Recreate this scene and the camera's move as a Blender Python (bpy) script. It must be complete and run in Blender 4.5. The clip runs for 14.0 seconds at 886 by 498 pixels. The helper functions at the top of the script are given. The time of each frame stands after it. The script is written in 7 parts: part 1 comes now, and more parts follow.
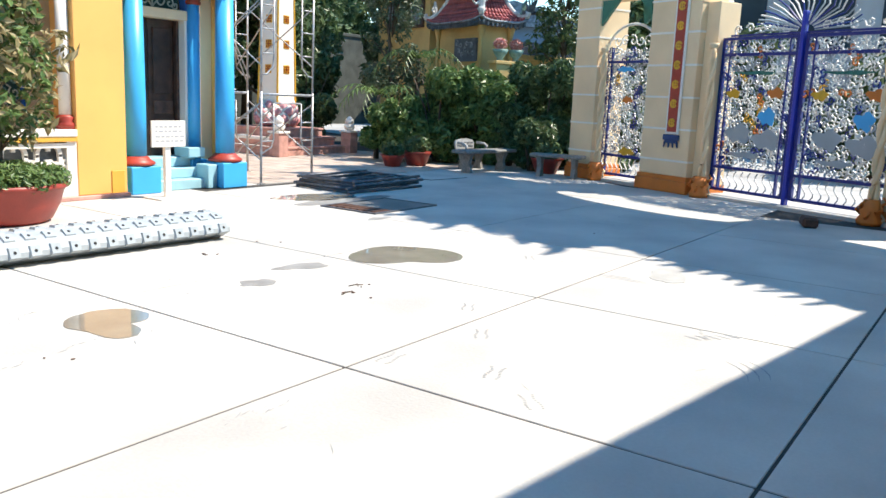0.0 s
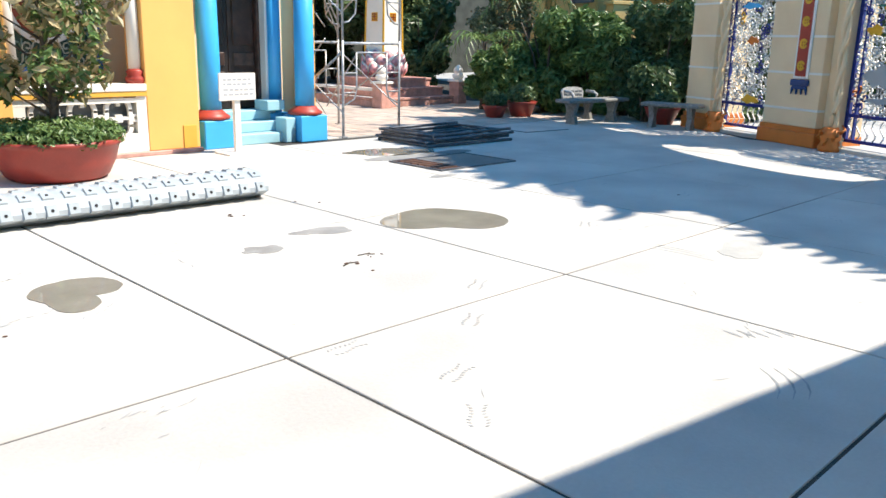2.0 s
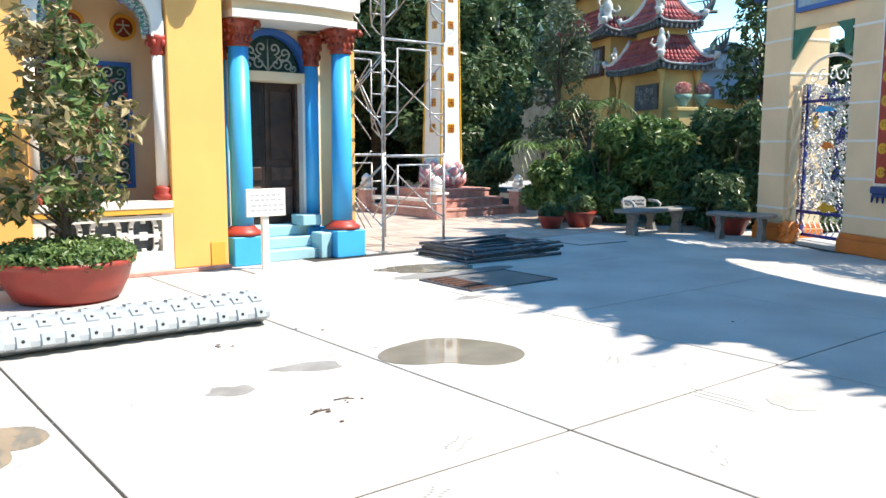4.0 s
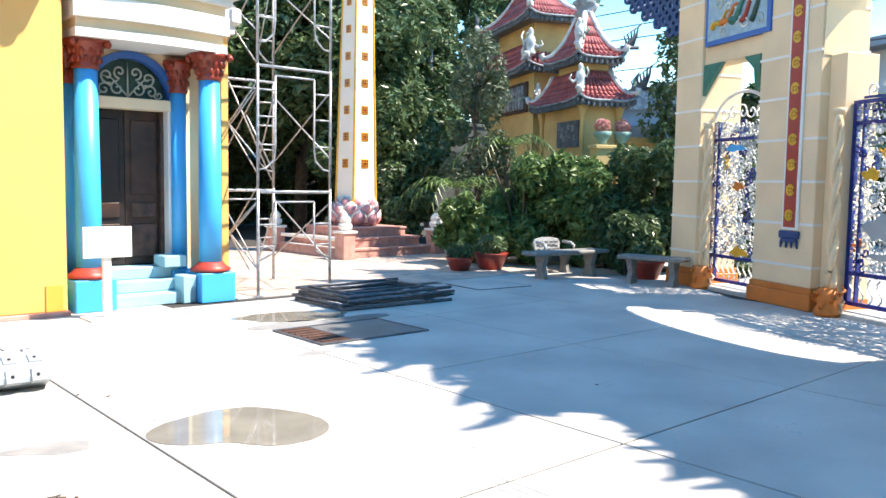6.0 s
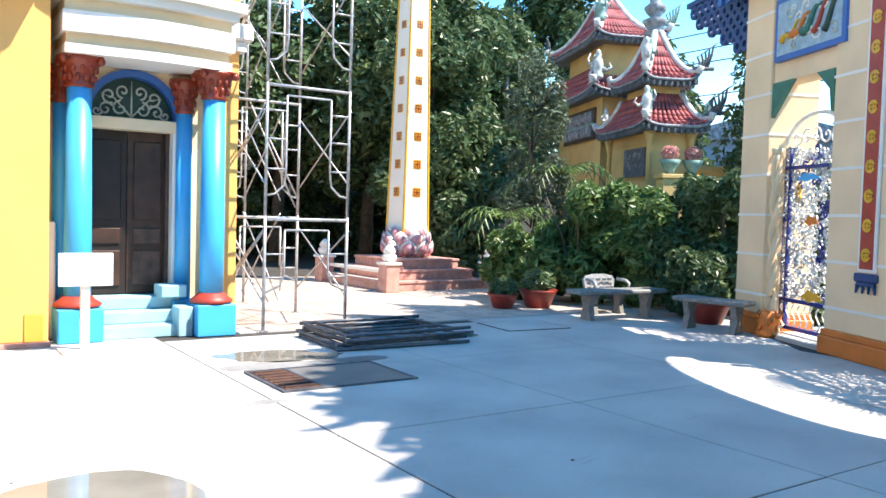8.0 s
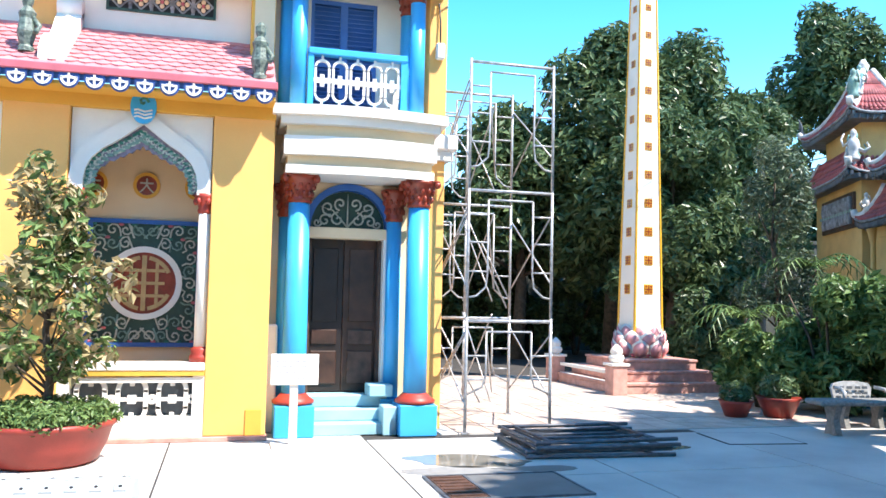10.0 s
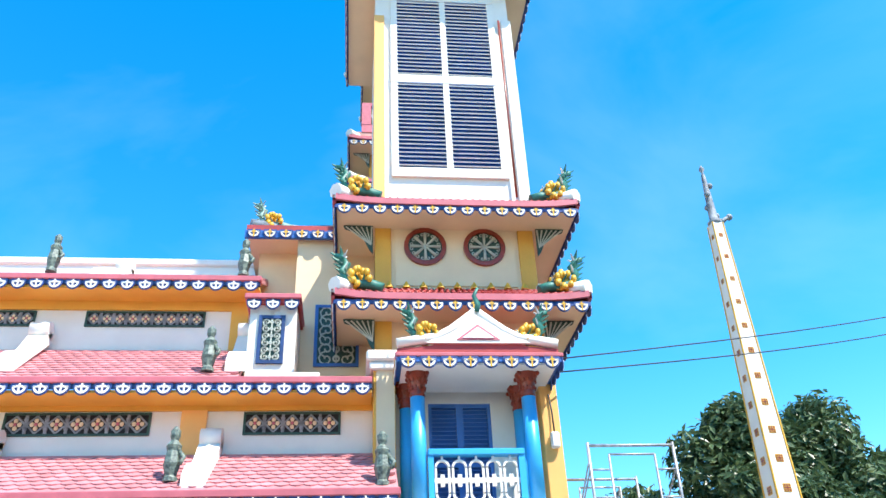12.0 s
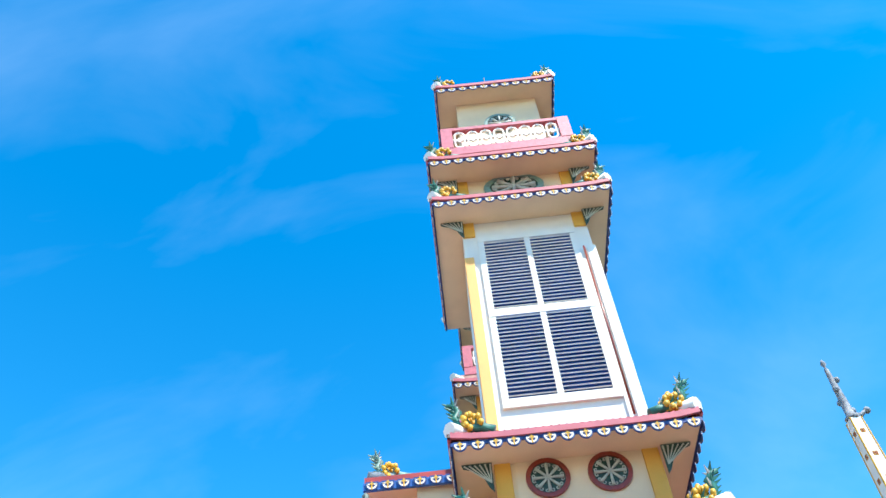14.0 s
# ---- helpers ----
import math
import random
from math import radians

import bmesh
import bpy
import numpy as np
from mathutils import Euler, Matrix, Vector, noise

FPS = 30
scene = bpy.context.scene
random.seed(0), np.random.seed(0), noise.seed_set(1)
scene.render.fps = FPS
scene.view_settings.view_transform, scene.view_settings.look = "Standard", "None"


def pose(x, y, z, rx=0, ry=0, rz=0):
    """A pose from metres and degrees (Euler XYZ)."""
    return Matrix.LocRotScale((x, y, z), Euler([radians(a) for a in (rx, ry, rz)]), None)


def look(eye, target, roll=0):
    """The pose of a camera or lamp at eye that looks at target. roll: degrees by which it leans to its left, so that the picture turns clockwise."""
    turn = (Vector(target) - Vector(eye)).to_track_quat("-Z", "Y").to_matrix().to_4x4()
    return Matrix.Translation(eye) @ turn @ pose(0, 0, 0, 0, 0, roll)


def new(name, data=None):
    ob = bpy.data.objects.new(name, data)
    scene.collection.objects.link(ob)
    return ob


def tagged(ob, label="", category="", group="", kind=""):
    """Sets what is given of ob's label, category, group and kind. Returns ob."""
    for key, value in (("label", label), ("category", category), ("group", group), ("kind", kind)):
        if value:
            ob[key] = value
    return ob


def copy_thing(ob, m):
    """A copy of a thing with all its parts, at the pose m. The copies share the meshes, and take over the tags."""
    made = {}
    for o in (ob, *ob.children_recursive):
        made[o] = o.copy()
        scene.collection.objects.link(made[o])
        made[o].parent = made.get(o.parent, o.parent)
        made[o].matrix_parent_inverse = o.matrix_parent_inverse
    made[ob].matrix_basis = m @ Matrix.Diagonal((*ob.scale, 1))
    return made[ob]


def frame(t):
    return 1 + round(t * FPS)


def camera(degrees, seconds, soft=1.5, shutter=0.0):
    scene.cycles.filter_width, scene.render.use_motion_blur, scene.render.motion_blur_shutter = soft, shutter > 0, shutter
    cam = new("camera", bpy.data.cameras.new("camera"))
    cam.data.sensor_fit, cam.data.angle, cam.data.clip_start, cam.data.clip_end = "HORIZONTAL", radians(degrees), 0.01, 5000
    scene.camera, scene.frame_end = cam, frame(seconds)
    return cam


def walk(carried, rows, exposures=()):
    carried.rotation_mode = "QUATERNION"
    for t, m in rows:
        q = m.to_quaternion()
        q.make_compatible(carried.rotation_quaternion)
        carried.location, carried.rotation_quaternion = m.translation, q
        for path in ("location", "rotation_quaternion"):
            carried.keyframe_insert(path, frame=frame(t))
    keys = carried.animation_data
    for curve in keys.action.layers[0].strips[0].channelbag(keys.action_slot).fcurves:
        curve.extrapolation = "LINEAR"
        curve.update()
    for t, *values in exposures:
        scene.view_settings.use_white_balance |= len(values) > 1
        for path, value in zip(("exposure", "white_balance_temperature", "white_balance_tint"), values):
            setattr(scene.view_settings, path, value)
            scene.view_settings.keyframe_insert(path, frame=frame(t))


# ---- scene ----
cam = camera(57.1, 14.0)
PATH = [
    (0, (-8.273, -9.797, 1.519), (-6.654, -8.682, 1.152), 2.5),
    (0.5, (-7.874, -9.952, 1.513), (-6.315, -8.769, 1.103), 2.3),
    (1, (-7.536, -10.024, 1.526), (-6.046, -8.773, 1.062), 2.0),
    (1.5, (-7.286, -10.065, 1.518), (-5.86, -8.753, 1.022), 1.6),
    (2, (-7.068, -10.053, 1.53), (-5.698, -8.684, 1.031), 1.2),
    (2.5, (-6.861, -9.981, 1.545), (-5.537, -8.558, 1.074), 0.8),
    (3, (-6.661, -9.979, 1.555), (-5.384, -8.494, 1.149), 0.4),
    (3.5, (-6.412, -9.976, 1.58), (-5.167, -8.445, 1.255), 0.5),
    (4, (-6.052, -9.877, 1.584), (-4.807, -8.332, 1.334), 0.2),
    (4.2, (-5.905, -9.878, 1.615), (-4.65, -8.339, 1.38), -0.3),
    (6.3, (-4.378, -9.794, 1.584), (-3.045, -8.311, 1.435), 1.2),
    (6.5, (-4.243, -9.726, 1.581), (-2.905, -8.247, 1.438), 1.3),
    (7, (-3.833, -9.687, 1.554), (-2.529, -8.176, 1.428), 1.6),
    (7.2, (-3.673, -9.666, 1.552), (-2.394, -8.134, 1.43), 1.6),
    (9.3, (-2.236, -9.791, 1.655), (-1.51, -7.928, 1.664), 1.8),
    (9.5, (-2.175, -9.829, 1.666), (-1.513, -7.943, 1.695), 1.7),
    (10, (-2.177, -9.943, 1.695), (-1.66, -8.015, 1.821), 1.2),
    (10.5, (-2.272, -10.096, 1.693), (-1.871, -8.169, 2.049), 0.0),
    (11, (-2.202, -10.119, 1.555), (-1.904, -8.242, 2.179), -0.8),
    (11.5, (-2.125, -10.121, 1.512), (-1.892, -8.326, 2.362), -1.8),
    (12, (-2.202, -10.163, 1.553), (-1.994, -8.466, 2.591), -2.7),
    (12.5, (-2.268, -10.157, 1.518), (-2.086, -8.578, 2.732), -3.8),
    (13, (-2.293, -10.147, 1.47), (-2.147, -8.684, 2.826), -4.6),
    (13.5, (-2.256, -10.149, 1.38), (-2.157, -8.788, 2.841), -5.2),
    (14, (-2.32, -10.046, 1.356), (-2.326, -8.733, 2.864), -5.9),
]
EXPOSURE = [(0, 1.30, 7000, 11), (4.2, 1.4, 7000, 11), (6.4, 1.80, 7100, 14), (9.5, 1.76, 6700, 14), (11.0, 1.55, 6500, 11), (14, 1.24, 6400, 10)]
walk(cam, [(t, look(eye, target, roll)) for t, eye, target, roll in PATH], EXPOSURE)

# ---------------------------------------------------------------- light
SUN = Vector((0.48, -0.52, 1.05)).normalized()
world = bpy.data.worlds.new("world")
scene.world = world
world.use_nodes = True
wn = world.node_tree.nodes
sky = wn.new("ShaderNodeTexSky")
sky.sky_type = "NISHITA"
sky.sun_disc = False
sky.sun_elevation = math.asin(SUN.z)
sky.sun_rotation = math.atan2(SUN.x, SUN.y)
sky.air_density, sky.dust_density, sky.ozone_density = 1.0, 0.0, 1.0
tone = wn.new("ShaderNodeHueSaturation")
tone.inputs["Saturation"].default_value = 1.47
tone.inputs["Hue"].default_value = 0.491
world.node_tree.links.new(sky.outputs[0], tone.inputs["Color"])
coord, stretch, wisps, veil, haze = wn.new("ShaderNodeTexCoord"), wn.new("ShaderNodeMapping"), wn.new("ShaderNodeTexNoise"), wn.new("ShaderNodeMapRange"), wn.new("ShaderNodeMix")
stretch.inputs["Rotation"].default_value = (0.3, 0.5, 0.9)
stretch.inputs["Scale"].default_value = (1.2, 3.2, 2.0)
wisps.inputs["Scale"].default_value, wisps.inputs["Detail"].default_value, wisps.inputs["Distortion"].default_value = 1.6, 7, 0.6
veil.inputs[1].default_value, veil.inputs[2].default_value, veil.inputs[4].default_value = 0.46, 0.90, 0.10
haze.data_type = "RGBA"
haze.inputs[7].default_value = (5.6, 6.4, 7.2, 1)
wl = world.node_tree.links
wl.new(coord.outputs["Generated"], stretch.inputs[0])
wl.new(stretch.outputs[0], wisps.inputs["Vector"])
wl.new(wisps.outputs[0], veil.inputs[0])
wl.new(veil.outputs[0], haze.inputs[0])
wl.new(tone.outputs[0], haze.inputs[6])
wl.new(haze.outputs[2], wn["Background"].inputs[0])
wn["Background"].inputs[1].default_value = 0.15
sun_data = bpy.data.lights.new("sun", "SUN")
sun_data.energy, sun_data.angle, sun_data.color = 3.45, radians(0.55), (1.0, 0.95, 0.87)
sun = new("sun", sun_data)
sun.matrix_world = look((0, 0, 30), Vector((0, 0, 30)) - SUN)


# ---------------------------------------------------------------- materials
def mat(name, col, rough=0.6, var=0.12, scale=6.0, bump=0.15, metal=0.0, col2=None, fine=60.0, spec=0.5, piece=0.0):
    """Base colour mottled at two scales, with fine relief. piece: how much whole pieces differ."""
    m = bpy.data.materials.new(name)
    m.use_nodes = True
    nt = m.node_tree
    n, l = nt.nodes, nt.links
    b = n["Principled BSDF"]
    geo = n.new("ShaderNodeNewGeometry")
    n1, n2 = n.new("ShaderNodeTexNoise"), n.new("ShaderNodeTexNoise")
    n1.inputs["Scale"].default_value, n1.inputs["Detail"].default_value = scale, 5
    n2.inputs["Scale"].default_value, n2.inputs["Detail"].default_value = fine, 3
    l.new(geo.outputs["Position"], n1.inputs["Vector"])
    l.new(geo.outputs["Position"], n2.inputs["Vector"])
    ramp = n.new("ShaderNodeMapRange")
    ramp.inputs[1].default_value, ramp.inputs[2].default_value = 0.35, 0.7
    l.new(n1.outputs[0], ramp.inputs[0])
    mix = n.new("ShaderNodeMix")
    mix.data_type = "RGBA"
    dark = col2 or tuple(c * (1 - 2.2 * var) for c in col)
    mix.inputs[6].default_value, mix.inputs[7].default_value = (*col, 1), (*dark, 1)
    l.new(ramp.outputs[0], mix.inputs[0])
    hsv = n.new("ShaderNodeHueSaturation")
    l.new(mix.outputs[2], hsv.inputs["Color"])
    mm = n.new("ShaderNodeMapRange")
    mm.inputs[3].default_value, mm.inputs[4].default_value = 1 - var * 0.8, 1 + var * 0.8
    l.new(n2.outputs[0], mm.inputs[0])
    last = mm.outputs[0]
    if piece:
        oi = n.new("ShaderNodeObjectInfo")
        add = n.new("ShaderNodeMath")
        add.operation = "MULTIPLY_ADD"
        add.inputs[1].default_value = piece
        l.new(oi.outputs["Random"], add.inputs[0])
        l.new(last, add.inputs[2])
        sub = n.new("ShaderNodeMath")
        sub.operation = "SUBTRACT"
        sub.inputs[1].default_value = piece / 2
        l.new(add.outputs[0], sub.inputs[0])
        last = sub.outputs[0]
    l.new(last, hsv.inputs["Value"])
    l.new(hsv.outputs[0], b.inputs["Base Color"])
    b.inputs["Roughness"].default_value, b.inputs["Metallic"].default_value = rough, metal
    b.inputs["Specular IOR Level"].default_value = spec
    if bump:
        bp = n.new("ShaderNodeBump")
        bp.inputs["Strength"].default_value, bp.inputs["Distance"].default_value = bump, 0.01
        l.new(n2.outputs[0], bp.inputs["Height"])
        l.new(bp.outputs[0], b.inputs["Normal"])
    return m


def leafmat(name, a, b_, rough=0.45):
    m = bpy.data.materials.new(name)
    m.use_nodes = True
    n, l = m.node_tree.nodes, m.node_tree.links
    p = n["Principled BSDF"]
    geo = n.new("ShaderNodeNewGeometry")
    mix = n.new("ShaderNodeMix")
    mix.data_type = "RGBA"
    mix.inputs[6].default_value, mix.inputs[7].default_value = (*a, 1), (*b_, 1)
    l.new(geo.outputs["Random Per Island"], mix.inputs[0])
    l.new(mix.outputs[2], p.inputs["Base Color"])
    p.inputs["Roughness"].default_value = rough
    p.inputs["Specular IOR Level"].default_value = 0.35
    tr = n.new("ShaderNodeBsdfTranslucent")
    l.new(mix.outputs[2], tr.inputs[0])
    ms = n.new("ShaderNodeMixShader")
    ms.inputs[0].default_value = 0.25
    l.new(p.outputs[0], ms.inputs[1])
    l.new(tr.outputs[0], ms.inputs[2])
    l.new(ms.outputs[0], n["Material Output"].inputs[0])
    return m


M = {}
M["concrete"] = mat("concrete", (0.54, 0.515, 0.47), 0.85, 0.10, 0.9, 0.25, col2=(0.39, 0.375, 0.35), fine=45, piece=0.05)
M["joint"] = mat("joint_earth", (0.06, 0.055, 0.05), 0.95, 0.2, 3)
M["wet"] = mat("wet_concrete", (0.17, 0.165, 0.155), 0.5, 0.12, 3, 0.1)
M["damp"] = mat("damp_concrete", (0.30, 0.29, 0.27), 0.6, 0.12, 5, 0.1)
M["water"] = mat("puddle_water", (0.26, 0.24, 0.20), 0.03, 0.1, 3, 0.0)
M["tile"] = mat("paving_tile", (0.52, 0.42, 0.35), 0.7, 0.15, 4, 0.2, piece=0.25)
M["yellow"] = mat("yellow_paint", (0.92, 0.475, 0.135), 0.6, 0.05, 1.2, 0.08)
M["ochre"] = mat("ochre_paint", (0.80, 0.42, 0.06), 0.6, 0.06, 1.5, 0.08)
M["cream"] = mat("cream_paint", (0.85, 0.66, 0.42), 0.65, 0.05, 1.5, 0.08)
M["gatecream"] = mat("gate_cream_render", (0.86, 0.64, 0.39), 0.75, 0.06, 1.3, 0.15)
M["white"] = mat("white_paint", (0.83, 0.79, 0.72), 0.6, 0.04, 2, 0.08)
M["cyan"] = mat("cyan_paint", (0.04, 0.42, 0.80), 0.4, 0.05, 2, 0.05)
M["steps"] = mat("pale_cyan_paint", (0.33, 0.58, 0.64), 0.6, 0.08, 3, 0.1)
M["blue"] = mat("blue_paint", (0.03, 0.13, 0.42), 0.45, 0.06, 3, 0.05)
M["shutter"] = mat("shutter_blue_paint", (0.05, 0.17, 0.50), 0.5, 0.1, 3, 0.05)
M["gateblue"] = mat("gate_blue_paint", (0.012, 0.025, 0.20), 0.35, 0.08, 4, 0.05)
M["red"] = mat("red_paint", (0.42, 0.05, 0.03), 0.45, 0.1, 6, 0.1)
M["capital"] = mat("red_brown_lacquer", (0.30, 0.045, 0.02), 0.3, 0.15, 12, 0.3)
M["rooftile"] = mat("pink_red_roof_tile", (0.62, 0.25, 0.26), 0.6, 0.12, 3, 0.2, piece=0.25)
M["rooftile2"] = mat("red_roof_tile", (0.44, 0.05, 0.045), 0.5, 0.12, 3, 0.2)
M["roofedge"] = mat("rose_roof_edge", (0.55, 0.13, 0.16), 0.6, 0.1, 4, 0.1)
M["pink"] = mat("pink_granite_paint", (0.62, 0.33, 0.27), 0.6, 0.15, 7, 0.15)
M["lotus"] = mat("rose_petal_paint", (0.62, 0.16, 0.20), 0.5, 0.12, 9, 0.1)
M["gold"] = mat("gold_yellow_paint", (0.78, 0.42, 0.03), 0.4, 0.1, 8, 0.1)
M["orange"] = mat("orange_paint", (0.72, 0.20, 0.03), 0.6, 0.1, 3, 0.1)
M["darkgreen"] = mat("dark_green_paint", (0.025, 0.075, 0.055), 0.5, 0.15, 10, 0.1)
M["navy"] = mat("dark_navy_paint", (0.02, 0.06, 0.19), 0.5, 0.15, 5, 0.05)
M["statue"] = mat("weathered_ceramic", (0.20, 0.25, 0.20), 0.5, 0.6, 26, 0.2, col2=(0.03, 0.05, 0.045))
M["jade"] = mat("jade_green_paint", (0.035, 0.20, 0.15), 0.5, 0.2, 14, 0.2)
M["sage"] = mat("sage_green_paint", (0.20, 0.34, 0.29), 0.55, 0.15, 12, 0.1)
M["silverleaf"] = mat("pale_scroll_paint", (0.52, 0.55, 0.47), 0.5, 0.1, 10, 0.1)
M["black"] = mat("dark_recess", (0.015, 0.015, 0.016), 0.8, 0.1, 4, 0.0)
M["doorpanel"] = mat("weathered_door_panel", (0.10, 0.055, 0.04), 0.5, 0.25, 9, 0.3, col2=(0.035, 0.02, 0.015))
M["mauve"] = mat("mauve_grey_paint", (0.26, 0.21, 0.27), 0.6, 0.2, 14, 0.1)
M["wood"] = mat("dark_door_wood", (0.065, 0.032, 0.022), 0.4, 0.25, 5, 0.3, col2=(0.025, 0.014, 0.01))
M["steel"] = mat("galvanised_steel", (0.50, 0.51, 0.52), 0.42, 0.2, 14, 0.1, metal=0.4)
M["darksteel"] = mat("dull_grey_steel", (0.16, 0.17, 0.19), 0.5, 0.2, 12, 0.1, metal=0.5)
M["iron"] = mat("rusty_iron", (0.11, 0.05, 0.03), 0.7, 0.25, 12, 0.3)
M["pot"] = mat("red_glazed_pot", (0.34, 0.045, 0.03), 0.45, 0.12, 5, 0.15)
M["plastic"] = mat("white_plastic", (0.36, 0.40, 0.42), 0.4, 0.04, 5, 0.04)
M["stone"] = mat("granite_stone", (0.25, 0.25, 0.235), 0.6, 0.2, 25, 0.15)
M["bark"] = mat("bark", (0.12, 0.09, 0.065), 0.9, 0.25, 10, 0.5)
M["soil"] = mat("soil", (0.06, 0.04, 0.03), 0.95, 0.25, 12, 0.5)
M["cable"] = mat("cable", (0.03, 0.03, 0.035), 0.6, 0.05, 4, 0.0)
M["greytile"] = mat("grey_ridge_plaster", (0.30, 0.33, 0.36), 0.7, 0.3, 7, 0.2)
M["farwall"] = mat("far_grey_wall", (0.26, 0.29, 0.33), 0.8, 0.08, 1.0, 0.05)
M["farglass"] = mat("far_dark_glass", (0.05, 0.07, 0.09), 0.15, 0.1, 1.0, 0.0)
M["pavyellow"] = mat("pavilion_yellow_paint", (0.62, 0.42, 0.16), 0.7, 0.1, 2, 0.1)
M["slate"] = mat("dark_slate_paint", (0.12, 0.14, 0.16), 0.6, 0.2, 6, 0.1)
M["bluewall"] = mat("blue_grey_house_paint", (0.20, 0.30, 0.40), 0.8, 0.1, 0.8, 0.05)
M["scuff"] = mat("scuffed_concrete", (0.35, 0.36, 0.36), 0.8, 0.15, 8, 0.1)
M["postblue"] = mat("bright_blue_steel_paint", (0.02, 0.04, 0.40), 0.35, 0.08, 4, 0.05)
M["emblem"] = mat("tan_emblem_paint", (0.55, 0.36, 0.15), 0.5, 0.1, 8, 0.1)
# dark colour of the added wall, painting the shade under the trees
M["moss"] = mat("tree_shade_wall", (0.07, 0.075, 0.06), 0.9, 0.25, 2, 0.2)
M["inkgrey"] = mat("grey_lettering", (0.46, 0.46, 0.47), 0.6, 0.05, 5, 0.0)
M["skyglaze"] = mat("pale_blue_glaze", (0.33, 0.47, 0.55), 0.4, 0.15, 9, 0.05)
M["bracketgreen"] = mat("bottle_green_paint", (0.02, 0.16, 0.10), 0.45, 0.12, 8, 0.05)
M["housewall"] = mat("pale_house_wall", (0.55, 0.57, 0.58), 0.8, 0.1, 0.8, 0.05)
M["pavtile"] = mat("weathered_red_tile", (0.40, 0.10, 0.10), 0.65, 0.2, 5, 0.2)
M["agedwhite"] = mat("weathered_white_plaster", (0.62, 0.62, 0.60), 0.7, 0.18, 6, 0.15)
M["ceramicgreen"] = mat("pale_green_ceramic", (0.22, 0.42, 0.36), 0.35, 0.2, 10, 0.1)
M["pendantblue"] = mat("dark_blue_eave_paint", (0.022, 0.065, 0.24), 0.5, 0.15, 5, 0.05)
M["faintstain"] = mat("faint_grey_stain", (0.44, 0.43, 0.40), 0.8, 0.12, 5, 0.1)
M["seatgrey"] = mat("pale_cast_stone", (0.42, 0.43, 0.43), 0.7, 0.2, 14, 0.15)
M["petalpink"] = mat("pale_rose_petal_paint", (0.72, 0.33, 0.34), 0.5, 0.12, 9, 0.1)
# door wood darkened to paint the shade on the doorway's left side
M["darkdoor"] = mat("shaded_door_wood", (0.022, 0.013, 0.010), 0.5, 0.25, 5, 0.2)
M["street"] = mat("pale_street_concrete", (0.42, 0.42, 0.41), 0.85, 0.12, 1.2, 0.15)
M["leaf"] = leafmat("leaf_dark", (0.04, 0.085, 0.034), (0.15, 0.21, 0.09), 0.35)
M["leaf2"] = leafmat("leaf_fresh", (0.065, 0.13, 0.038), (0.19, 0.28, 0.09), 0.38)
M["leafgrey"] = leafmat("leaf_grey_green", (0.05, 0.085, 0.045), (0.16, 0.20, 0.12))
M["leaf3"] = leafmat("leaf_olive", (0.15, 0.14, 0.055), (0.50, 0.40, 0.22))
M["flower"] = leafmat("flower_pink", (0.58, 0.20, 0.18), (0.80, 0.52, 0.46))


# ---------------------------------------------------------------- mesh helpers
def box(bm, x0, x1, y0, y1, z0, z1, bev=0.0, mi=0):
    r = bmesh.ops.create_cube(bm, size=1)
    bmesh.ops.transform(bm, matrix=Matrix.Translation(((x0 + x1) / 2, (y0 + y1) / 2, (z0 + z1) / 2)) @ Matrix.Diagonal((abs(x1 - x0), abs(y1 - y0), abs(z1 - z0), 1)), verts=r["verts"])
    fs = {f for v in r["verts"] for f in v.link_faces}
    for f in fs:
        f.material_index = mi
    if bev:
        es = list({e for f in fs for e in f.edges})
        for f in bmesh.ops.bevel(bm, geom=es, offset=bev, segments=1, affect="EDGES", profile=0.5)["faces"]:
            f.material_index = mi
    return bm


def lathe(bm, prof, c=(0, 0, 0), seg=20, mi=0, squash=(1, 1), turn=0.0):
    rings = []
    for r, z in prof:
        rings.append([bm.verts.new((c[0] + r * squash[0] * math.cos(turn + 2 * math.pi * i / seg), c[1] + r * squash[1] * math.sin(turn + 2 * math.pi * i / seg), c[2] + z)) for i in range(seg)])
    for a, b in zip(rings, rings[1:]):
        for i in range(seg):
            f = bm.faces.new((a[i], a[(i + 1) % seg], b[(i + 1) % seg], b[i]))
            f.material_index, f.smooth = mi, seg > 8
    for ring, flip in ((rings[0], True), (rings[-1], False)):
        f = bm.faces.new(ring[::-1] if flip else ring)
        f.material_index = mi
    return bm


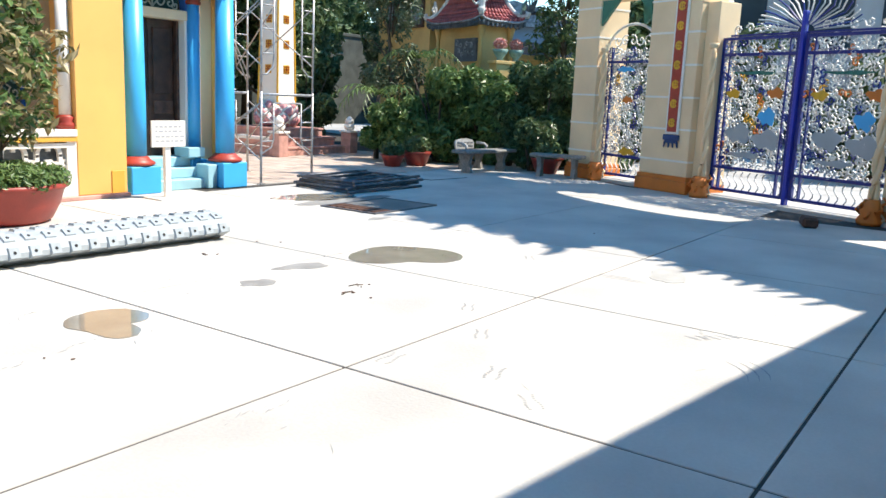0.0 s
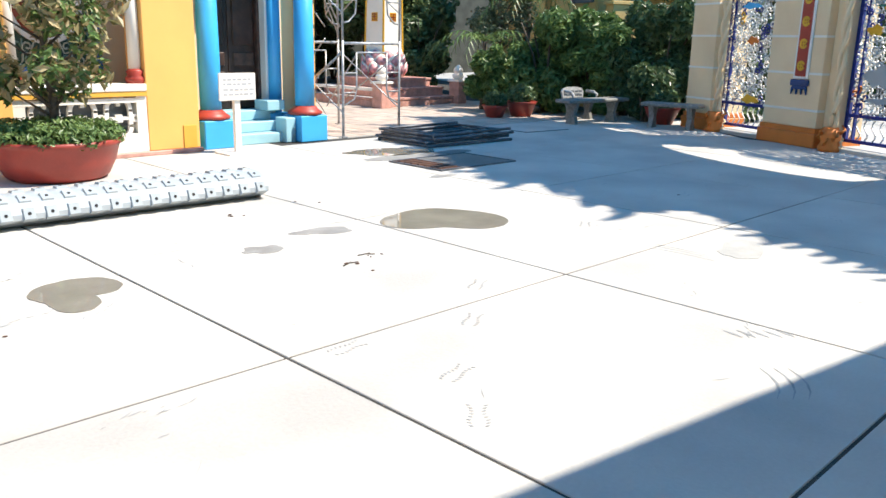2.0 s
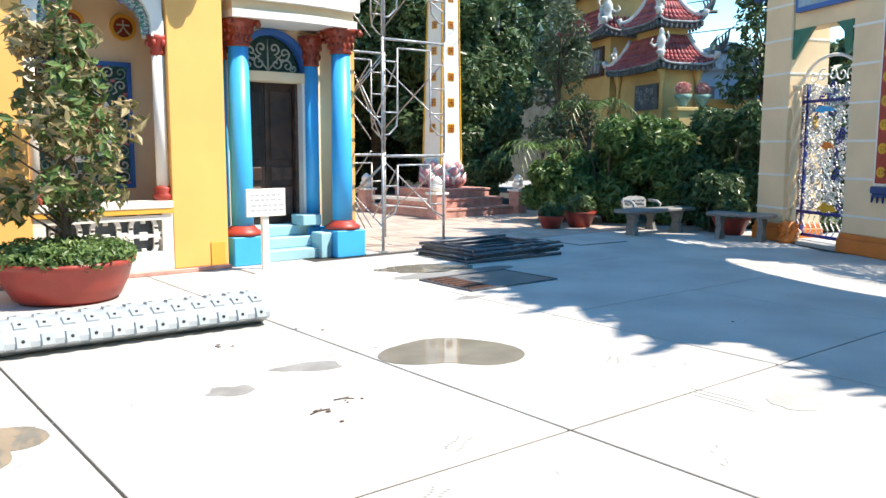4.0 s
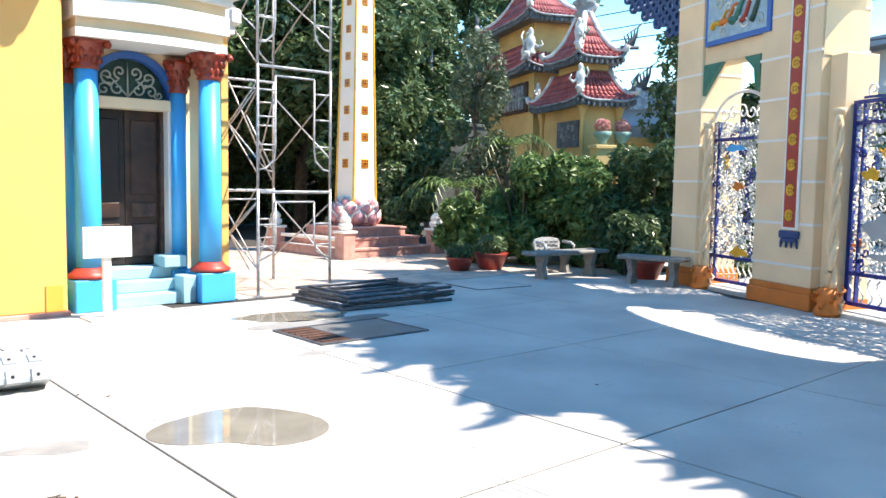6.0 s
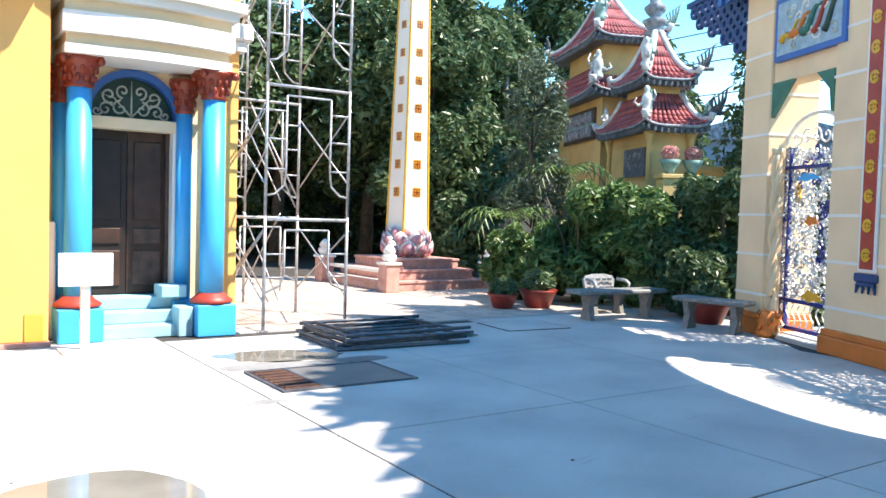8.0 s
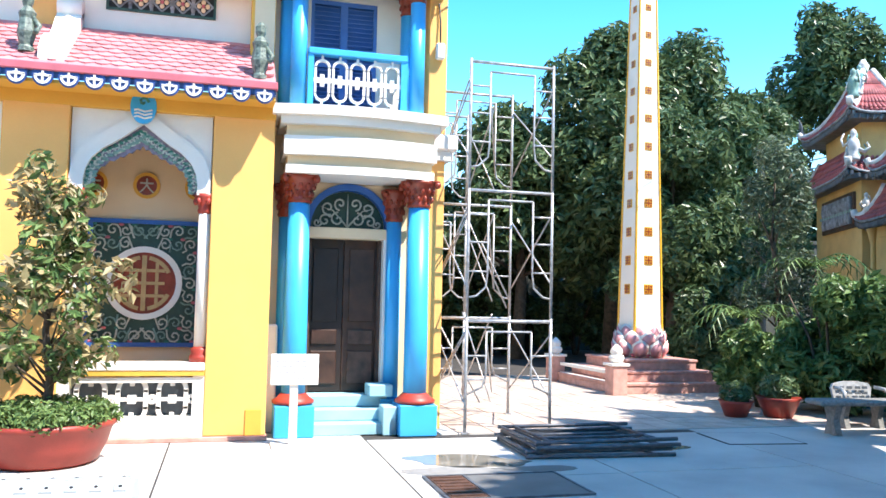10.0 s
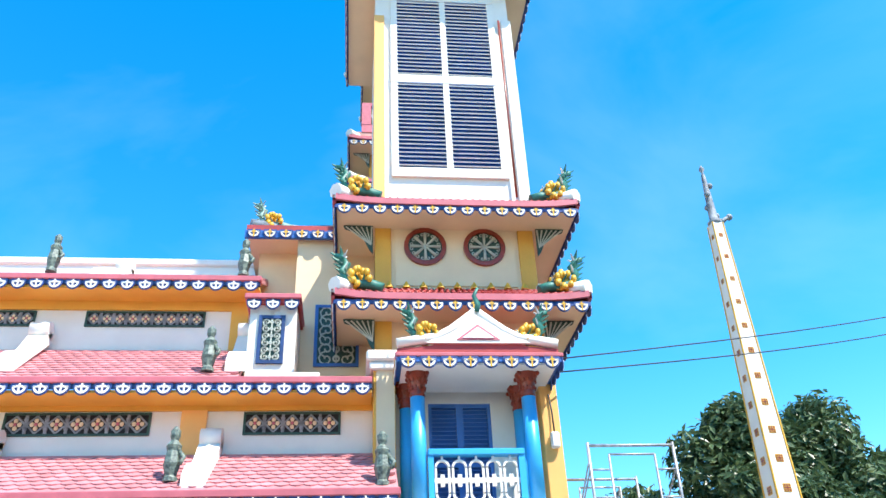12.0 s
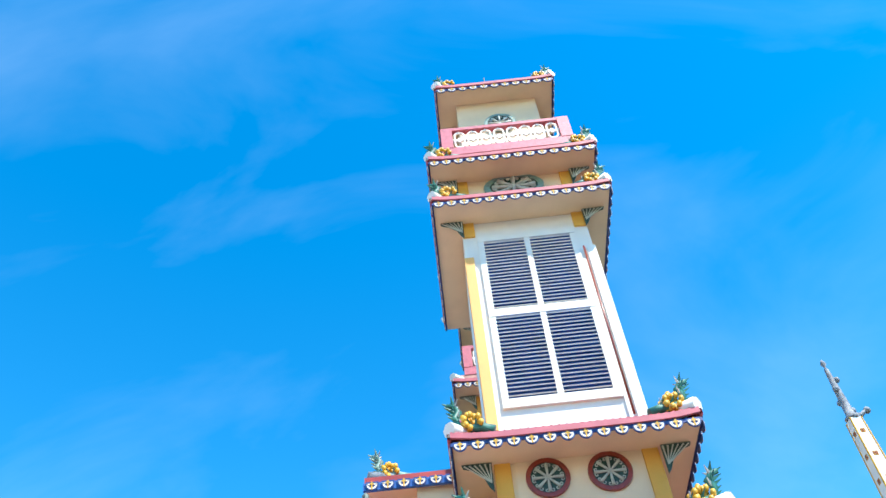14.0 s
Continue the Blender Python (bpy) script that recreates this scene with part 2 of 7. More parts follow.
def tube(bm, pts, r, seg=6, mi=0, r1=None, close=False):
    pts = [Vector(p) for p in pts]
    rings = []
    up = Vector((0.13, 0.31, 0.94))
    for i, p in enumerate(pts):
        d = (pts[min(i + 1, len(pts) - 1)] - pts[max(i - 1, 0)])
        if close:
            d = pts[(i + 1) % len(pts)] - pts[i - 1]
        d.normalize()
        if abs(d.dot(up)) > 0.95:
            up = Vector((0.9, -0.2, 0.3))
        a = d.cross(up).normalized()
        b = d.cross(a).normalized()
        rr = r if r1 is None else r + (r1 - r) * i / max(1, len(pts) - 1)
        rings.append([bm.verts.new(p + (a * math.cos(2 * math.pi * k / seg) + b * math.sin(2 * math.pi * k / seg)) * rr) for k in range(seg)])
    pairs = list(zip(rings, rings[1:])) + ([(rings[-1], rings[0])] if close else [])
    for a, b in pairs:
        for k in range(seg):
            f = bm.faces.new((a[k], a[(k + 1) % seg], b[(k + 1) % seg], b[k]))
            f.material_index, f.smooth = mi, seg > 4
    if not close:
        for ring in (rings[0][::-1], rings[-1]):
            bm.faces.new(ring).material_index = mi
    return bm


def prism(bm, poly, y0, y1, mi=0, m=None):
    """A flat outline in x and z, drawn out from y0 to y1."""
    a = [bm.verts.new((x, y0, z)) for x, z in poly]
    b = [bm.verts.new((x, y1, z)) for x, z in poly]
    n = len(poly)
    fs = [bm.faces.new(a), bm.faces.new(b[::-1])] + [bm.faces.new((a[i], b[i], b[(i + 1) % n], a[(i + 1) % n])) for i in range(n)]
    for f in fs:
        f.material_index = mi
    if m is not None:
        bmesh.ops.transform(bm, matrix=m, verts=a + b)
    return bm


def flat_strip(bm, outer, inner, y0, y1, mi=0, close=False):
    """A flat strip between two outlines in x and z, drawn out from y0 to y1."""
    loops = [[bm.verts.new((x, y, z)) for x, z in pts] for pts, y in ((outer, y0), (inner, y0), (inner, y1), (outer, y1))]
    n = len(outer)
    for k in range(4):
        a, b = loops[k], loops[(k + 1) % 4]
        for i in range(n if close else n - 1):
            bm.faces.new((a[i], a[(i + 1) % n], b[(i + 1) % n], b[i])).material_index = mi
    if not close:
        for i in (0, n - 1):
            bm.faces.new([q[i] for q in loops]).material_index = mi
    return bm


def ring(bm, c, r0, r1, y0, y1, a0=0, a1=360, n=24, mi=0, squash=1.0):
    """A flat ring or arc in the x-z plane."""
    full = a1 - a0 >= 360
    an = [radians(a0 + (a1 - a0) * i / n) for i in range(n if full else n + 1)]
    return flat_strip(bm, [(c[0] + r1 * math.cos(a), c[1] + squash * r1 * math.sin(a)) for a in an], [(c[0] + r0 * math.cos(a), c[1] + squash * r0 * math.sin(a)) for a in an], y0, y1, mi, full)


def ball(bm, c, r, sx=1, sy=1, sz=1, mi=0, u=10, v=6):
    res = bmesh.ops.create_uvsphere(bm, u_segments=u, v_segments=v, radius=r)
    bmesh.ops.transform(bm, matrix=Matrix.Translation(c) @ Matrix.Diagonal((sx, sy, sz, 1)), verts=res["verts"])
    for f in {f for w in res["verts"] for f in w.link_faces}:
        f.material_index, f.smooth = mi, True
    return bm


def mesh_of(bm, mats, name="mesh"):
    me = bpy.data.meshes.new(name)
    bmesh.ops.recalc_face_normals(bm, faces=bm.faces)
    bm.to_mesh(me)
    bm.free()
    for k in (mats if isinstance(mats, (list, tuple)) else [mats]):
        me.materials.append(M[k])
    return me


def part(name, bm, mats, parent=None, label=""):
    """One mesh object under a thing or a part, in the parent's own axes."""
    me = bm if isinstance(bm, bpy.types.Mesh) else mesh_of(bm, mats, name)
    ob = new(name, me)
    if parent is not None:
        ob.parent = parent
    return tagged(ob, label)


def thing(name, label, category, m=None, group="", kind=""):
    ob = new(name)
    ob.empty_display_size = 0.2
    if m is not None:
        ob.matrix_basis = m
    return tagged(ob, label, category, group, kind)


def solid(name, bm, mats, label, category, m=None, group="", kind=""):
    ob = new(name, mesh_of(bm, mats, name))
    if m is not None:
        ob.matrix_basis = m
    return tagged(ob, label, category, group, kind)


def spiral(c, r, turns=1.4, a0=0.0, flip=1, n=14, y=0.0, grow=0.12):
    """Points of a scroll in the x-z plane."""
    out = []
    for i in range(n):
        k = i / (n - 1)
        a = a0 + flip * k * turns * 2 * math.pi
        rr = r * (grow + (1 - grow) * (1 - k))
        out.append((c[0] + rr * math.cos(a), y, c[1] + rr * math.sin(a)))
    return out


def wpart(name, bm, mats, parent, label=""):
    """A part whose mesh is given in the world's axes."""
    ob = part(name, bm, mats, parent, label)
    ob.matrix_parent_inverse = (parent.matrix_basis if parent.parent is None else Matrix.Identity(4)).inverted()
    return ob


def piece(name, me, parent, m):
    """One of many alike pieces on shared mesh data; m is in the world."""
    ob = new(name, me)
    ob.parent = parent
    top = parent
    while top.parent is not None:
        top = top.parent
    ob.matrix_basis = m
    ob.matrix_parent_inverse = top.matrix_basis.inverted() if parent is top else Matrix.Identity(4)
    return ob


# ---------------------------------------------------------------- ground
bm = bmesh.new()
bmesh.ops.create_grid(bm, x_segments=8, y_segments=8, size=400)
bmesh.ops.translate(bm, vec=(0, 0, -0.007), verts=bm.verts)
ground = solid("ground", bm, "joint", "dark bare earth under and around the paved temple courtyard", "ground", kind="structure")

STEP = 2.25
JX, JY = -4.96, -6.88
GATE_P = Vector((6.27, -4.42, 0))
GATE_D = Vector((0.416, 0.9094, 0))
GATE_N = Vector((0.9094, -0.416, 0))


def inside_gate(x, y):
    return (Vector((x, y, 0)) - GATE_P).dot(GATE_N) < 0.0


# ---------------------------------------------------------------- bell tower
CX = -0.67
tower = thing("bell_tower", "tall yellow and cream bell tower with tiered red roofs", "tower", pose(CX, 2.0, 0))
X0, X1, YF, YB = CX - 1.25, CX + 1.25, 0.75, 3.25


def tw(name, bm, mats, label="", parent=None):
    return wpart(name, bm, mats, parent or tower, label)


# hollow ground floor and balcony storey
bm = bmesh.new(); box(bm, X0, X0 + 0.22, YF + 0.002, YB, 0, 6.0); tw("wall", bm, "cream")
bm = bmesh.new(); box(bm, X1 - 0.22, X1, YF + 0.002, YB, 0, 6.0); tw("wall", bm, "yellow", "sunlit yellow side wall")
bm = bmesh.new(); box(bm, X0 + 0.22, X1 - 0.22, YB - 0.2, YB - 0.002, 0, 6.0); tw("wall", bm, "cream")
bm = bmesh.new(); box(bm, X0 + 0.22, X1 - 0.22, YF + 0.3, YB - 0.2, 0.0, 0.44); tw("inner_floor", bm, "wood")
bm = bmesh.new(); box(bm, X0, -1.18, YF, YF + 0.28, 0, 2.6); tw("wall", bm, "cream")
bm = bmesh.new(); box(bm, -0.05, X1 - 0.003, YF, YF + 0.28, 0, 2.6); tw("wall", bm, "cream")
arc = [(-0.615 - 0.57 * math.cos(math.pi * i / 20), 2.6 + 0.57 * math.sin(math.pi * i / 20)) for i in range(21)]
bm = bmesh.new(); prism(bm, [(X0, 2.6)] + arc + [(X1 - 0.003, 2.6), (X1 - 0.003, 4.0), (X0, 4.0)], YF, YF + 0.28); tw("wall", bm, "cream", "cream wall above the arched door light")
# corner pier with the sunlit yellow face
bm = bmesh.new(); box(bm, 0.38, 0.63, 0.52, YF - 0.002, 0, 3.55, 0.01); box(bm, 0.38, 0.63, 0.52, YF - 0.002, 3.9, 6.0, 0.01); tw("corner_pier", bm, "yellow")
bm = bmesh.new(); box(bm, 0.37, 0.70, 0.45, 1.1, 3.55, 3.68, 0.01); box(bm, 0.37, 0.78, 0.40, 1.3, 3.68, 3.9, 0.03); tw("cornice", bm, "white", "white moulded cornice block")
# door surround
bm = bmesh.new(); box(bm, -0.14, -0.05, YF - 0.04, YF + 0.25, 0.45, 2.58, 0.008); tw("door_jamb", bm, "white")
bm = bmesh.new(); box(bm, -1.18, -1.12, YF - 0.04, YF + 0.25, 0.45, 2.58, 0.008); tw("door_jamb", bm, "white")
bm = bmesh.new(); box(bm, -1.2, -0.03, YF - 0.06, YF + 0.25, 2.48, 2.62, 0.01); tw("lintel", bm, "cream")
bm = bmesh.new(); ring(bm, (-0.615, 2.62), 0.50, 0.585, YF - 0.05, YF + 0.1, 0, 180, 24); tw("fanlight_frame", bm, "blue")
bm = bmesh.new(); prism(bm, [(-0.615 + 0.5 * math.cos(math.pi * i / 20), 2.62 + 0.5 * math.sin(math.pi * i / 20)) for i in range(21)], YF + 0.12, YF + 0.16); tw("fanlight_back", bm, "darkgreen")
bm = bmesh.new()
for s in (-1, 1):
    for c, r, a0, fl in (((0.13, 0.12), 0.10, 1.6, -1), ((0.30, 0.10), 0.09, 2.6, -1), ((0.40, 0.07), 0.06, 3, 1), ((0.10, 0.33), 0.09, -1.5, 1), ((0.26, 0.27), 0.10, -2, 1)):
        tube(bm, [(-0.615 + s * x, YF + 0.08, 2.62 + z) for x, _, z in spiral(c, r, 1.2, a0, fl)], 0.014, 5)
    tube(bm, [(-0.615, YF + 0.08, 2.64), (-0.615 + s * 0.2, YF + 0.08, 2.86), (-0.615 + s * 0.36, YF + 0.08, 2.9)], 0.014, 5, r1=0.004)
tube(bm, [(-0.615, YF + 0.08, 2.64), (-0.615, YF + 0.08, 3.08)], 0.016, 5, r1=0.004)
tw("fanlight_scrollwork", bm, "silverleaf")


def door_leaf(x0, x1, frame_mat, panel_mat):
    leaf = tw("door_leaf", box(bmesh.new(), x0, x1, YF + 0.19, YF + 0.235, 0.46, 2.48, 0.006), frame_mat)
    for z0, z1 in ((0.56, 1.0), (1.08, 1.28), (1.38, 2.36)):
        b = bmesh.new()
        box(b, x0 + 0.07, x1 - 0.07, YF + 0.165, YF + 0.189, z0, z1, 0.012)
        # top panel keeps the darker frame colour, painting the shade higher up
        part("panel", b, panel_mat if z0 < 1.3 else frame_mat, leaf)
    return leaf


# left leaf coloured darker than the right in place of real shade
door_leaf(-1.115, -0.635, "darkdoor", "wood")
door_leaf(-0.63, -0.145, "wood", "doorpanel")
for xa, xb in ((-1.12, -1.075), (-0.185, -0.141)):
    bm = bmesh.new(); box(bm, xa, xb, YF + 0.10, YF + 0.188, 0.455, 2.48, 0.006); tw("door_frame", bm, "doorpanel", "red-brown wooden door frame")
bm = bmesh.new(); box(bm, 0.46, 0.58, 0.42, 0.518, 4.92, 5.14, 0.02); lamp = tw("wall_lamp", bm, "white", "small white lamp housing on the pier")
bm = bmesh.new(); tube(bm, [(0.52, 0.47, 5.14), (0.52, 0.49, 5.45), (0.50, 0.50, 5.7)], 0.012, 5); part("lamp_cable", bm, "cable", lamp)
# steps with cheek
for i in range(3):
    bm = bmesh.new(); box(bm, -1.1, -0.02, 0.20 + 0.2 * i, 0.95, 0.15 * i + (0.002 if i else 0), 0.15 * (i + 1), 0.012); tw("step", bm, "steps")
for i in range(3):
    bm = bmesh.new(); box(bm, -0.34 + 0.1 * i, -0.03, 0.16 + 0.2 * (2 - i) * 0.6, 0.75, 0.45 - 0.15 * i, 0.60 - 0.15 * i, 0.012) if i == 0 else box(bm, -0.3 + 0.09 * i, -0.03, 0.12, 0.3 + 0.1 * i, 0.0, 0.5 - 0.14 * i, 0.012)
    tw("step_cheek", bm, "steps")
# porch columns: plinth, ring, shaft, capital
CAP = [(0.16, 0), (0.185, 0.02), (0.165, 0.05), (0.18, 0.12), (0.20, 0.2), (0.25, 0.27), (0.28, 0.3), (0.28, 0.34)]


def capital(parent, x, y, z, h, s=1.0):
    b = bmesh.new()
    lathe(b, [(r * s, q * h / 0.34) for r, q in CAP], (x, y, z), 16)
    for k in range(12):
        a = k * math.pi / 6 + math.pi / 12
        for lev, rr, hh in ((0.05, 0.182, 0.12), (0.15, 0.205, 0.12)):
            aa = a + (lev > 0.1) * math.pi / 12
            px, py = x + rr * s * math.cos(aa), y + rr * s * math.sin(aa)
            ball(b, (px, py, z + (lev + hh / 2) * h / 0.34), 0.034 * s, 1, 1, hh * 13 * h / 0.34, 0, 6, 5)
    for sx in (-1, 1):
        for sy in (-1, 1):
            ball(b, (x + sx * 0.22 * s, y + sy * 0.22 * s, z + h * 0.84), 0.055 * s, 1, 1, 1, 0, 6, 5)
    box(b, x - 0.25 * s, x + 0.25 * s, y - 0.25 * s, y + 0.25 * s, z + h * 0.93, z + h, 0.01)
    return part("capital", b, "capital", parent, "red-brown carved leaf capital")


for x, dy in ((-1.30, 0.08), (0.22, 0.0)):
    y = 0.24 + dy
    col = tw("column", lathe(bmesh.new(), [(0.145, 0.5), (0.148, 1.2), (0.132, 2.9)], (x, y, 0), 24), "cyan", "bright cyan round column")
    col.matrix_parent_inverse = tower.matrix_basis.inverted()
    b = bmesh.new(); box(b, x - 0.24, x + 0.24, y - 0.24, y + 0.24, 0, 0.385, 0.012); part("plinth", b, "cyan", col)
    b = bmesh.new(); lathe(b, [(0.19, 0.385), (0.255, 0.4), (0.26, 0.43), (0.20, 0.47), (0.175, 0.5), (0.15, 0.52)], (x, y, 0), 24); part("base_ring", b, "red", col, "red painted moulded base ring")
    capital(col, x, y, 2.87, 0.34, 0.88)
for x in (-1.42, -0.01):
    pil = tw("pilaster", lathe(bmesh.new(), [(0.10, 0.3), (0.10, 2.75)], (x, 0.68, 0), 14), "cyan")
    capital(pil, x, 0.68, 2.72, 0.42, 0.68)
    b = bmesh.new(); box(b, x - 0.15, x + 0.15, 0.55, 0.745, 0, 0.4, 0.01); part("plinth", b, "cyan", pil)
bm = bmesh.new(); box(bm, X0 + 0.05, -1.5, 0.5, YF - 0.003, 0, 1.35, 0.02); tw("dado", bm, "white")


# bow-fronted entablature and balcony
def bow(z0, z1, xa, xb, y_end, depth, yb, z0b=None):
    b = bmesh.new()
    n = 16
    low, high = [], []
    for zz, store in ((z0, low), (z1, high)):
        for i in range(n + 1):
            k = i / n
            store.append(b.verts.new((xa + (xb - xa) * k, y_end - depth * math.sin(math.pi * k), zz)))
        store.append(b.verts.new((xb, yb, zz)))
        store.append(b.verts.new((xa, yb, zz)))
    m = len(low)
    for i in range(m):
        b.faces.new((low[i], low[(i + 1) % m], high[(i + 1) % m], high[i]))
    b.faces.new(low[::-1]); b.faces.new(high)
    return b


tw("architrave", bow(3.21, 3.31, -1.50, 0.36, 0.02, 0.10, 0.74), "white")
tw("frieze", bow(3.31, 3.43, -1.48, 0.34, 0.08, 0.10, 0.74), "cream")
tw("cornice", bow(3.43, 3.66, -1.53, 0.38, -0.02, 0.12, 0.74), "white")
tw("frieze", bow(3.66, 3.80, -1.50, 0.36, 0.06, 0.12, 0.74), "cream")
tw("cornice", bow(3.80, 3.90, -1.58, 0.42, -0.04, 0.14, 0.74), "white")
tw("balcony_floor", bow(3.90, 4.02, -1.68, 0.50, -0.10, 0.16, 0.745), "white")
bm = bmesh.new(); box(bm, X0 + 0.22, X1 - 0.22, YF, YB - 0.2, 3.9, 4.0); tw("inner_floor", bm, "cream")
# balcony storey back wall with shutters
bm = bmesh.new(); box(bm, X0 + 0.22, -1.17, YF + 0.15, YF + 0.3, 4.0, 6.0); box(bm, -0.27, X1 - 0.22, YF + 0.15, YF + 0.3, 4.0, 6.0); box(bm, -1.17, -0.27, YF + 0.15, YF + 0.3, 5.72, 6.0); tw("wall", bm, "white")
bm = bmesh.new(); box(bm, X0, X0 + 0.25, 0.35, YF, 4.0, 6.0); tw("wall", bm, "cream")


def slats(parent, x0, x1, z0, z1, y, n, mname, depth=0.05, tilt=28, lit_edge=None):
    b = bmesh.new()
    h = (z1 - z0) / n
    box(b, x0, x1, -depth / 2, depth / 2, -h * 0.10, h * 0.10)
    # white strip paints the light caught by the slat's front edge
    if lit_edge:
        box(b, x0, x1, -depth / 2 - 0.008, -depth / 2 - 0.001, -h * 0.13, h * 0.13, 0, 1)
    bmesh.ops.translate(b, vec=(-(x0 + x1) / 2, 0, 0), verts=b.verts)
    me = mesh_of(b, [mname, lit_edge] if lit_edge else mname, "slat")
    for i in range(n):
        piece("slat", me, parent, pose((x0 + x1) / 2, y, z0 + (i + 0.5) * h, tilt))


for xa in (-1.17, -0.72):
    xb = xa + 0.45
    b = bmesh.new()
    for a in ((xa, xa + 0.05, 4.02, 5.72), (xb - 0.05, xb, 4.02, 5.72)):
        box(b, a[0], a[1], YF + 0.17, YF + 0.22, a[2], a[3])
    for z in (4.02, 4.8, 5.66):
        box(b, xa + 0.05, xb - 0.05, YF + 0.17, YF + 0.22, z, z + 0.06)
    box(b, xa + 0.05, xb - 0.05, YF + 0.225, YF + 0.235, 4.04, 5.70)
    sh = tw("shutter", b, "shutter", "blue slatted door shutter")
    slats(sh, xa + 0.05, xb - 0.05, 4.86, 5.66, YF + 0.2, 13, "shutter")
    slats(sh, xa + 0.05, xb - 0.05, 4.08, 4.8, YF + 0.2, 12, "shutter")
for x, y in ((-1.38, 0.10), (0.12, 0.10), (-1.50, 0.55), (0.10, 0.62)):
    col = tw("balcony_column", lathe(bmesh.new(), [(0.10, 4.02), (0.097, 5.5)], (x, y, 0), 18), "cyan")
    capital(col, x, y, 5.5, 0.36, 0.58)
b = bmesh.new()
box(b, -1.27, -0.02, 0.0, 0.14, 4.70, 4.78, 0.01); box(b, -1.27, -1.2, 0.02, 0.12, 4.02, 4.70); box(b, -0.10, -0.02, 0.02, 0.12, 4.02, 4.70); box(b, -1.2, -0.10, 0.02, 0.12, 4.02, 4.07)
rail = tw("balcony_rail", b, "cyan")


def lattice_unit(w, h, d=0.05):
    """One pierced block: two arcs, a bar and a knot."""
    b = bmesh.new()
    ring(b, (0, h * 0.27), w * 0.30, w * 0.42, -d / 2, d / 2, -10, 190, 10)
    ring(b, (0, -h * 0.27), w * 0.30, w * 0.42, -d / 2, d / 2, 170, 370, 10)
    for s in (-1, 1):
        box(b, s * w * 0.36 - w * 0.06, s * w * 0.36 + w * 0.06, -d / 2, d / 2, -h * 0.28, h * 0.28)
        ring(b, (s * w * 0.5, 0), w * 0.05, w * 0.13, -d / 2 - 0.004, d / 2 + 0.004, 0, 360, 8)
    box(b, -w * 0.32, w * 0.32, -d * 0.4, d * 0.4, -h * 0.05, h * 0.05)
    box(b, -w * 0.06, w * 0.06, -d * 0.4, d * 0.4, h * 0.38, h * 0.5)
    box(b, -w * 0.06, w * 0.06, -d * 0.4, d * 0.4, -h * 0.5, -h * 0.38)
    box(b, -w * 0.11, w * 0.11, -d * 0.45, d * 0.45, -h * 0.12, h * 0.12)
    return mesh_of(b, "white", "lattice_block")


me = lattice_unit(0.235, 0.62)
for i in range(5):
    piece("lattice_block", me, rail, pose(-1.09 + 0.22 * i, 0.07, 4.385))
# shafts of the upper storeys
bm = bmesh.new(); box(bm, X0, X1, YF, YB, 6.0, 8.75); tw("wall", bm, "cream")
bm = bmesh.new(); box(bm, X0 + 0.3, X1 - 0.3, YF - 0.02, YF - 0.001, 7.55, 8.62); tw("wall_panel", bm, "cream")
for z0, z1 in ((6.3, 8.72), (14.0, 16.05)):
    for x in (X0, X1 - 0.22):
        bm = bmesh.new(); box(bm, x - 0.015, x + 0.235, YF - 0.04, YF + 0.2, z0, z1, 0.006); tw("corner_pilaster", bm, "ochre")
bm = bmesh.new(); box(bm, X0 - 0.02, X1 + 0.02, YF + 0.003, YB, 9.0, 14.6); tw("wall", bm, "white")
for x in (X0 - 0.05, X1 - 0.14):
    bm = bmesh.new(); box(bm, x, x + 0.19, YF - 0.06, YF + 0.18, 9.15, 13.35, 0.01); tw("corner_pilaster", bm, "yellow" if x < CX else "white")
bm = bmesh.new(); box(bm, X0 + 0.02, X1 - 0.02, YF, YB, 14.6, 16.1); tw("wall", bm, "cream")
# tall louvred window
LX0, LX1 = -1.54, 0.19
lou = tw("louvred_window", box(bmesh.new(), LX0 - 0.12, LX1 + 0.12, YF - 0.06, YF + 0.02, 9.60, 9.78), "white", "tall white-framed window with blue louvres")
for za, zb in ((11.68, 11.86), (13.78, 13.95)):
    part("rail", box(bmesh.new(), LX0 - 0.12, LX1 + 0.12, YF - 0.06, YF + 0.02, za, zb), "white", lou)
for xa, xb in ((LX0 - 0.12, LX0), (-0.73, -0.62), (LX1, LX1 + 0.12)):
    part("stile", box(bmesh.new(), xa, xb, YF - 0.05, YF + 0.018, 9.78, 13.78), "white", lou)
b = bmesh.new(); box(b, LX0, LX1, YF - 0.002, YF + 0.002, 9.78, 13.78); part("backing", b, "shutter", lou)
for xa, xb in ((LX0, -0.73), (-0.62, LX1)):
    slats(lou, xa, xb, 9.80, 11.68, YF - 0.035, 21, "shutter", 0.06, 35, "white")
    slats(lou, xa, xb, 11.86, 13.78, YF - 0.035, 21, "shutter", 0.06, 35, "white")


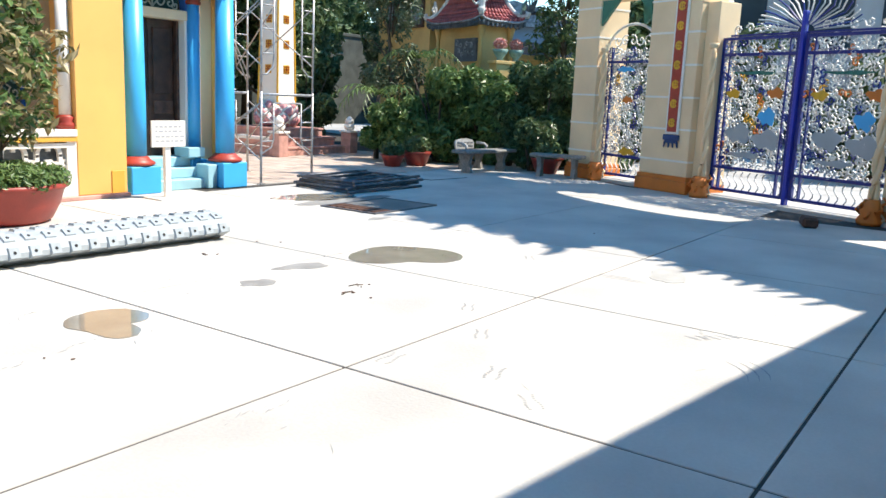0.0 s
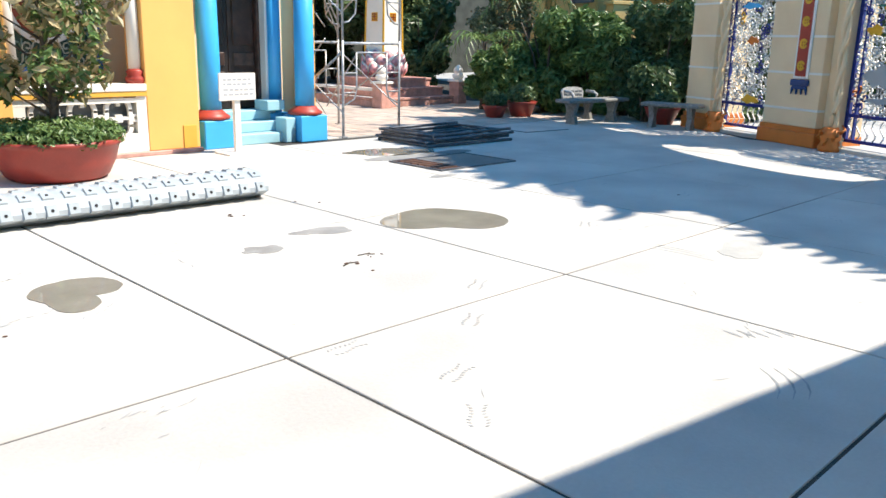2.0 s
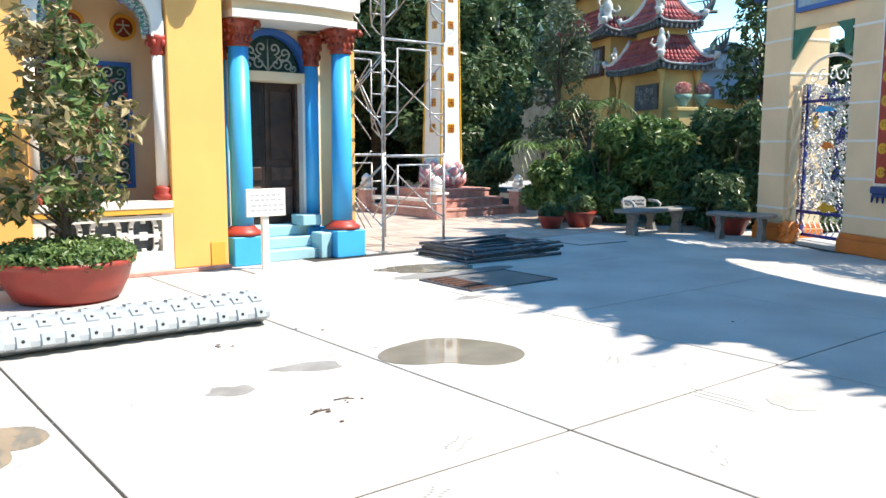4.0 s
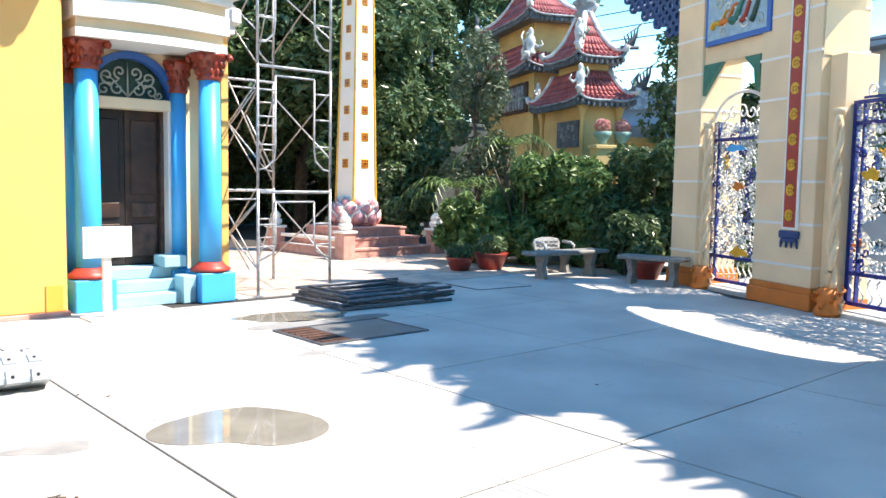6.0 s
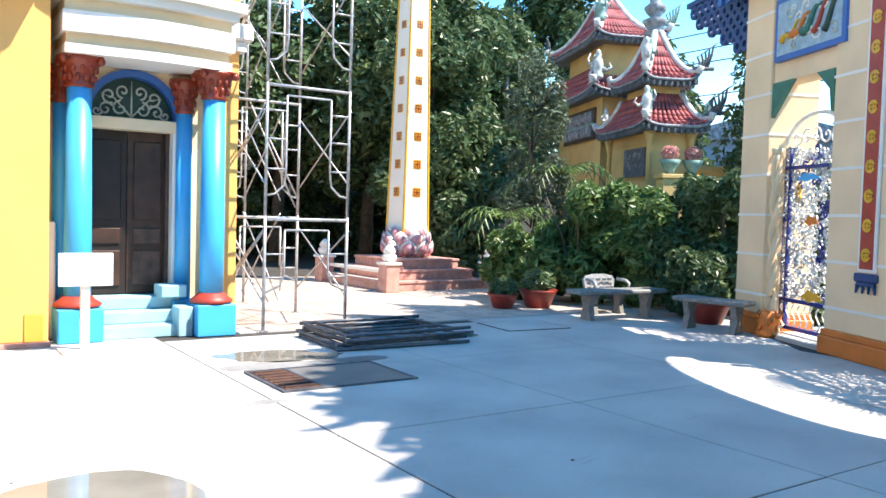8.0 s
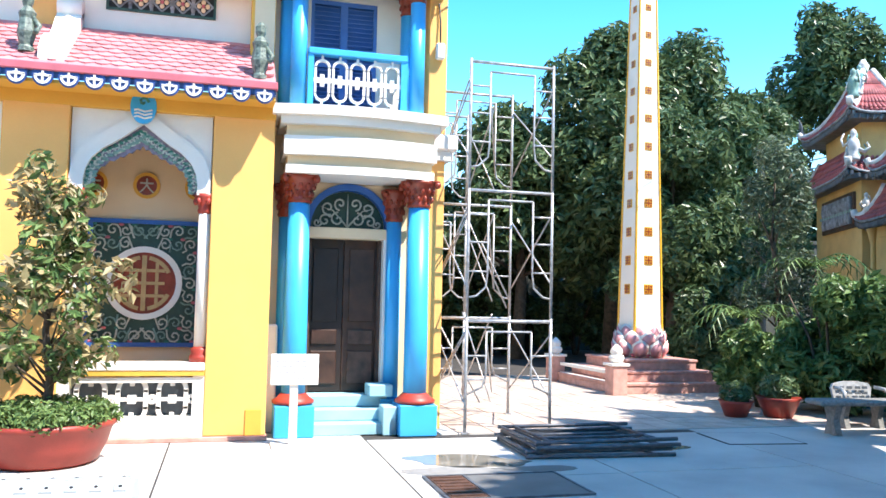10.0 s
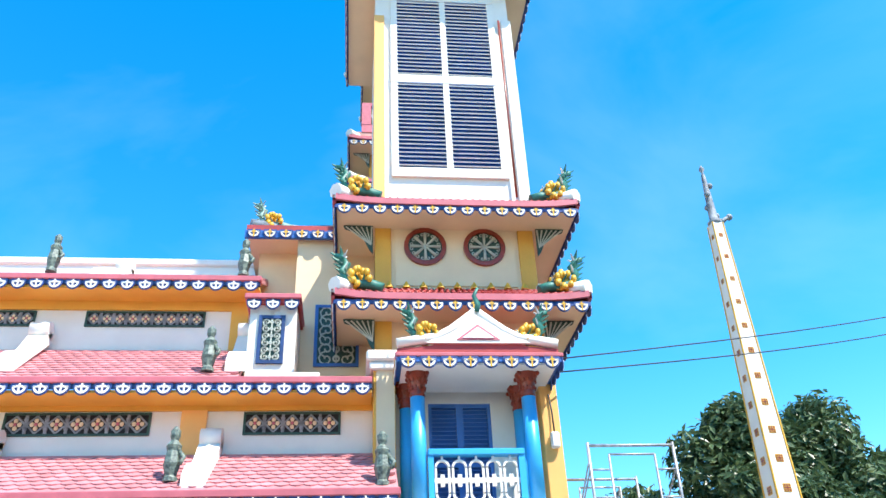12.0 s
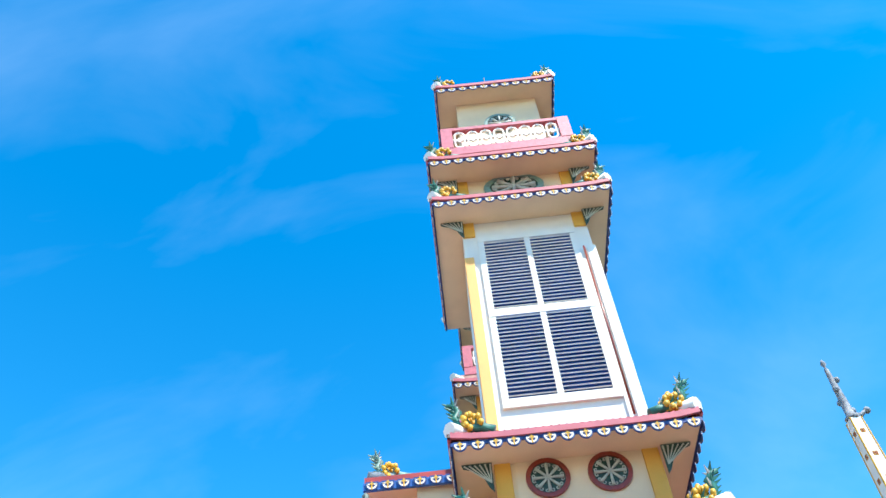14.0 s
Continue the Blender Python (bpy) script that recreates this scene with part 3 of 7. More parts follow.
def rosette(x, z, y, r, squash=1.0, rim="capital"):
    b = bmesh.new()
    ring(b, (x, z), r * 0.8, r, y - 0.05, y, 0, 360, 28, 0, squash)
    ro = tw("rosette", b, rim, "round pierced rosette window")
    b = bmesh.new(); prism(b, [(x + r * 0.8 * math.cos(math.pi * i / 14), z + squash * r * 0.8 * math.sin(math.pi * i / 14)) for i in range(28)], y - 0.015, y - 0.003); part("backing", b, "darkgreen", ro)
    b = bmesh.new()
    for k in range(8):
        a = k * math.pi / 4
        ca, sa = math.cos(a), math.sin(a)
        tube(b, [(x + 0.08 * r * ca, y - 0.035, z + 0.08 * r * sa * squash), (x + 0.72 * r * ca, y - 0.035, z + 0.72 * r * sa * squash)], 0.05 * r, 5, r1=0.09 * r)
        for s in (-1, 1):
            sp = spiral((0.62 * r, s * 0.13 * r), 0.12 * r, 0.9, -s * 1.5, s, 8)
            tube(b, [(x + p[0] * ca - p[2] * sa, y - 0.03, z + (p[0] * sa + p[2] * ca) * squash) for p in sp], 0.03 * r, 4)
    ball(b, (x, y - 0.03, z), 0.13 * r, 1, 0.4, 1)
    part("tracery", b, "silverleaf", ro)


rosette(-1.15, 8.24, YF - 0.02, 0.335)
rosette(-0.21, 8.24, YF - 0.02, 0.335)
rosette(CX - 0.02, 15.55, YF, 0.66, 0.62, "sage")
rosette(CX, 18.25, YF + 0.08, 0.38, 1.0, "sage")


# scalloped pendants under the eaves
def pendant_mesh(edge="pendantblue"):
    b = bmesh.new()
    w, h = 0.108, 0.17
    half = [(w * math.cos(math.pi * i / 10), -0.05 - (h - 0.05) * math.sin(math.pi * i / 10)) for i in range(11)]
    prism(b, [(-w, 0.0), (-w, -0.05)] + half[::-1][1:-1] + [(w, -0.05), (w, 0.0)], 0.0, 0.015, 0)
    inn = [(0.82 * x, -0.05 + 0.82 * (z + 0.05)) for x, z in half]
    inn2 = [(0.58 * x, -0.05 + 0.58 * (z + 0.05)) for x, z in half]
    for i in range(10):
        prism(b, [inn2[i], inn[i], inn[i + 1], inn2[i + 1]], -0.012, 0.0, 1)
    box(b, -0.085, 0.085, -0.012, -0.001, -0.066, -0.042, 0, 1)
    box(b, -0.011, 0.011, -0.016, -0.002, -0.150, -0.008, 0, 2)
    box(b, -0.035, 0.035, -0.018, -0.003, -0.058, -0.036, 0, 2)
    return mesh_of(b, [edge, "white", "gold"], "pendant")


PEND = pendant_mesh()
PEND_W = pendant_mesh()
PEND_W.materials[2] = M["white"]


def pendants(parent, a, b_, z, face, me=None):
    """A row of pendants from a to b; face: the turn about z."""
    a, b_ = Vector((*a, z)), Vector((*b_, z))
    n = max(1, round((b_ - a).length / 0.262))
    for i in range(n):
        p = a.lerp(b_, (i + 0.5) / n)
        piece("pendant", me or PEND, parent, pose(p.x, p.y, p.z, 0, 0, face))


def dragon(x, y, z, s, m_turn, parent=None, green="jade"):
    """A curled roof-corner ornament."""
    b = bmesh.new()
    body = [(-0.55, 0, 0.02), (-0.35, 0, 0.10), (-0.12, 0, 0.10), (0.08, 0, 0.18), (0.14, 0, 0.36), (0.06, 0, 0.50), (0.14, 0, 0.62), (0.28, 0, 0.66)]
    tube(b, body, 0.10, 7, 0, r1=0.05)
    for i in range(26):
        a = i * 2.4
        ball(b, (-0.12 + 0.2 * math.cos(a) * (0.3 + 0.03 * i), 0.12 * math.sin(a * 1.7), 0.20 + 0.15 * math.sin(a)), 0.058, 1, 1, 1.3, 1, 5, 4)
    for i in range(9):
        q = i / 8
        px, pz = (-0.35 + 0.55 * q, 0.12 + 0.10 * q) if q < 0.5 else (0.06 + 0.1 * q, 0.05 + 0.62 * q)
        for sy in (-1, 1):
            tube(b, [(px, 0, pz), (px + 0.09 * math.cos(2.2 * i), sy * 0.12, pz + 0.13)], 0.04, 4, 3 if i % 3 == 1 else 0, r1=0.006)
    for i in range(5):
        tube(b, [(0.08 + 0.02 * i, 0, 0.2 + 0.1 * i), (0.24 + 0.03 * i, 0.03 * (i % 2), 0.29 + 0.11 * i)], 0.05, 4, 0, r1=0.01)
    ball(b, (0.05, 0, 0.06), 0.1, 1.2, 0.8, 0.8, 2, 6, 4)
    ob = new("dragon_ornament", mesh_of(b, [green, "gold", "red", "agedwhite"], "dragon_ornament"))
    ob.matrix_basis = pose(x, y, z, 0, 0, m_turn) @ Matrix.Scale(s, 4)
    return tagged(ob, "green and yellow curled ceramic ornament on a roof corner", "roof ornament", "roof corner ornaments")


def skirt_roof(z, hx, yf, yb, rise, ix, iyf, iyb, cx=CX, lift=0.12, dragons=1.0, inner_w=True):
    """A hipped skirt of tiles round the shaft, with edge band, soffit, hips, pendants and corner ornaments."""
    b = bmesh.new()
    outer = [(cx - hx, yf), (cx + hx, yf), (cx + hx, yb), (cx - hx, yb)]
    inner = [(cx - ix, iyf), (cx + ix, iyf), (cx + ix, iyb), (cx - ix, iyb)]
    n = 12
    for s in range(4):
        (ax, ay), (bx, by) = outer[s], outer[(s + 1) % 4]
        (cx_, cy), (dx, dy) = inner[s], inner[(s + 1) % 4]
        rows = []
        for j in range(5):
            q = j / 4
            row = []
            for i in range(n + 1):
                k = i / n
                px, py = ax + (bx - ax) * k, ay + (by - ay) * k
                qx, qy = cx_ + (dx - cx_) * k, cy + (dy - cy) * k
                zz = z + rise * (q ** 1.3) + lift * (abs(2 * k - 1) ** 6) * (1 - q) * 0.6
                row.append(b.verts.new((px + (qx - px) * q, py + (qy - py) * q, zz)))
            rows.append(row)
        for j in range(4):
            for i in range(n):
                b.faces.new((rows[j][i], rows[j][i + 1], rows[j + 1][i + 1], rows[j + 1][i]))
    roof = tw("roof", b, "rooftile2", "red tiled skirt roof")
    # tile ribs
    b = bmesh.new()
    for s in range(4):
        (ax, ay), (bx, by) = outer[s], outer[(s + 1) % 4]
        (cx_, cy), (dx, dy) = inner[s], inner[(s + 1) % 4]
        cnt = int(2 * hx / 0.115)
        for i in range(1, cnt):
            k = i / cnt
            for j in range(4):
                q0, q1 = j / 4, (j + 1.12) / 4
                p = [Vector((ax + (bx - ax) * k + ((cx_ + (dx - cx_) * k) - (ax + (bx - ax) * k)) * q, ay + (by - ay) * k + ((cy + (dy - cy) * k) - (ay + (by - ay) * k)) * q, z + rise * (min(q, 1) ** 1.3) + 0.02 + (0.022 if q == q0 else 0.0) + lift * (abs(2 * k - 1) ** 6) * (1 - q) * 0.6)) for q in (q0, q1)]
                tube(b, p, 0.036, 5)
    tagged(part("roof_tiles", b, "rooftile2", roof), kind="stuff")
    for s in range(4):
        (ax, ay), (bx, by) = outer[s], outer[(s + 1) % 4]
        b = bmesh.new()
        pts = [(ax + (bx - ax) * i / 12, ay + (by - ay) * i / 12, z - 0.02 + lift * 0.6 * abs(2 * i / 12 - 1) ** 6) for i in range(13)]
        for i in range(12):
            p, q = Vector(pts[i]), Vector(pts[i + 1])
            vs = [b.verts.new(v + Vector(o)) for v in (p, q) for o in ((0, 0, -0.05), (0, 0, 0.05))]
            n_ = Vector((by - ay, ax - bx, 0)).normalized() * 0.05
            vo = [b.verts.new(v.co + n_) for v in vs]
            for f in ((0, 2, 3, 1), (4, 5, 7, 6), (0, 4, 6, 2), (1, 3, 7, 5)):
                b.faces.new([(vs + vo)[k] for k in f])
        part("roof_edge", b, "roofedge", roof)
    # soffit
    b = bmesh.new()
    box(b, cx - hx + 0.02, cx + hx - 0.02, yf + 0.02, yb - 0.02, z - 0.12, z - 0.075)
    part("soffit", b, "cream", roof)
    b = bmesh.new()
    for (ax, ay), (bx, by) in ((outer[0], outer[1]), (outer[1], outer[2]), (outer[3], outer[0])):
        if ay == by:
            box(b, ax, bx, ay - 0.012, ay + 0.012, z - 0.135, z - 0.072)
        else:
            box(b, ax - 0.012, ax + 0.012, min(ay, by), max(ay, by), z - 0.135, z - 0.072)
    part("fascia", b, "pendantblue", roof)
    zt = z - 0.07
    pendants(roof, (cx - hx, yf - 0.02), (cx + hx, yf - 0.02), zt, 0)
    pendants(roof, (cx + hx + 0.02, yf), (cx + hx + 0.02, yb), zt, 90)
    pendants(roof, (cx - hx - 0.02, yb), (cx - hx - 0.02, yf), zt, -90)
    for (ox, oy), (jx, jy) in zip(outer, inner):
        b = bmesh.new()
        p = [Vector((ox + (jx - ox) * q, oy + (jy - oy) * q, z + 0.05 + rise * max(q, 0) ** 1.3 + lift * (1 - q))) for q in (-0.02, 0.25, 0.5, 0.75, 0.97)]
        tube(b, p, 0.125, 7, 0, r1=0.10)
        part("hip", b, "white", roof, "white plastered hip ridge")
    # fan brackets under the corners
    for ox, sx in ((cx - hx, 1), (cx + hx, -1)):
        b = bmesh.new()
        poly = [(0, 0), (0.46, 0), (0.46, -0.50), (0.40, -0.42), (0.32, -0.24), (0.16, -0.10), (0.02, -0.05)]
        prism(b, [(ox + sx * (0.12 + x), z - 0.125 + zz) for x, zz in poly], iyf - 0.10, iyf - 0.06, 0)
        for k in range(6):
            q = (0.05 + 0.19 * k) * 0.46
            tube(b, [(ox + sx * (0.12 + 0.43), iyf - 0.11, z - 0.125 - 0.36), (ox + sx * (0.12 + 0.46 - q * 0.92), iyf - 0.11, z - 0.155)], 0.007, 4, 1, r1=0.016)
        part("fan_bracket", b, ["darkgreen", "silverleaf"], roof, "dark green fan bracket")
    if dragons:
        for ox, t in ((cx - hx + 0.22, 180), (cx + hx - 0.22, 0)):
            dragon(ox, yf + 0.15, z + 0.13 + lift * 0.4, dragons * 0.85, t + (35 if t == 0 else -35) * 0)
    return roof


skirt_roof(7.05, 1.85, 0.13, YB + 0.6, 0.42, 1.26, YF - 0.01, YB)
skirt_roof(8.69, 1.88, 0.13, YB + 0.6, 0.42, 1.28, YF - 0.01, YB)
skirt_roof(14.55, 1.82, 0.13, YB + 0.6, 0.40, 1.25, YF - 0.01, YB)
skirt_roof(16.0, 1.82, 0.13, YB + 0.6, 0.36, 1.25, YF - 0.01, YB)
# crest of small points along the foot of the rosette storey
bm = bmesh.new(); lathe(bm, [(0.07, 0), (0.05, 0.05), (0.01, 0.12)], (0, 0, 0), 6)
point = mesh_of(bm, "gold", "crest_point")
for i in range(9):
    piece("crest_point", point, tower, pose(X0 + 0.2 + i * 0.26, YF - 0.09, 7.46))
bm = bmesh.new(); tube(bm, [(X1 - 0.19, YF - 0.09, 9.2), (X1 - 0.19, YF - 0.09, 13.3)], 0.02, 6); tw("downpipe", bm, "capital", "thin dark red downpipe")
# top balustrade and lantern storey
b = bmesh.new()
box(b, CX - 1.48, CX + 1.48, 0.28, 0.42, 16.35, 16.62); box(b, CX - 1.48, CX + 1.48, 0.28, 0.42, 17.32, 17.42)
for x in (CX - 1.48, CX + 1.22):
    box(b, x, x + 0.26, 0.27, 0.43, 16.62, 17.42)
for x in (CX - 1.48, CX + 1.34):
    box(b, x, x + 0.14, 0.43, 3.4, 16.35, 17.42)
br = tw("top_balustrade", b, "lotus", "pink parapet with white pierced panels")
me = lattice_unit(0.30, 0.68)
for i in range(8):
    piece("lattice_block", me, br, pose(CX - 1.06 + 0.303 * i, 0.34, 16.97))
bm = bmesh.new(); box(bm, CX - 1.6, CX + 1.6, 0.3, 3.7, 16.05, 16.36); tw("terrace", bm, "pink")
bm = bmesh.new(); box(bm, CX - 1.0, CX + 1.0, YF + 0.1, YB - 0.1, 16.36, 19.4); tw("wall", bm, "cream")
skirt_roof(19.45, 1.47, 0.38, YB + 0.35, 0.3, 0.5, 1.6, 2.4, dragons=0.9)
bm = bmesh.new(); tube(bm, [(CX, 2.0, 19.7), (CX, 2.0, 22.6)], 0.018, 6); tw("lightning_rod", bm, "darksteel")

# gabled balcony roof
def gable_roof():
    z, yf, xa, xb = 6.03, -0.30, -1.66, 0.54
    cxg = (xa + xb) / 2
    b = bmesh.new()
    top = [(xa, 0.06), (xa + 0.45, 0.10), (xa + 0.72, 0.24), (cxg - 0.06, 0.54), (cxg + 0.06, 0.54), (xb - 0.72, 0.24), (xb - 0.45, 0.10), (xb, 0.06)]
    poly = [(x, z + q) for x, q in top] + [(xb, z - 0.04), (xa, z - 0.04)]
    prism(b, poly, yf + 0.12, YF + 0.02)
    roof = tw("balcony_roof", b, "rooftile2", "small red gabled balcony roof with white ridges")
    b = bmesh.new()
    for s in (-1, 1):
        pts = [(cxg + s * (x - cxg), yf + 0.14, z + q + 0.07) for x, q in [(xb, 0.07), (xb - 0.3, 0.12), (xb - 0.55, 0.16), (xb - 0.75, 0.27), (cxg, 0.55)]]
        tube(b, pts, 0.075, 6)
    part("ridge", b, "white", roof)
    b = bmesh.new(); prism(b, [(cxg - 0.72, z + 0.13), (cxg + 0.72, z + 0.13), (cxg + 0.3, z + 0.34), (cxg, z + 0.54), (cxg - 0.3, z + 0.34)], yf + 0.08, yf + 0.119); gpan = part("gable_panel", b, "white", roof)
    b = bmesh.new(); prism(b, [(cxg - 0.30, z + 0.17), (cxg + 0.30, z + 0.17), (cxg, z + 0.40)], yf + 0.068, yf + 0.0795); prism(b, [(cxg - 0.22, z + 0.195), (cxg + 0.22, z + 0.195), (cxg, z + 0.36)], yf + 0.055, yf + 0.0675, 1); part("gable_inset", b, ["lotus", "white"], gpan)
    b = bmesh.new(); box(b, xa - 0.03, xb + 0.03, yf, YF, z - 0.10, z - 0.041, 0.01); part("roof_edge", b, "roofedge", roof)
    b = bmesh.new(); box(b, xa, xb, yf + 0.02, YF, z - 0.17, z - 0.101); part("fascia", b, "blue", roof)
    b = bmesh.new(); box(b, xa + 0.06, xb - 0.06, yf + 0.06, YF, z - 0.2, z - 0.171); part("soffit", b, "white", roof)
    pendants(roof, (xa, yf + 0.0), (xb, yf + 0.0), z - 0.10, 0)
    pendants(roof, (xb + 0.02, yf), (xb + 0.02, YF - 0.1), z - 0.10, 90)
    pendants(roof, (xa - 0.02, YF - 0.1), (xa - 0.02, yf), z - 0.10, -90)
    dragon(xa + 0.3, yf + 0.2, z + 0.16, 0.75, 180)
    dragon(xb - 0.3, yf + 0.2, z + 0.16, 0.75, 0)
    b = bmesh.new()
    tube(b, [(cxg, yf + 0.1, z + 0.6), (cxg + 0.03, yf + 0.1, z + 0.72), (cxg - 0.02, yf + 0.1, z + 0.86), (cxg + 0.04, yf + 0.1, z + 0.98)], 0.05, 6, r1=0.025)
    part("finial", b, "jade", roof)


gable_roof()
bm = bmesh.new(); box(bm, X0 - 0.1, -1.6, 0.3, 1.3, 6.0, 6.12, 0.02); box(bm, X0 - 0.14, -1.56, 0.26, 1.3, 6.12, 6.28, 0.03); tw("cornice", bm, "white")
bm = bmesh.new(); box(bm, X0 - 0.04, -1.66, 0.36, YF, 4.0, 6.0, 0.01); tw("corner_pier", bm, "ochre")

# ---------------------------------------------------------------- twin tower behind
twin = copy_thing(tower, pose(CX, 9.5, 0))
tagged(twin, "twin bell tower with tiered red roofs behind the first")

# ---------------------------------------------------------------- hall
HL = -13.0
hall = thing("temple_hall", "long yellow hall with three tiers of pink tiled roof", "temple", pose(-7.0, 3.0, 0))


def hl(name, bm, mats, label="", parent=None):
    return wpart(name, bm, mats, parent or hall, label)


bm = bmesh.new(); box(bm, HL, -1.62, -0.02, 0.95, 0, 0.055, 0.008); hl("plinth", bm, "pink")
PIERS = [(-2.355, -1.64), (-4.64, -3.94), (-7.4, -6.7), (-10.2, -9.5)]
for i, (a, b_) in enumerate(PIERS):
    bm = bmesh.new(); box(bm, a, b_, 0.03, 0.55, 0.057, 4.0, 0.01); pr = hl("pier", bm, "yellow")
bm = bmesh.new(); box(bm, -1.88, -1.69, 0.015, 0.03, 0.06, 0.36, 0.004); hl("switch_box", bm, "ochre")
bm = bmesh.new(); box(bm, HL, -1.635, 0.01, 0.58, 3.83, 4.03); hl("beam", bm, "ochre")
# ogee arches


OGEE = ((1.0, 0.0), (1.0, 0.15), (0.97, 0.30), (0.875, 0.46), (0.685, 0.61), (0.475, 0.715), (0.29, 0.82), (0.13, 0.92), (0.0, 1.0))


def ogee(xa, xb, spring, apex):
    """Outline from the left spring to the apex and down to the right spring."""
    c, h = (xa + xb) / 2, (xb - xa) / 2
    ks = [i / 16 * 8 for i in range(17)]
    xs = np.interp(ks, range(9), [p[0] for p in OGEE])
    zs = np.interp(ks, range(9), [p[1] for p in OGEE])
    out = [(c - h * float(x), spring + (apex - spring) * float(z)) for x, z in zip(xs, zs)]
    return out + [(2 * c - x, z) for x, z in out[::-1][1:]]


def arch(xa, xb, spring, apex, band=0.19, leaf=0.17, zt=3.84, yf=0.08):
    o0 = ogee(xa, xb, spring, apex)
    o1 = ogee(xa + band * 0.8, xb - band * 0.8, spring, apex - band * 1.05)
    o2 = ogee(xa + band * 0.8 + leaf * 0.6, xb - band * 0.8 - leaf * 0.6, spring + 0.05, apex - band * 1.05 - leaf * 1.45)
    b = bmesh.new()
    n = len(o0)
    half = n // 2
    prism(b, o0[:half + 1] + [(o0[half][0], zt), (xa, zt)], yf + 0.03, 0.45)
    prism(b, o0[half:] + [(xb, zt), (o0[half][0], zt)], yf + 0.03, 0.45)
    wall = hl("arch_wall", b, "white")
    b = bmesh.new()
    flat_strip(b, o0, o1, yf - 0.02, 0.40)
    part("arch_band", b, "white", wall, "white ogee arch moulding")
    b = bmesh.new()
    flat_strip(b, o1, [(x, z - 0.03 * (i % 2)) for i, (x, z) in enumerate(o2)], yf + 0.05, yf + 0.09)
    part("arch_valance", b, "mauve", wall, "carved grey-green leaf valance")
    b = bmesh.new()
    for i in range(1, n - 1):
        mx, mz = (o1[i][0] + o2[i][0]) / 2, (o1[i][1] + o2[i][1]) / 2
        tube(b, spiral((mx, mz), 0.055, 1.2, i * 1.3, 1 if i % 2 else -1, 9, yf + 0.045), 0.012, 4, 0)
        for q in range(3):
            a = i * 2.1 + q * 2.0
            ball(b, (mx + 0.05 * math.cos(a), yf + 0.045, mz + 0.05 * math.sin(a)), 0.03, 1.2, 0.5, 0.8, 1 + (i + q) % 3 % 2, 5, 4)
    part("leaf_relief", b, ["silverleaf", "sage", "jade"], wall)
    return wall


def small_column(x, y, z0, z1, r=0.075):
    c = hl("arcade_column", lathe(bmesh.new(), [(r, z0 + 0.17), (r, z1 - 0.22)], (x, y, 0), 14), "white", "slim white arcade column with red ends")
    b = bmesh.new(); lathe(b, [(r + 0.045, z0), (r + 0.05, z0 + 0.07), (r + 0.02, z0 + 0.1), (r + 0.04, z0 + 0.15), (r, z0 + 0.18)], (x, y, 0), 14); part("column_base", b, "red", c)
    b = bmesh.new(); lathe(b, [(r, z1 - 0.24), (r + 0.02, z1 - 0.2), (r + 0.005, z1 - 0.16), (r + 0.05, z1 - 0.05), (r + 0.06, z1)], (x, y, 0), 10)
    for k in range(6):
        ball(b, (x + (r + 0.04) * math.cos(k), y + (r + 0.04) * math.sin(k), z1 - 0.09), 0.035, 1, 1, 1.3, 0, 5, 4)
    part("column_capital", b, "red", c)


for xa, xb in ((-3.93, -2.37), (-6.68, -5.66)):
    arch(xa, xb, 2.88, 3.88)
    for x in (xa + 0.05, xb - 0.05):
        small_column(x, 0.16, 0.91, 2.90)
arch(-5.56, -4.66, 2.88, 3.60, 0.14, 0.14)
for x in (-5.60, -4.72):
    small_column(x, 0.16, 0.91, 2.90)
# keystone shields
for x in (-3.15, -6.17):
    b = bmesh.new(); prism(b, [(x + 0.145 * math.cos(math.pi * i / 10), 3.87 + 0.20 * math.sin(math.pi * i / 10)) for i in range(20)], -0.02, 0.04, 0)
    for k in range(3):
        tube(b, [(x - 0.10 + 0.04 * i, -0.025, 3.74 + 0.04 * k + 0.012 * math.sin(i * 1.6)) for i in range(6)], 0.012, 4, 1)
    tube(b, spiral((x, 3.92), 0.06, 1.0, 0, 1, 8, -0.025), 0.018, 4, 2)
    hl("shield", b, ["cyan", "white", "jade"], "oval blue relief shield over the arch")
# balustrades
for xa, xb in ((-3.94, -2.355), (-6.70, -4.64), (-9.5, -7.4)):
    b = bmesh.new()
    box(b, xa, xb, 0.04, 0.24, 0.057, 0.29); box(b, xa, xb, 0.04, 0.24, 0.68, 0.74); box(b, xa, xb, 0.0, 0.30, 0.82, 0.91, 0.01); box(b, xb - 0.13, xb, 0.042, 0.238, 0.29, 0.82); box(b, xa, xa + 0.13, 0.042, 0.238, 0.29, 0.82)
    bal = hl("balustrade", b, "white", "white balustrade with pierced blocks")
    b = bmesh.new(); box(b, xa, xb, 0.012, 0.24, 0.76, 0.82); part("rail_stripe", b, "ochre", bal)
    # dark sheet stands in for the shade inside the pierced holes
    b = bmesh.new(); box(b, xa, xb, 0.21, 0.23, 0.29, 0.68); part("backing", b, "slate", bal)
    me = lattice_unit(0.42, 0.4)
    n = int((xb - xa - 0.26) / 0.42)
    for i in range(n):
        piece("lattice_block", me, bal, pose(xa + 0.13 + (xb - xa - 0.26) * (i + 0.5) / n, 0.10, 0.485))
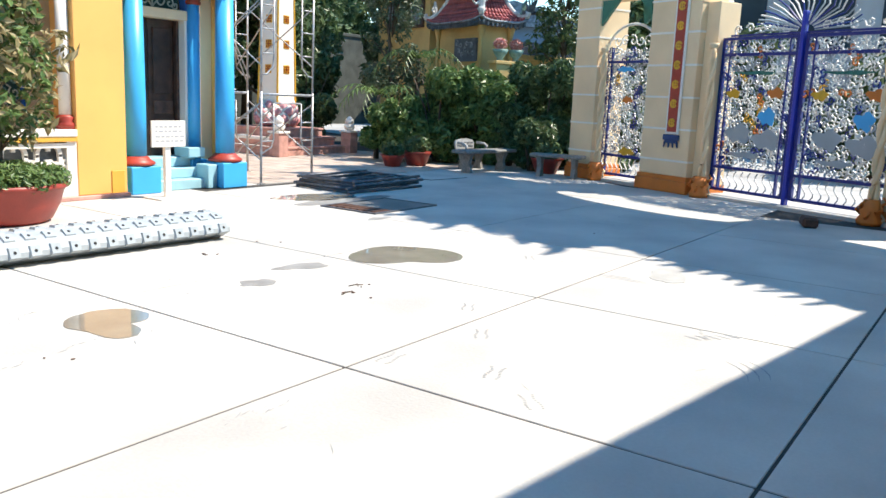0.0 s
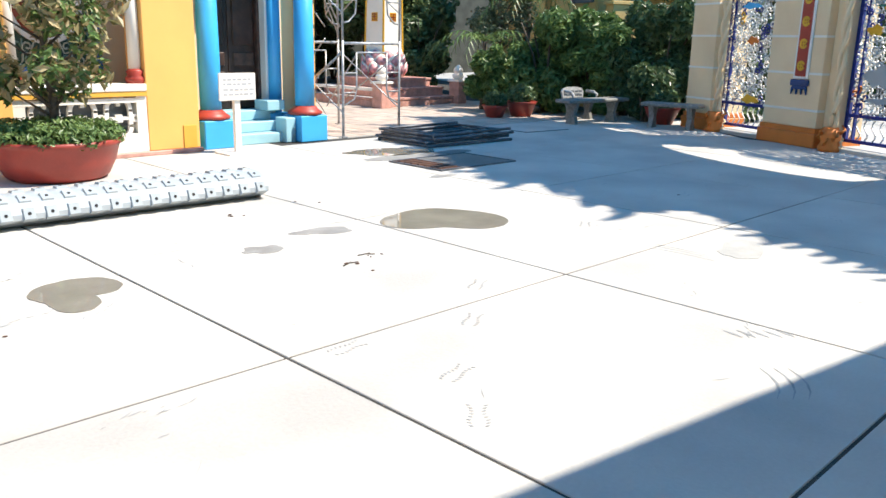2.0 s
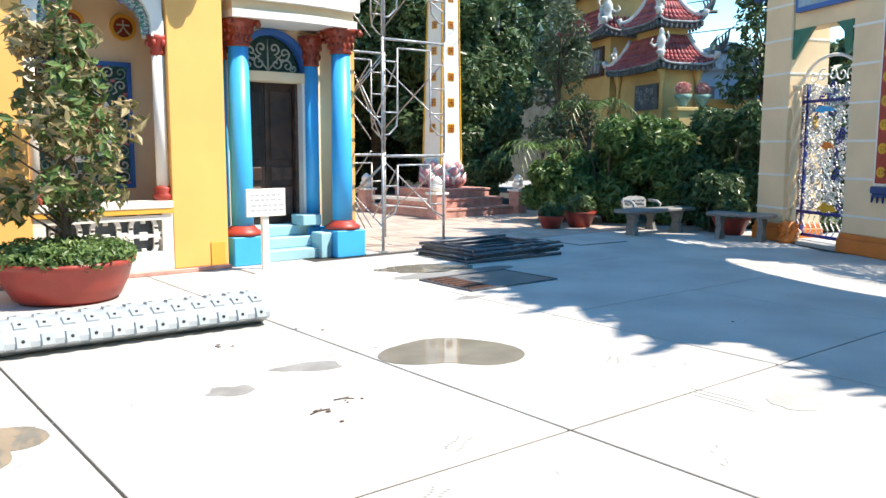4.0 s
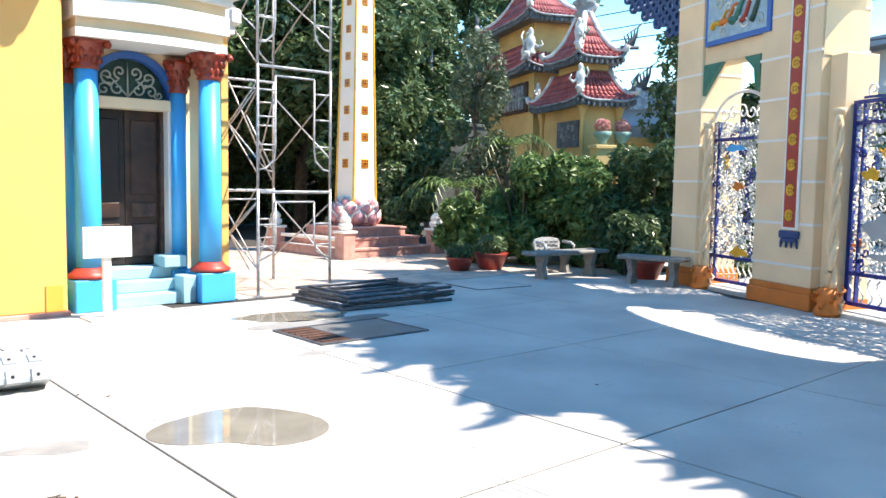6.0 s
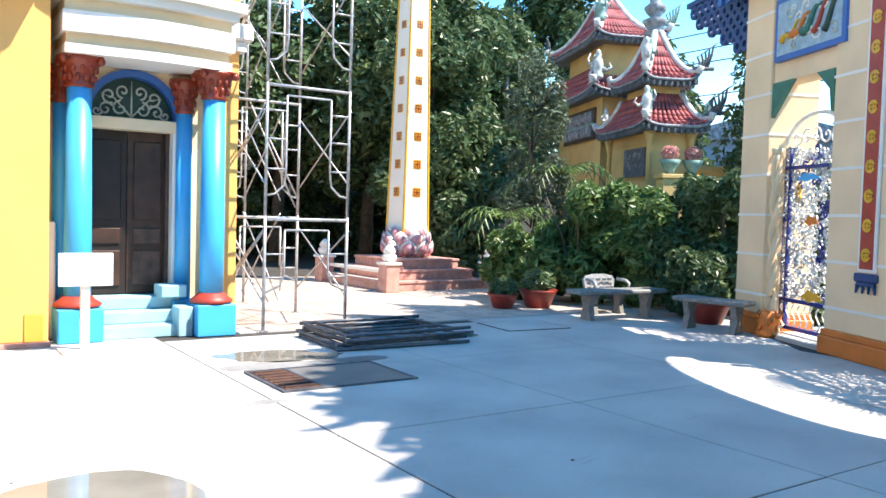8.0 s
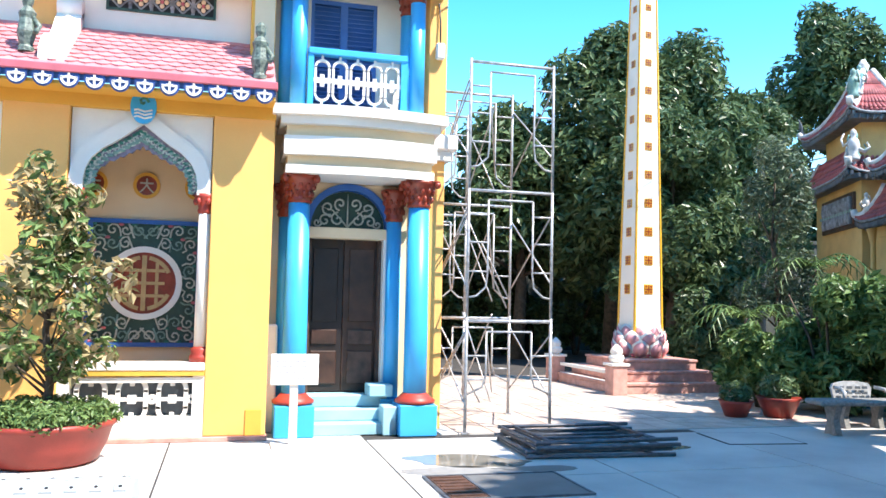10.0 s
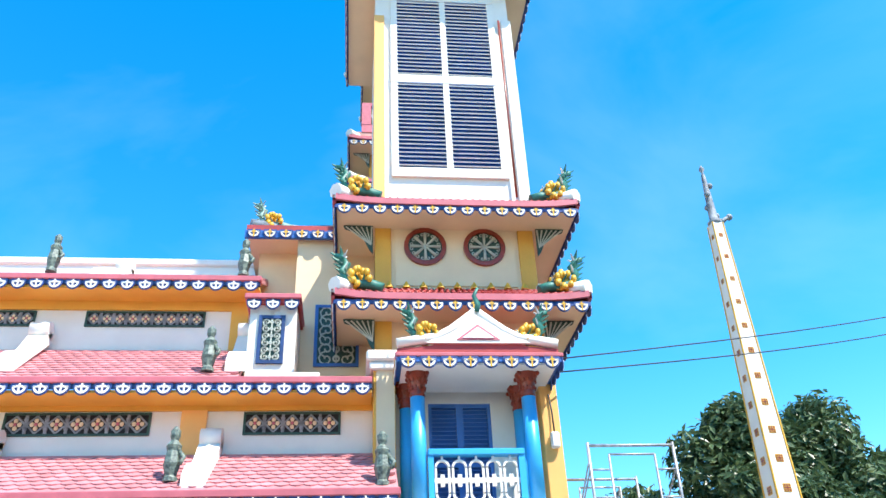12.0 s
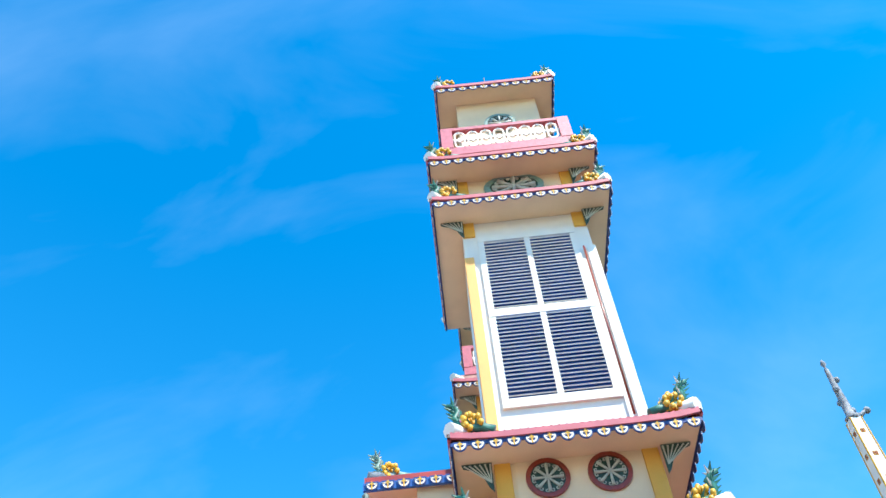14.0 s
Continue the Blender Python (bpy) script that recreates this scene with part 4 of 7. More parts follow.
# veranda: back wall, floor, ceiling
bm = bmesh.new(); box(bm, HL, -1.93, 1.05, 1.25, 0.057, 4.3); hl("wall", bm, "cream")
bm = bmesh.new(); box(bm, HL, -1.93, 0.24, 1.05, 0.057, 0.12); hl("veranda_floor", bm, "tile")
bm = bmesh.new(); box(bm, -1.95, -1.70, 0.552, 1.05, 0.057, 4.0); hl("wall", bm, "cream")


def lattice_window(x0, x1, z0, z1, y):
    b = bmesh.new()
    t = 0.055
    box(b, x0, x1, y - 0.05, y, z0, z0 + t); box(b, x0, x1, y - 0.05, y, z1 - t, z1); box(b, x0, x0 + t, y - 0.05, y, z0 + t, z1 - t); box(b, x1 - t, x1, y - 0.05, y, z0 + t, z1 - t)
    win = hl("carved_window", b, "blue", "blue-framed window with green scroll carving and a round emblem")
    b = bmesh.new(); box(b, x0 + t, x1 - t, y - 0.012, y - 0.004, z0 + t, z1 - t); part("backing", b, "darkgreen", win)
    cx, cz = (x0 + x1) / 2, (z0 + z1) / 2
    rows_, cols_ = 9, 4
    gw, gh = (x1 - x0 - 2 * t) / 2 / cols_, (z1 - z0 - 2 * t) / rows_
    for j in range(rows_):
        for i in range(cols_):
            px, pz = cx + gw * (i + 0.5), z0 + t + gh * (j + 0.5)
            if math.hypot(px - cx, pz - cz) < 0.54:
                continue
            up = 1 if j >= rows_ / 2 else -1
            for s in (-1, 1):
                pts = spiral((px, pz), 0.085, 1.25, up * (0.8 + 1.1 * i), up * (1 if (i + j) % 2 else -1), 11, y - 0.03)
                tail = (px - 0.10, y - 0.025, pz - up * 0.10)
                b = bmesh.new(); tube(b, [(cx + s * (p[0] - cx), p[1], p[2]) for p in [tail] + pts], 0.013, 4)
                part("carved_scroll", b, "sage" if (i + 2 * j) % 3 == 1 else "silverleaf", win)
                b = bmesh.new(); ball(b, (cx + s * (px + 0.06 - cx), y - 0.028, pz + up * 0.07), 0.026, 1.5, 0.4, 0.8, 0, 6, 4)
                part("carved_leaf", b, "jade" if (i + j) % 3 else "lotus", win)
    b = bmesh.new(); ring(b, (cx, cz), 0.39, 0.465, y - 0.06, y - 0.005, 0, 360, 36); part("emblem_ring", b, "white", win)
    b = bmesh.new(); prism(b, [(cx + 0.395 * math.cos(math.pi * i / 16), cz + 0.395 * math.sin(math.pi * i / 16)) for i in range(32)], y - 0.03, y - 0.013); part("emblem_ground", b, "capital", win)
    b = bmesh.new()
    w = 0.028
    ya, yb = y - 0.05, y - 0.03
    b.free()
    ew = [ring(bmesh.new(), (cx, cz), 0.30, 0.35, ya, yb, a0, a1, 12) for a0, a1 in ((25, 80), (100, 155), (205, 260), (280, 335))]
    ew.append(box(bmesh.new(), cx - w, cx + w, ya - 0.006, yb, cz - 0.35, cz + 0.35))
    for z in (-0.16, 0.0, 0.16):
        ew.append(box(bmesh.new(), cx - 0.25, cx - w - 0.002, ya - 0.003, yb, cz + z - w * 0.7, cz + z + w * 0.7))
        ew.append(box(bmesh.new(), cx + w + 0.002, cx + 0.25, ya - 0.003, yb, cz + z - w * 0.7, cz + z + w * 0.7))
    for sx in (-1, 1):
        for z0_, z1_ in ((-0.26, -0.182), (-0.138, -0.022), (0.022, 0.138), (0.182, 0.26)):
            ew.append(box(bmesh.new(), cx + sx * 0.155 - w * 0.7, cx + sx * 0.155 + w * 0.7, ya, yb, cz + z0_, cz + z1_))
    for b in ew:
        part("emblem_stroke", b, "emblem", win, "tan longevity emblem stroke")
    return win


lattice_window(-3.84, -2.47, 1.03, 2.64, 1.05)
for x in (-3.80, -3.17, -2.54):
    b = bmesh.new(); ring(b, (x, 3.08), 0.125, 0.165, 1.01, 1.05, 0, 360, 24)
    pl = hl("plaque", b, "ochre", "small round dark plaque with a painted character")
    b = bmesh.new(); prism(b, [(x + 0.128 * math.cos(math.pi * i / 12), 3.08 + 0.128 * math.sin(math.pi * i / 12)) for i in range(24)], 1.03, 1.045); part("plaque_disc", b, "capital", pl)
    b = bmesh.new()
    box(b, x - 0.08, x + 0.08, 1.015, 1.03, 3.10, 3.12)
    tube(b, [(x, 1.022, 3.17), (x, 1.022, 3.09), (x - 0.04, 1.022, 3.03), (x - 0.085, 1.022, 2.99)], 0.011, 4)
    tube(b, [(x, 1.021, 3.09), (x + 0.04, 1.021, 3.03), (x + 0.085, 1.021, 2.99)], 0.011, 4)
    part("painted_character", b, "silverleaf", pl)
# darker opening with round scroll grille further along
b = bmesh.new(); box(b, -6.6, -4.9, 1.035, 1.049, 0.9, 3.0); hl("dark_doorway", b, "darkgreen")
b = bmesh.new()
for i in range(5):
    for j in range(7):
        tube(b, spiral((-6.4 + 0.34 * i, 1.1 + 0.29 * j), 0.15, 1.1, i + j, 1 if (i + j) % 2 else -1, 12, 1.01), 0.018, 4, (i * j) % 3 == 1)
hl("scroll_grille", b, ["silverleaf", "lotus"])


# tiled roofs
def tile_mesh():
    b = bmesh.new()
    w, l_ = 0.085, 0.20
    pts = [(-w, 0.0), (-w, -0.12), (-0.05, -0.165), (0, -l_ + 0.01), (0.05, -0.165), (w, -0.12), (w, 0.0)]
    a = [b.verts.new((x, y, 0.014 + 0.010 * math.cos(x / w * 1.5) + y * -0.07)) for x, y in pts]
    c = [b.verts.new((x, y, -0.006 + y * -0.03)) for x, y in pts]
    b.faces.new(a); b.faces.new(c[::-1])
    for i in range(7):
        b.faces.new((a[i], a[(i + 1) % 7], c[(i + 1) % 7], c[i]))
    return mesh_of(b, "rooftile", "roof_tile")


TILE = tile_mesh()


def slope_roof(x0, x1, y0, z0, y1, z1, near, pend_z, label, near_x=-7.6):
    b = bmesh.new()
    box(b, x0, x1, y0 + 0.03, y0 + 0.04, z0 - 0.05, z0 - 0.02)
    vs = [b.verts.new(v) for v in ((x0, y0, z0 - 0.03), (x1, y0, z0 - 0.03), (x1, y1, z1 - 0.03), (x0, y1, z1 - 0.03), (x0, y0, z0 - 0.08), (x1, y0, z0 - 0.08), (x1, y1, z1 - 0.16), (x0, y1, z1 - 0.16))]
    for f in ((0, 1, 2, 3), (7, 6, 5, 4), (0, 4, 5, 1), (1, 5, 6, 2), (3, 2, 6, 7), (0, 3, 7, 4)):
        b.faces.new([vs[k] for k in f])
    roof = hl("roof", b, "rooftile", label)
    L = math.hypot(y1 - y0, z1 - z0)
    ang = math.degrees(math.atan2(z1 - z0, y1 - y0))
    rows = int(L / 0.135)
    rest = []
    for j in range(rows):
        n = int((x1 - x0) / 0.172)
        for i in range(n):
            x = x1 - 0.10 - i * 0.172 - (j % 2) * 0.086
            q = (0.17 + j * 0.135) / L
            if q > 1.02 or x < x0 + 0.08:
                continue
            m = pose(x, y0 + (y1 - y0) * q, z0 + (z1 - z0) * q - 0.012, ang)
            if x > near_x and near:
                piece("roof_tile", TILE, roof, m)
            else:
                rest.append(m)
    if rest:
        b = bmesh.new()
        src = [(v.co.copy()) for v in TILE.vertices]
        faces = [tuple(p.vertices) for p in TILE.polygons]
        verts, fc = [], []
        for m in rest:
            o = len(verts)
            verts += [tuple(m @ v) for v in src]
            fc += [tuple(k + o for k in f) for f in faces]
        b.free()
        me = bpy.data.meshes.new("far_tiles")
        me.from_pydata(verts, [], fc)
        me.materials.append(M["rooftile"])
        tagged(part("far_tiles", me, None, roof), kind="stuff")
    b = bmesh.new(); box(b, x0, x1 + 0.02, y0 - 0.05, y0 + 0.08, z0 - 0.075, z0 + 0.015, 0.01); part("roof_edge", b, "roofedge", roof)
    b = bmesh.new(); box(b, x0, x1, y0 - 0.01, y0 + 0.03, z0 - 0.14, z0 - 0.076); part("fascia", b, "navy", roof)
    b = bmesh.new(); box(b, x0, x1, y0 + 0.03, y1, z0 - 0.19, z0 - 0.15); part("soffit", b, "ochre", roof)
    pendants(roof, (max(x0, -9.5), y0 - 0.03), (x1, y0 - 0.03), z0 - 0.075, 0, PEND_W)
    return roof


slope_roof(HL, -1.67, -0.40, 4.165, 0.80, 5.00, True, 0, "lowest pink tiled roof of the hall", -6.0)
bm = bmesh.new(); box(bm, HL, -1.95, 0.8, 1.1, 4.6, 5.8); hl("wall", bm, "white")
bm = bmesh.new(); box(bm, HL, -1.95, 0.76, 0.8, 5.58, 5.78); hl("beam", bm, "ochre")
for x in (-4.38, -7.2):
    bm = bmesh.new(); box(bm, x - 0.17, x + 0.17, 0.75, 0.798, 4.95, 5.58); hl("pilaster", bm, "yellow")
slope_roof(HL, -3.80, 0.25, 5.84, 1.60, 6.86, True, 0, "middle pink tiled roof of the hall", -6.5)
bm = bmesh.new(); box(bm, HL, -3.9, 1.6, 1.9, 6.4, 7.8); hl("wall", bm, "white")
bm = bmesh.new(); box(bm, HL, -3.88, 1.56, 1.6, 7.52, 7.72); hl("beam", bm, "ochre")
bm = bmesh.new(); box(bm, -4.16, -3.9, 1.55, 1.598, 6.8, 7.52); hl("pilaster", bm, "ochre")
slope_roof(HL, -3.70, 1.10, 7.86, 3.2, 8.95, False, 0, "upper pink tiled roof of the hall")
bm = bmesh.new(); box(bm, HL, -3.6, 3.2, 3.8, 8.3, 9.25); box(bm, HL, -3.6, 3.15, 3.85, 9.25, 9.4, 0.03); hl("ridge_wall", bm, "white", "weathered white ridge wall")
bm = bmesh.new(); box(bm, HL, -3.6, 2.6, 3.2, 8.62, 8.75); hl("ridge_step", bm, "greytile")


def vent_band(x0, x1, z0, z1, y):
    b = bmesh.new()
    t = 0.03
    box(b, x0, x1, y - 0.03, y, z0, z0 + t); box(b, x0, x1, y - 0.03, y, z1 - t, z1); box(b, x0, x0 + t, y - 0.03, y, z0 + t, z1 - t); box(b, x1 - t, x1, y - 0.03, y, z0 + t, z1 - t)
    v = hl("vent", b, "darkgreen", "dark pierced vent band with flower blocks")
    b = bmesh.new(); box(b, x0 + t, x1 - t, y - 0.008, y - 0.002, z0 + t, z1 - t); part("backing", b, "black", v)
    h = z1 - z0 - 2 * t
    n = max(1, round((x1 - x0) / (h * 1.02)))
    w = (x1 - x0 - 2 * t) / n
    b = bmesh.new()
    for k in range(4):
        a = k * math.pi / 2
        ball(b, (0.20 * h * math.cos(a), 0, 0.20 * h * math.sin(a)), 0.12 * h, 1.1, 0.25, 1.1, 0, 6, 4)
    ball(b, (0, -0.008, 0), 0.10 * h, 1, 0.4, 1, 1, 6, 4)
    flower = mesh_of(b, ["cream", "lotus"], "flower_block")
    b = bmesh.new()
    for sx in (-1, 1):
        tube(b, [(sx * 0.46 * w, 0, 0), (0, 0, 0.46 * h)], 0.016, 4); tube(b, [(sx * 0.46 * w, 0, 0), (0, 0, -0.46 * h)], 0.016, 4)
    lat = mesh_of(b, "greytile", "lattice_bar")
    b = bmesh.new(); box(b, -0.02, 0.02, -0.012, 0.012, -h / 2, h / 2)
    for q in (-0.25, 0.25):
        ball(b, (0, -0.012, q * h), 0.035, 1, 0.4, 1, 0, 6, 4)
    bar = mesh_of(b, "greytile", "mullion")
    for i in range(n):
        x, z = x0 + t + w * (i + 0.5), (z0 + z1) / 2
        piece("flower_block", flower, v, pose(x, y - 0.022, z))
        piece("lattice_bar", lat, v, pose(x, y - 0.014, z))
        if i:
            piece("mullion", bar, v, pose(x - w / 2, y - 0.016, z))


for a in ((-3.72, -2.40, 5.24, 5.56), (-6.85, -4.95, 5.24, 5.56), (-9.5, -7.7, 5.24, 5.56)):
    vent_band(*a, 0.80)
for a in ((-6.36, -4.56, 7.24, 7.5), (-9.3, -7.1, 7.24, 7.5)):
    vent_band(*a, 1.60)


def scroll_window(x0, x1, z0, z1, y, frame_mat):
    b = bmesh.new()
    t = 0.05
    box(b, x0, x1, y - 0.04, y, z0, z0 + t); box(b, x0, x1, y - 0.04, y, z1 - t, z1); box(b, x0, x0 + t, y - 0.04, y, z0 + t, z1 - t); box(b, x1 - t, x1, y - 0.04, y, z0 + t, z1 - t)
    w = hl("scroll_window", b, frame_mat, "small window with pale scroll grille")
    b = bmesh.new(); box(b, x0 + t, x1 - t, y - 0.01, y - 0.003, z0 + t, z1 - t); part("backing", b, "darkgreen", w)
    cx, n = (x0 + x1) / 2, 6
    hw, hh = (x1 - x0) / 2 - t, (z1 - z0 - 2 * t) / n
    for j in range(n):
        zc = z0 + t + hh * (j + 0.5)
        for sx in (-1, 1):
            b = bmesh.new(); tube(b, spiral((cx + sx * hw * 0.52, zc), hw * 0.44, 1.3, 1.5 + 3.1 * (j % 2), sx * (1 if j % 2 else -1), 12, y - 0.025), 0.016, 4); part("grille_scroll", b, "silverleaf", w)
        b = bmesh.new(); ring(b, (cx, zc), hw * 0.10, hw * 0.20, y - 0.035, y - 0.02, 0, 360, 10); part("grille_knot", b, "silverleaf", w)
    b = bmesh.new(); tube(b, [(cx, y - 0.02, z0 + t), (cx, y - 0.02, z1 - t)], 0.012, 4); part("grille_bar", b, "silverleaf", w)


# recessed block between hall and tower
ledge = hl("ledge", box(bmesh.new(), -3.798, -1.98, 0.20, 1.6, 5.765, 5.855, 0.01), "roofedge", "pink roof ledge before the recessed block")
b = bmesh.new(); box(b, -3.798, -1.98, 0.24, 0.28, 5.70, 5.763); part("fascia", b, "navy", ledge)
b = bmesh.new(); box(b, -3.798, -1.98, 0.282, 1.6, 5.65, 5.69); part("soffit", b, "ochre", ledge)
pendants(ledge, (-3.80, 0.22), (-1.98, 0.22), 5.765, 0, PEND_W)
bm = bmesh.new(); box(bm, -3.70, -2.70, 0.46, 0.54, 5.856, 6.02, 0.01); hl("parapet", bm, "white", "low white parapet on the ledge")
bm = bmesh.new(); box(bm, -3.76, -3.08, 0.75, 1.6, 5.856, 7.2); hl("wall", bm, "white")
scroll_window(-3.62, -3.24, 6.26, 7.02, 0.75, "navy")
bm = bmesh.new(); box(bm, -3.81, -3.04, 0.66, 1.58, 7.20, 7.25); hl("small_roof", bm, "rooftile2")
pend_roof = hl("small_roof", box(bmesh.new(), -3.84, -3.02, 0.60, 1.59, 7.252, 7.33, 0.01), "roofedge")
pendants(pend_roof, (-3.84, 0.64), (-3.02, 0.64), 7.25, 0, PEND_W)
bm = bmesh.new(); box(bm, -3.20, -1.93, 1.602, 2.1, 5.86, 8.9); box(bm, -3.88, -1.93, 2.102, 3.6, 5.8, 8.9); hl("wall", bm, "cream")
scroll_window(-2.86, -2.16, 6.58, 7.64, 1.60, "blue")
b = bmesh.new(); box(b, -4.05, -1.6, 1.5, 4.2, 8.98, 9.10); tr = hl("roof", b, "rooftile2", "small red roof between hall and tower")
b = bmesh.new(); box(b, -4.07, -1.6, 1.47, 1.53, 8.84, 8.98); part("fascia", b, "blue", tr)
b = bmesh.new(); box(b, -4.03, -1.62, 1.54, 4.18, 8.90, 8.978); part("soffit", b, "cream", tr)
pendants(tr, (-4.05, 1.44), (-1.95, 1.44), 8.98, 0, PEND)
b = bmesh.new(); tube(b, [(-4.0, 1.6, 9.15), (-3.2, 1.9, 9.22), (-2.5, 2.2, 9.45), (-2.0, 2.5, 9.9)], 0.12, 6); part("hip", b, "greytile", tr)
dragon(-3.75, 1.7, 9.14, 0.75, 180, None, "sage")


# roof-end scrolls and small figures
def roof_figure(x, y, z, s=1.0, cm="statue"):
    b = bmesh.new()
    lathe(b, [(0.10, 0), (0.10, 0.05), (0.08, 0.08), (0.12, 0.25), (0.09, 0.42), (0.11, 0.5), (0.05, 0.58), (0.07, 0.64), (0.07, 0.72), (0.02, 0.78)], (0, 0, 0), 8)
    tube(b, [(0.06, -0.02, 0.45), (0.16, -0.06, 0.32), (0.12, -0.1, 0.22)], 0.035, 5)
    ob = new("roof_statue", mesh_of(b, cm, "roof_statue"))
    ob.matrix_basis = pose(x, y, z) @ Matrix.Scale(s, 4)
    tagged(ob, "small weathered grey-green figure standing on a roof edge", "statue", "roof statues")


for x, y, z in ((-4.40, -0.12, 4.36), (-1.86, -0.25, 4.24), (-4.22, 0.45, 6.02), (-6.9, 1.25, 8.0), (-4.0, 1.3, 8.0), (-7.2, -0.1, 4.36)):
    roof_figure(x, y, z, 0.88)


def end_scroll(x, y0, z0, y1, z1):
    b = bmesh.new()
    n = 10
    top = []
    for i in range(n + 1):
        k = i / n
        top.append((y0 + (y1 - y0) * k, z0 + (z1 - z0) * k + 0.10 + 0.06 * math.sin(k * 9)))
    base = [(y1, z1 - 0.05), (y0, z0 - 0.05)]
    prism(b, [(y, z) for y, z in top + base], -0.14, 0.14)
    lathe(b, [(0.13, -0.14), (0.13, 0.14)], (0, 0, 0), 12)
    vs = list(b.verts)[-24:]
    bmesh.ops.transform(b, matrix=Matrix.Translation((y1 - 0.08, 0, z1 + 0.14)) @ Matrix.Rotation(math.pi / 2, 4, "X"), verts=vs)
    bmesh.ops.transform(b, matrix=Matrix.Translation((x, 0, 0)) @ Matrix(((0, -1, 0, 0), (1, 0, 0, 0), (0, 0, 1, 0), (0, 0, 0, 1))), verts=b.verts)
    hl("roof_end_scroll", b, "white", "white plaster scroll crossing the tiles")


for a in ((-4.10, -0.3, 4.28, 0.75, 5.02), (-3.86, 0.5, 6.1, 1.5, 6.95), (-6.9, 0.5, 6.1, 1.5, 6.95), (-6.9, -0.3, 4.28, 0.75, 5.02), (-6.3, 1.6, 8.15, 2.9, 8.85)):
    end_scroll(*a)

# ---------------------------------------------------------------- gate
def gate_m(s, z=0.0, off=0.0):
    """Pose on the gate's line: x runs along it towards the tower side, y outwards."""
    p = GATE_P + GATE_D * s + GATE_N * off
    return Matrix.Translation((p.x, p.y, z)) @ Matrix.Rotation(math.atan2(GATE_D.y, GATE_D.x), 4, "Z")


# In the gate's own axes x is -s (so that y points away from the street) and z is up.
gate = thing("temple_gate", "cream temple gateway with red panels, murals and a tiled roof", "gateway",
             Matrix.Translation(GATE_P) @ Matrix.Rotation(math.atan2(-GATE_D.y, -GATE_D.x), 4, "Z"))
# local x = -s ; local y = towards the street


def gp(name, bm, mats, label="", parent=None):
    return part(name, bm, mats, parent or gate, label)


TH = 0.75


def pier(s0, s1, top):
    b = bmesh.new(); box(b, -s1, -s0, 0.0, TH, 0.30, top, 0.012)
    p = gp("gate_pier", b, "gatecream")
    b = bmesh.new(); box(b, -s1 - 0.05, -s0 + 0.05, -0.05, TH + 0.05, 0, 0.22, 0.015); box(b, -s1 - 0.025, -s0 + 0.025, -0.025, TH + 0.025, 0.22, 0.30, 0.01); part("plinth", b, "orange", p, "orange painted plinth")
    z = 0.55
    while z < top - 0.3:
        b = bmesh.new(); box(b, -s1 - 0.008, -s0 + 0.008, -0.008, TH + 0.008, z, z + 0.035); part("groove_band", b, "white", p)
        z += 0.56
    return p


p0 = pier(1.80, 2.50, 5.0)
p1 = pier(-0.77, 0.40, 5.6)
p2 = pier(-5.70, -4.55, 5.6)
p3 = pier(-7.9, -7.2, 4.6)
# side openings: lintel, mural, brackets
for sa, sb in ((0.40, 1.80), (-7.2, -5.70)):
    b = bmesh.new(); box(b, -sb + 0.003, -sa - 0.003, 0.05, 0.42, 3.50, 5.0 if sa > -1 else 4.6); gp("lintel_wall", b, "gatecream")
    if sa < -1:
        continue
    b = bmesh.new(); box(b, -1.70, -0.20, -0.035, 0.049, 3.76, 4.60); mu = gp("mural", b, "blue", "painted relief mural with waves in a blue frame")
    b = bmesh.new(); box(b, -1.63, -0.27, -0.042, -0.035, 3.83, 4.53); part("mural_ground", b, "skyglaze", mu)
    rng = random.Random(8)
    for k in range(16):
        c = (-1.50 + rng.random() * 1.1, 3.92 + rng.random() * 0.5)
        b = bmesh.new(); tube(b, spiral(c, 0.06 + 0.07 * rng.random(), 0.9, rng.random() * 6, rng.choice((-1, 1)), 9, -0.045), 0.016, 5)
        part("relief_wave", b, ("white", "silverleaf")[k % 2], mu)
    for k, (cm, r0) in enumerate((("gold", 0.05), ("orange", 0.06), ("jade", 0.07), ("red", 0.045), ("darkgreen", 0.05))):
        b = bmesh.new()
        x0 = -1.5 + 0.23 * k
        tube(b, [(x0 + 0.055 * q, -0.05, 4.0 + 0.055 * q * (0.5 + 0.25 * k) + 0.05 * math.sin(q * 1.3 + k)) for q in range(8)], r0, 6, r1=0.015)
        part("relief_creature", b, cm, mu)
    for x, sgn, w, h in ((-1.76, 1, 0.48, 0.47), (-0.44, -1, 0.36, 0.32)):
        b = bmesh.new(); prism(b, [(x, 3.49), (x + sgn * w, 3.49), (x, 3.49 - h)], 0.0 if sgn > 0 else 0.02, 0.06); gp("green_bracket", b, "bracketgreen", "green triangular corner bracket")
    b = bmesh.new(); prism(b, [(-1.02, 3.495), (-0.55, 3.495), (-0.62, 2.95), (-0.80, 3.12), (-0.95, 3.02)], 0.34, 0.40); gp("green_valance", b, "bracketgreen", "dark green valance behind the lintel")
# big opening: arch wall above
arcp = [(2.66 - 1.88 * math.cos(math.pi * i / 24), 3.30 + 1.60 * max(0.0, math.sin(math.pi * i / 24)) ** 0.5) for i in range(25)]
b = bmesh.new(); prism(b, arcp + [(4.545, 5.6), (0.775, 5.6)], 0.02, 0.62); gp("arch_wall", b, "gatecream")
